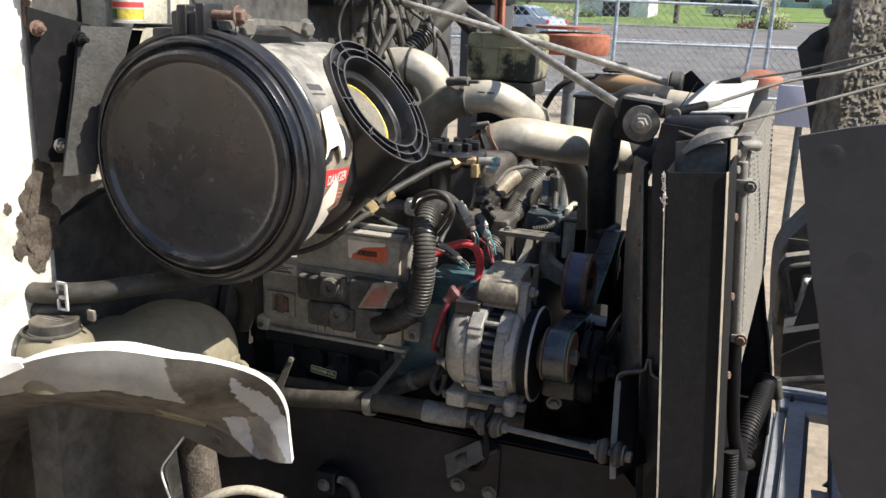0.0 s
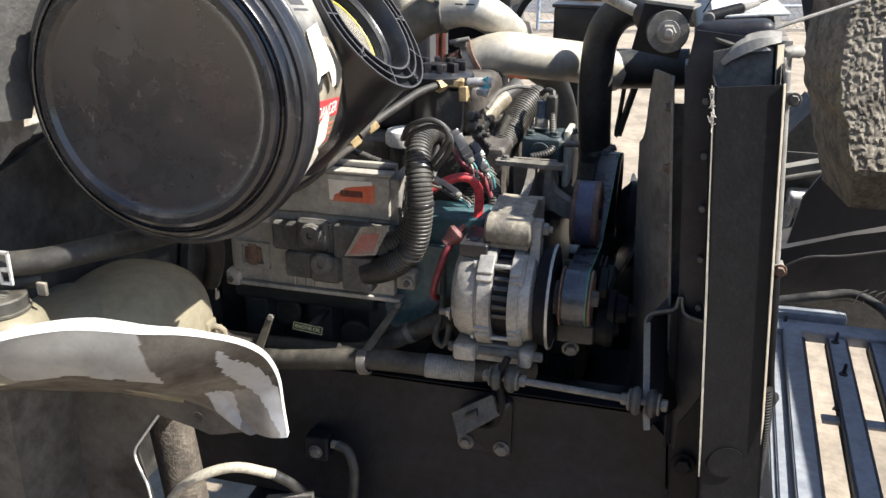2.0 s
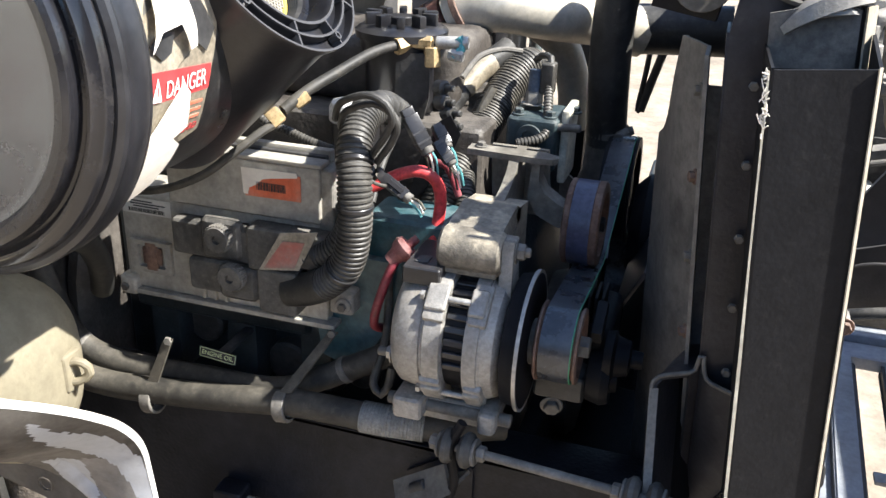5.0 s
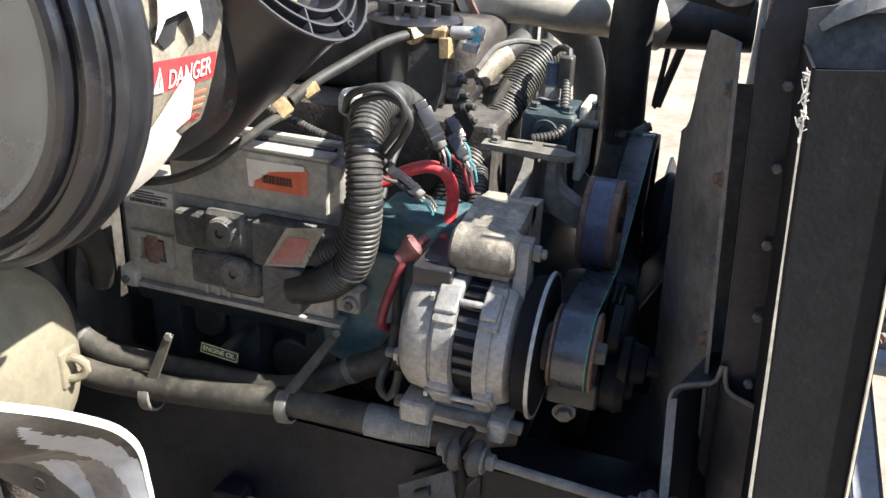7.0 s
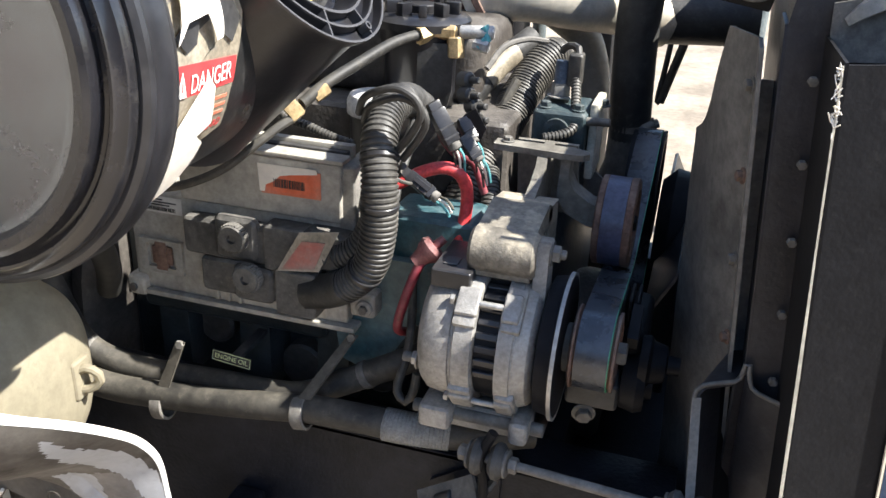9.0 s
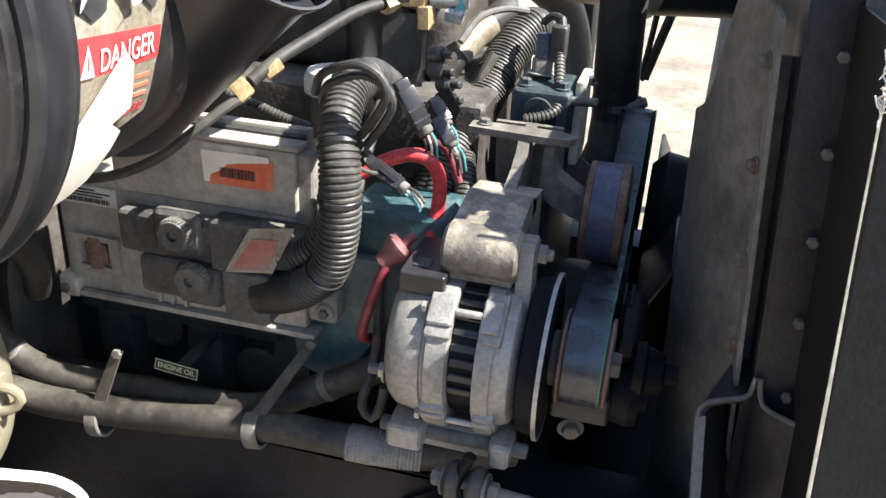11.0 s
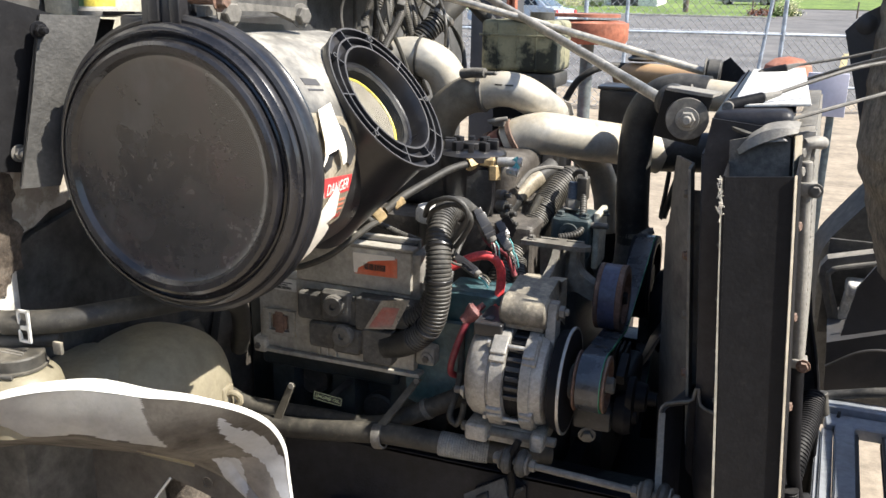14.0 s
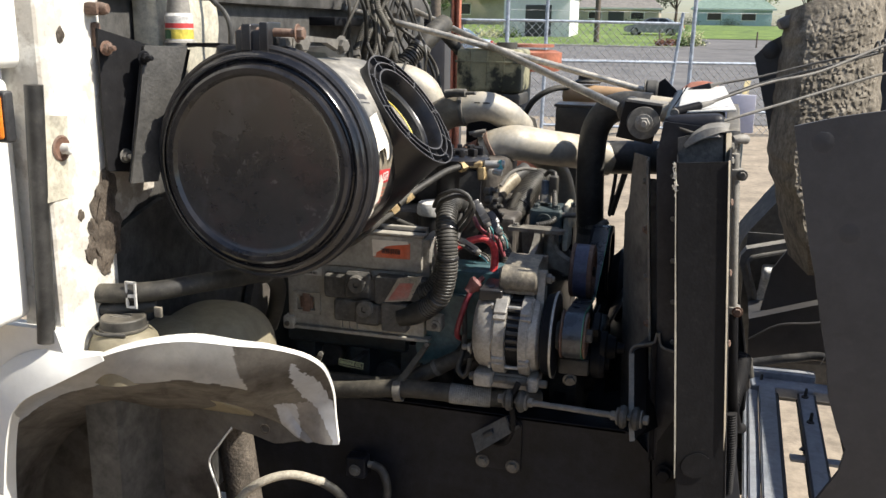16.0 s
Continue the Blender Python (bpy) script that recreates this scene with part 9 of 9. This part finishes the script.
def shrub(x, y, w, h, seed, material, label, n=260):
    z = rise(y)
    ob = thing("shrub", (x, y, z), label, "shrub", "shrubs on the lawn")
    part("leaves", leaf_cloud(seed, n, 0.07, lambda q: Vector((x + q.gauss(0, w * 0.42), y + q.gauss(0, 0.35), z + abs(q.gauss(0, h * 0.5)) + 0.05))), material, ob)
    for k in range(5):
        part("stem", cyl((x + (k - 2) * w * 0.15, y, z), (x + (k - 2) * w * 0.2, y, z + h * 0.7), 0.02, seg=6), M["bark"], ob)


shrub(-0.9, 60.6, 1.3, 0.7, 31, M["leaf_b"], "low leafy shrub at the lawn corner")
shrub(-0.3, 61.5, 0.8, 0.9, 32, M["blossom"], "shrub with pale yellow blossom")
shrub(-2.0, 60.2, 0.8, 0.4, 33, M["red_bush"], "low reddish flowering shrub on the lawn")
shrub(-15.2, 66.5, 1.4, 0.7, 34, M["blossom"], "shrub with white blossom beside the shed")
shrub(-13.6, 66.3, 1.0, 0.6, 35, M["leaf_b"], "green shrub beside the shed")
for k, x in enumerate((-31, -27, -17, -8.5, -1.5, 4, 11, 20, 26)):
    shrub(x, 126.5, 1.8, 1.2, 50 + k, M["leaf_a"], "dark hedge shrub by a house", 340)
solo("lane_line", grid([[Vector((-8, 41.0, rise(41) + 0.02)), Vector((6, 41.6, rise(41.6) + 0.02))], [Vector((-8, 41.25, rise(41.25) + 0.02)), Vector((6, 41.85, rise(41.85) + 0.02))]]), M["white_wall"], "worn white lane line on the street", "road marking")
solo("yellow_line", grid([[Vector((0.95, 21, rise(21) + 0.02)), Vector((1.10, 21, rise(21) + 0.02))], [Vector((1.5, 30, rise(30) + 0.02)), Vector((1.68, 30, rise(30) + 0.02))]]), M["yellow_line"], "faded yellow line on the asphalt", "road marking")
tagged(link("kerb", add(box(-60, -1.0, 57.8, 58.0, rise(58) - 0.1, rise(58) + 0.13, 0.02), box(16, 60, 57.8, 58.0, rise(58) - 0.1, rise(58) + 0.13, 0.02)), M["concrete"]), "pale concrete kerb along the lawn", "kerb", kind="structure")

# ---- unseen wall added behind the camera to block sky light ----
sky_block = thing("sky_block_wall", (0, -4.0, 0), "unseen dark brown board wall added to block sky light", "wall", kind="structure")
for k in range(24):
    part("board", box(-12 + k, -11.02 + k, -4.15, -4.0 - 0.015 * (k % 2), 0, 2.5, 0.006, 1), M["dark_boards"], sky_block)
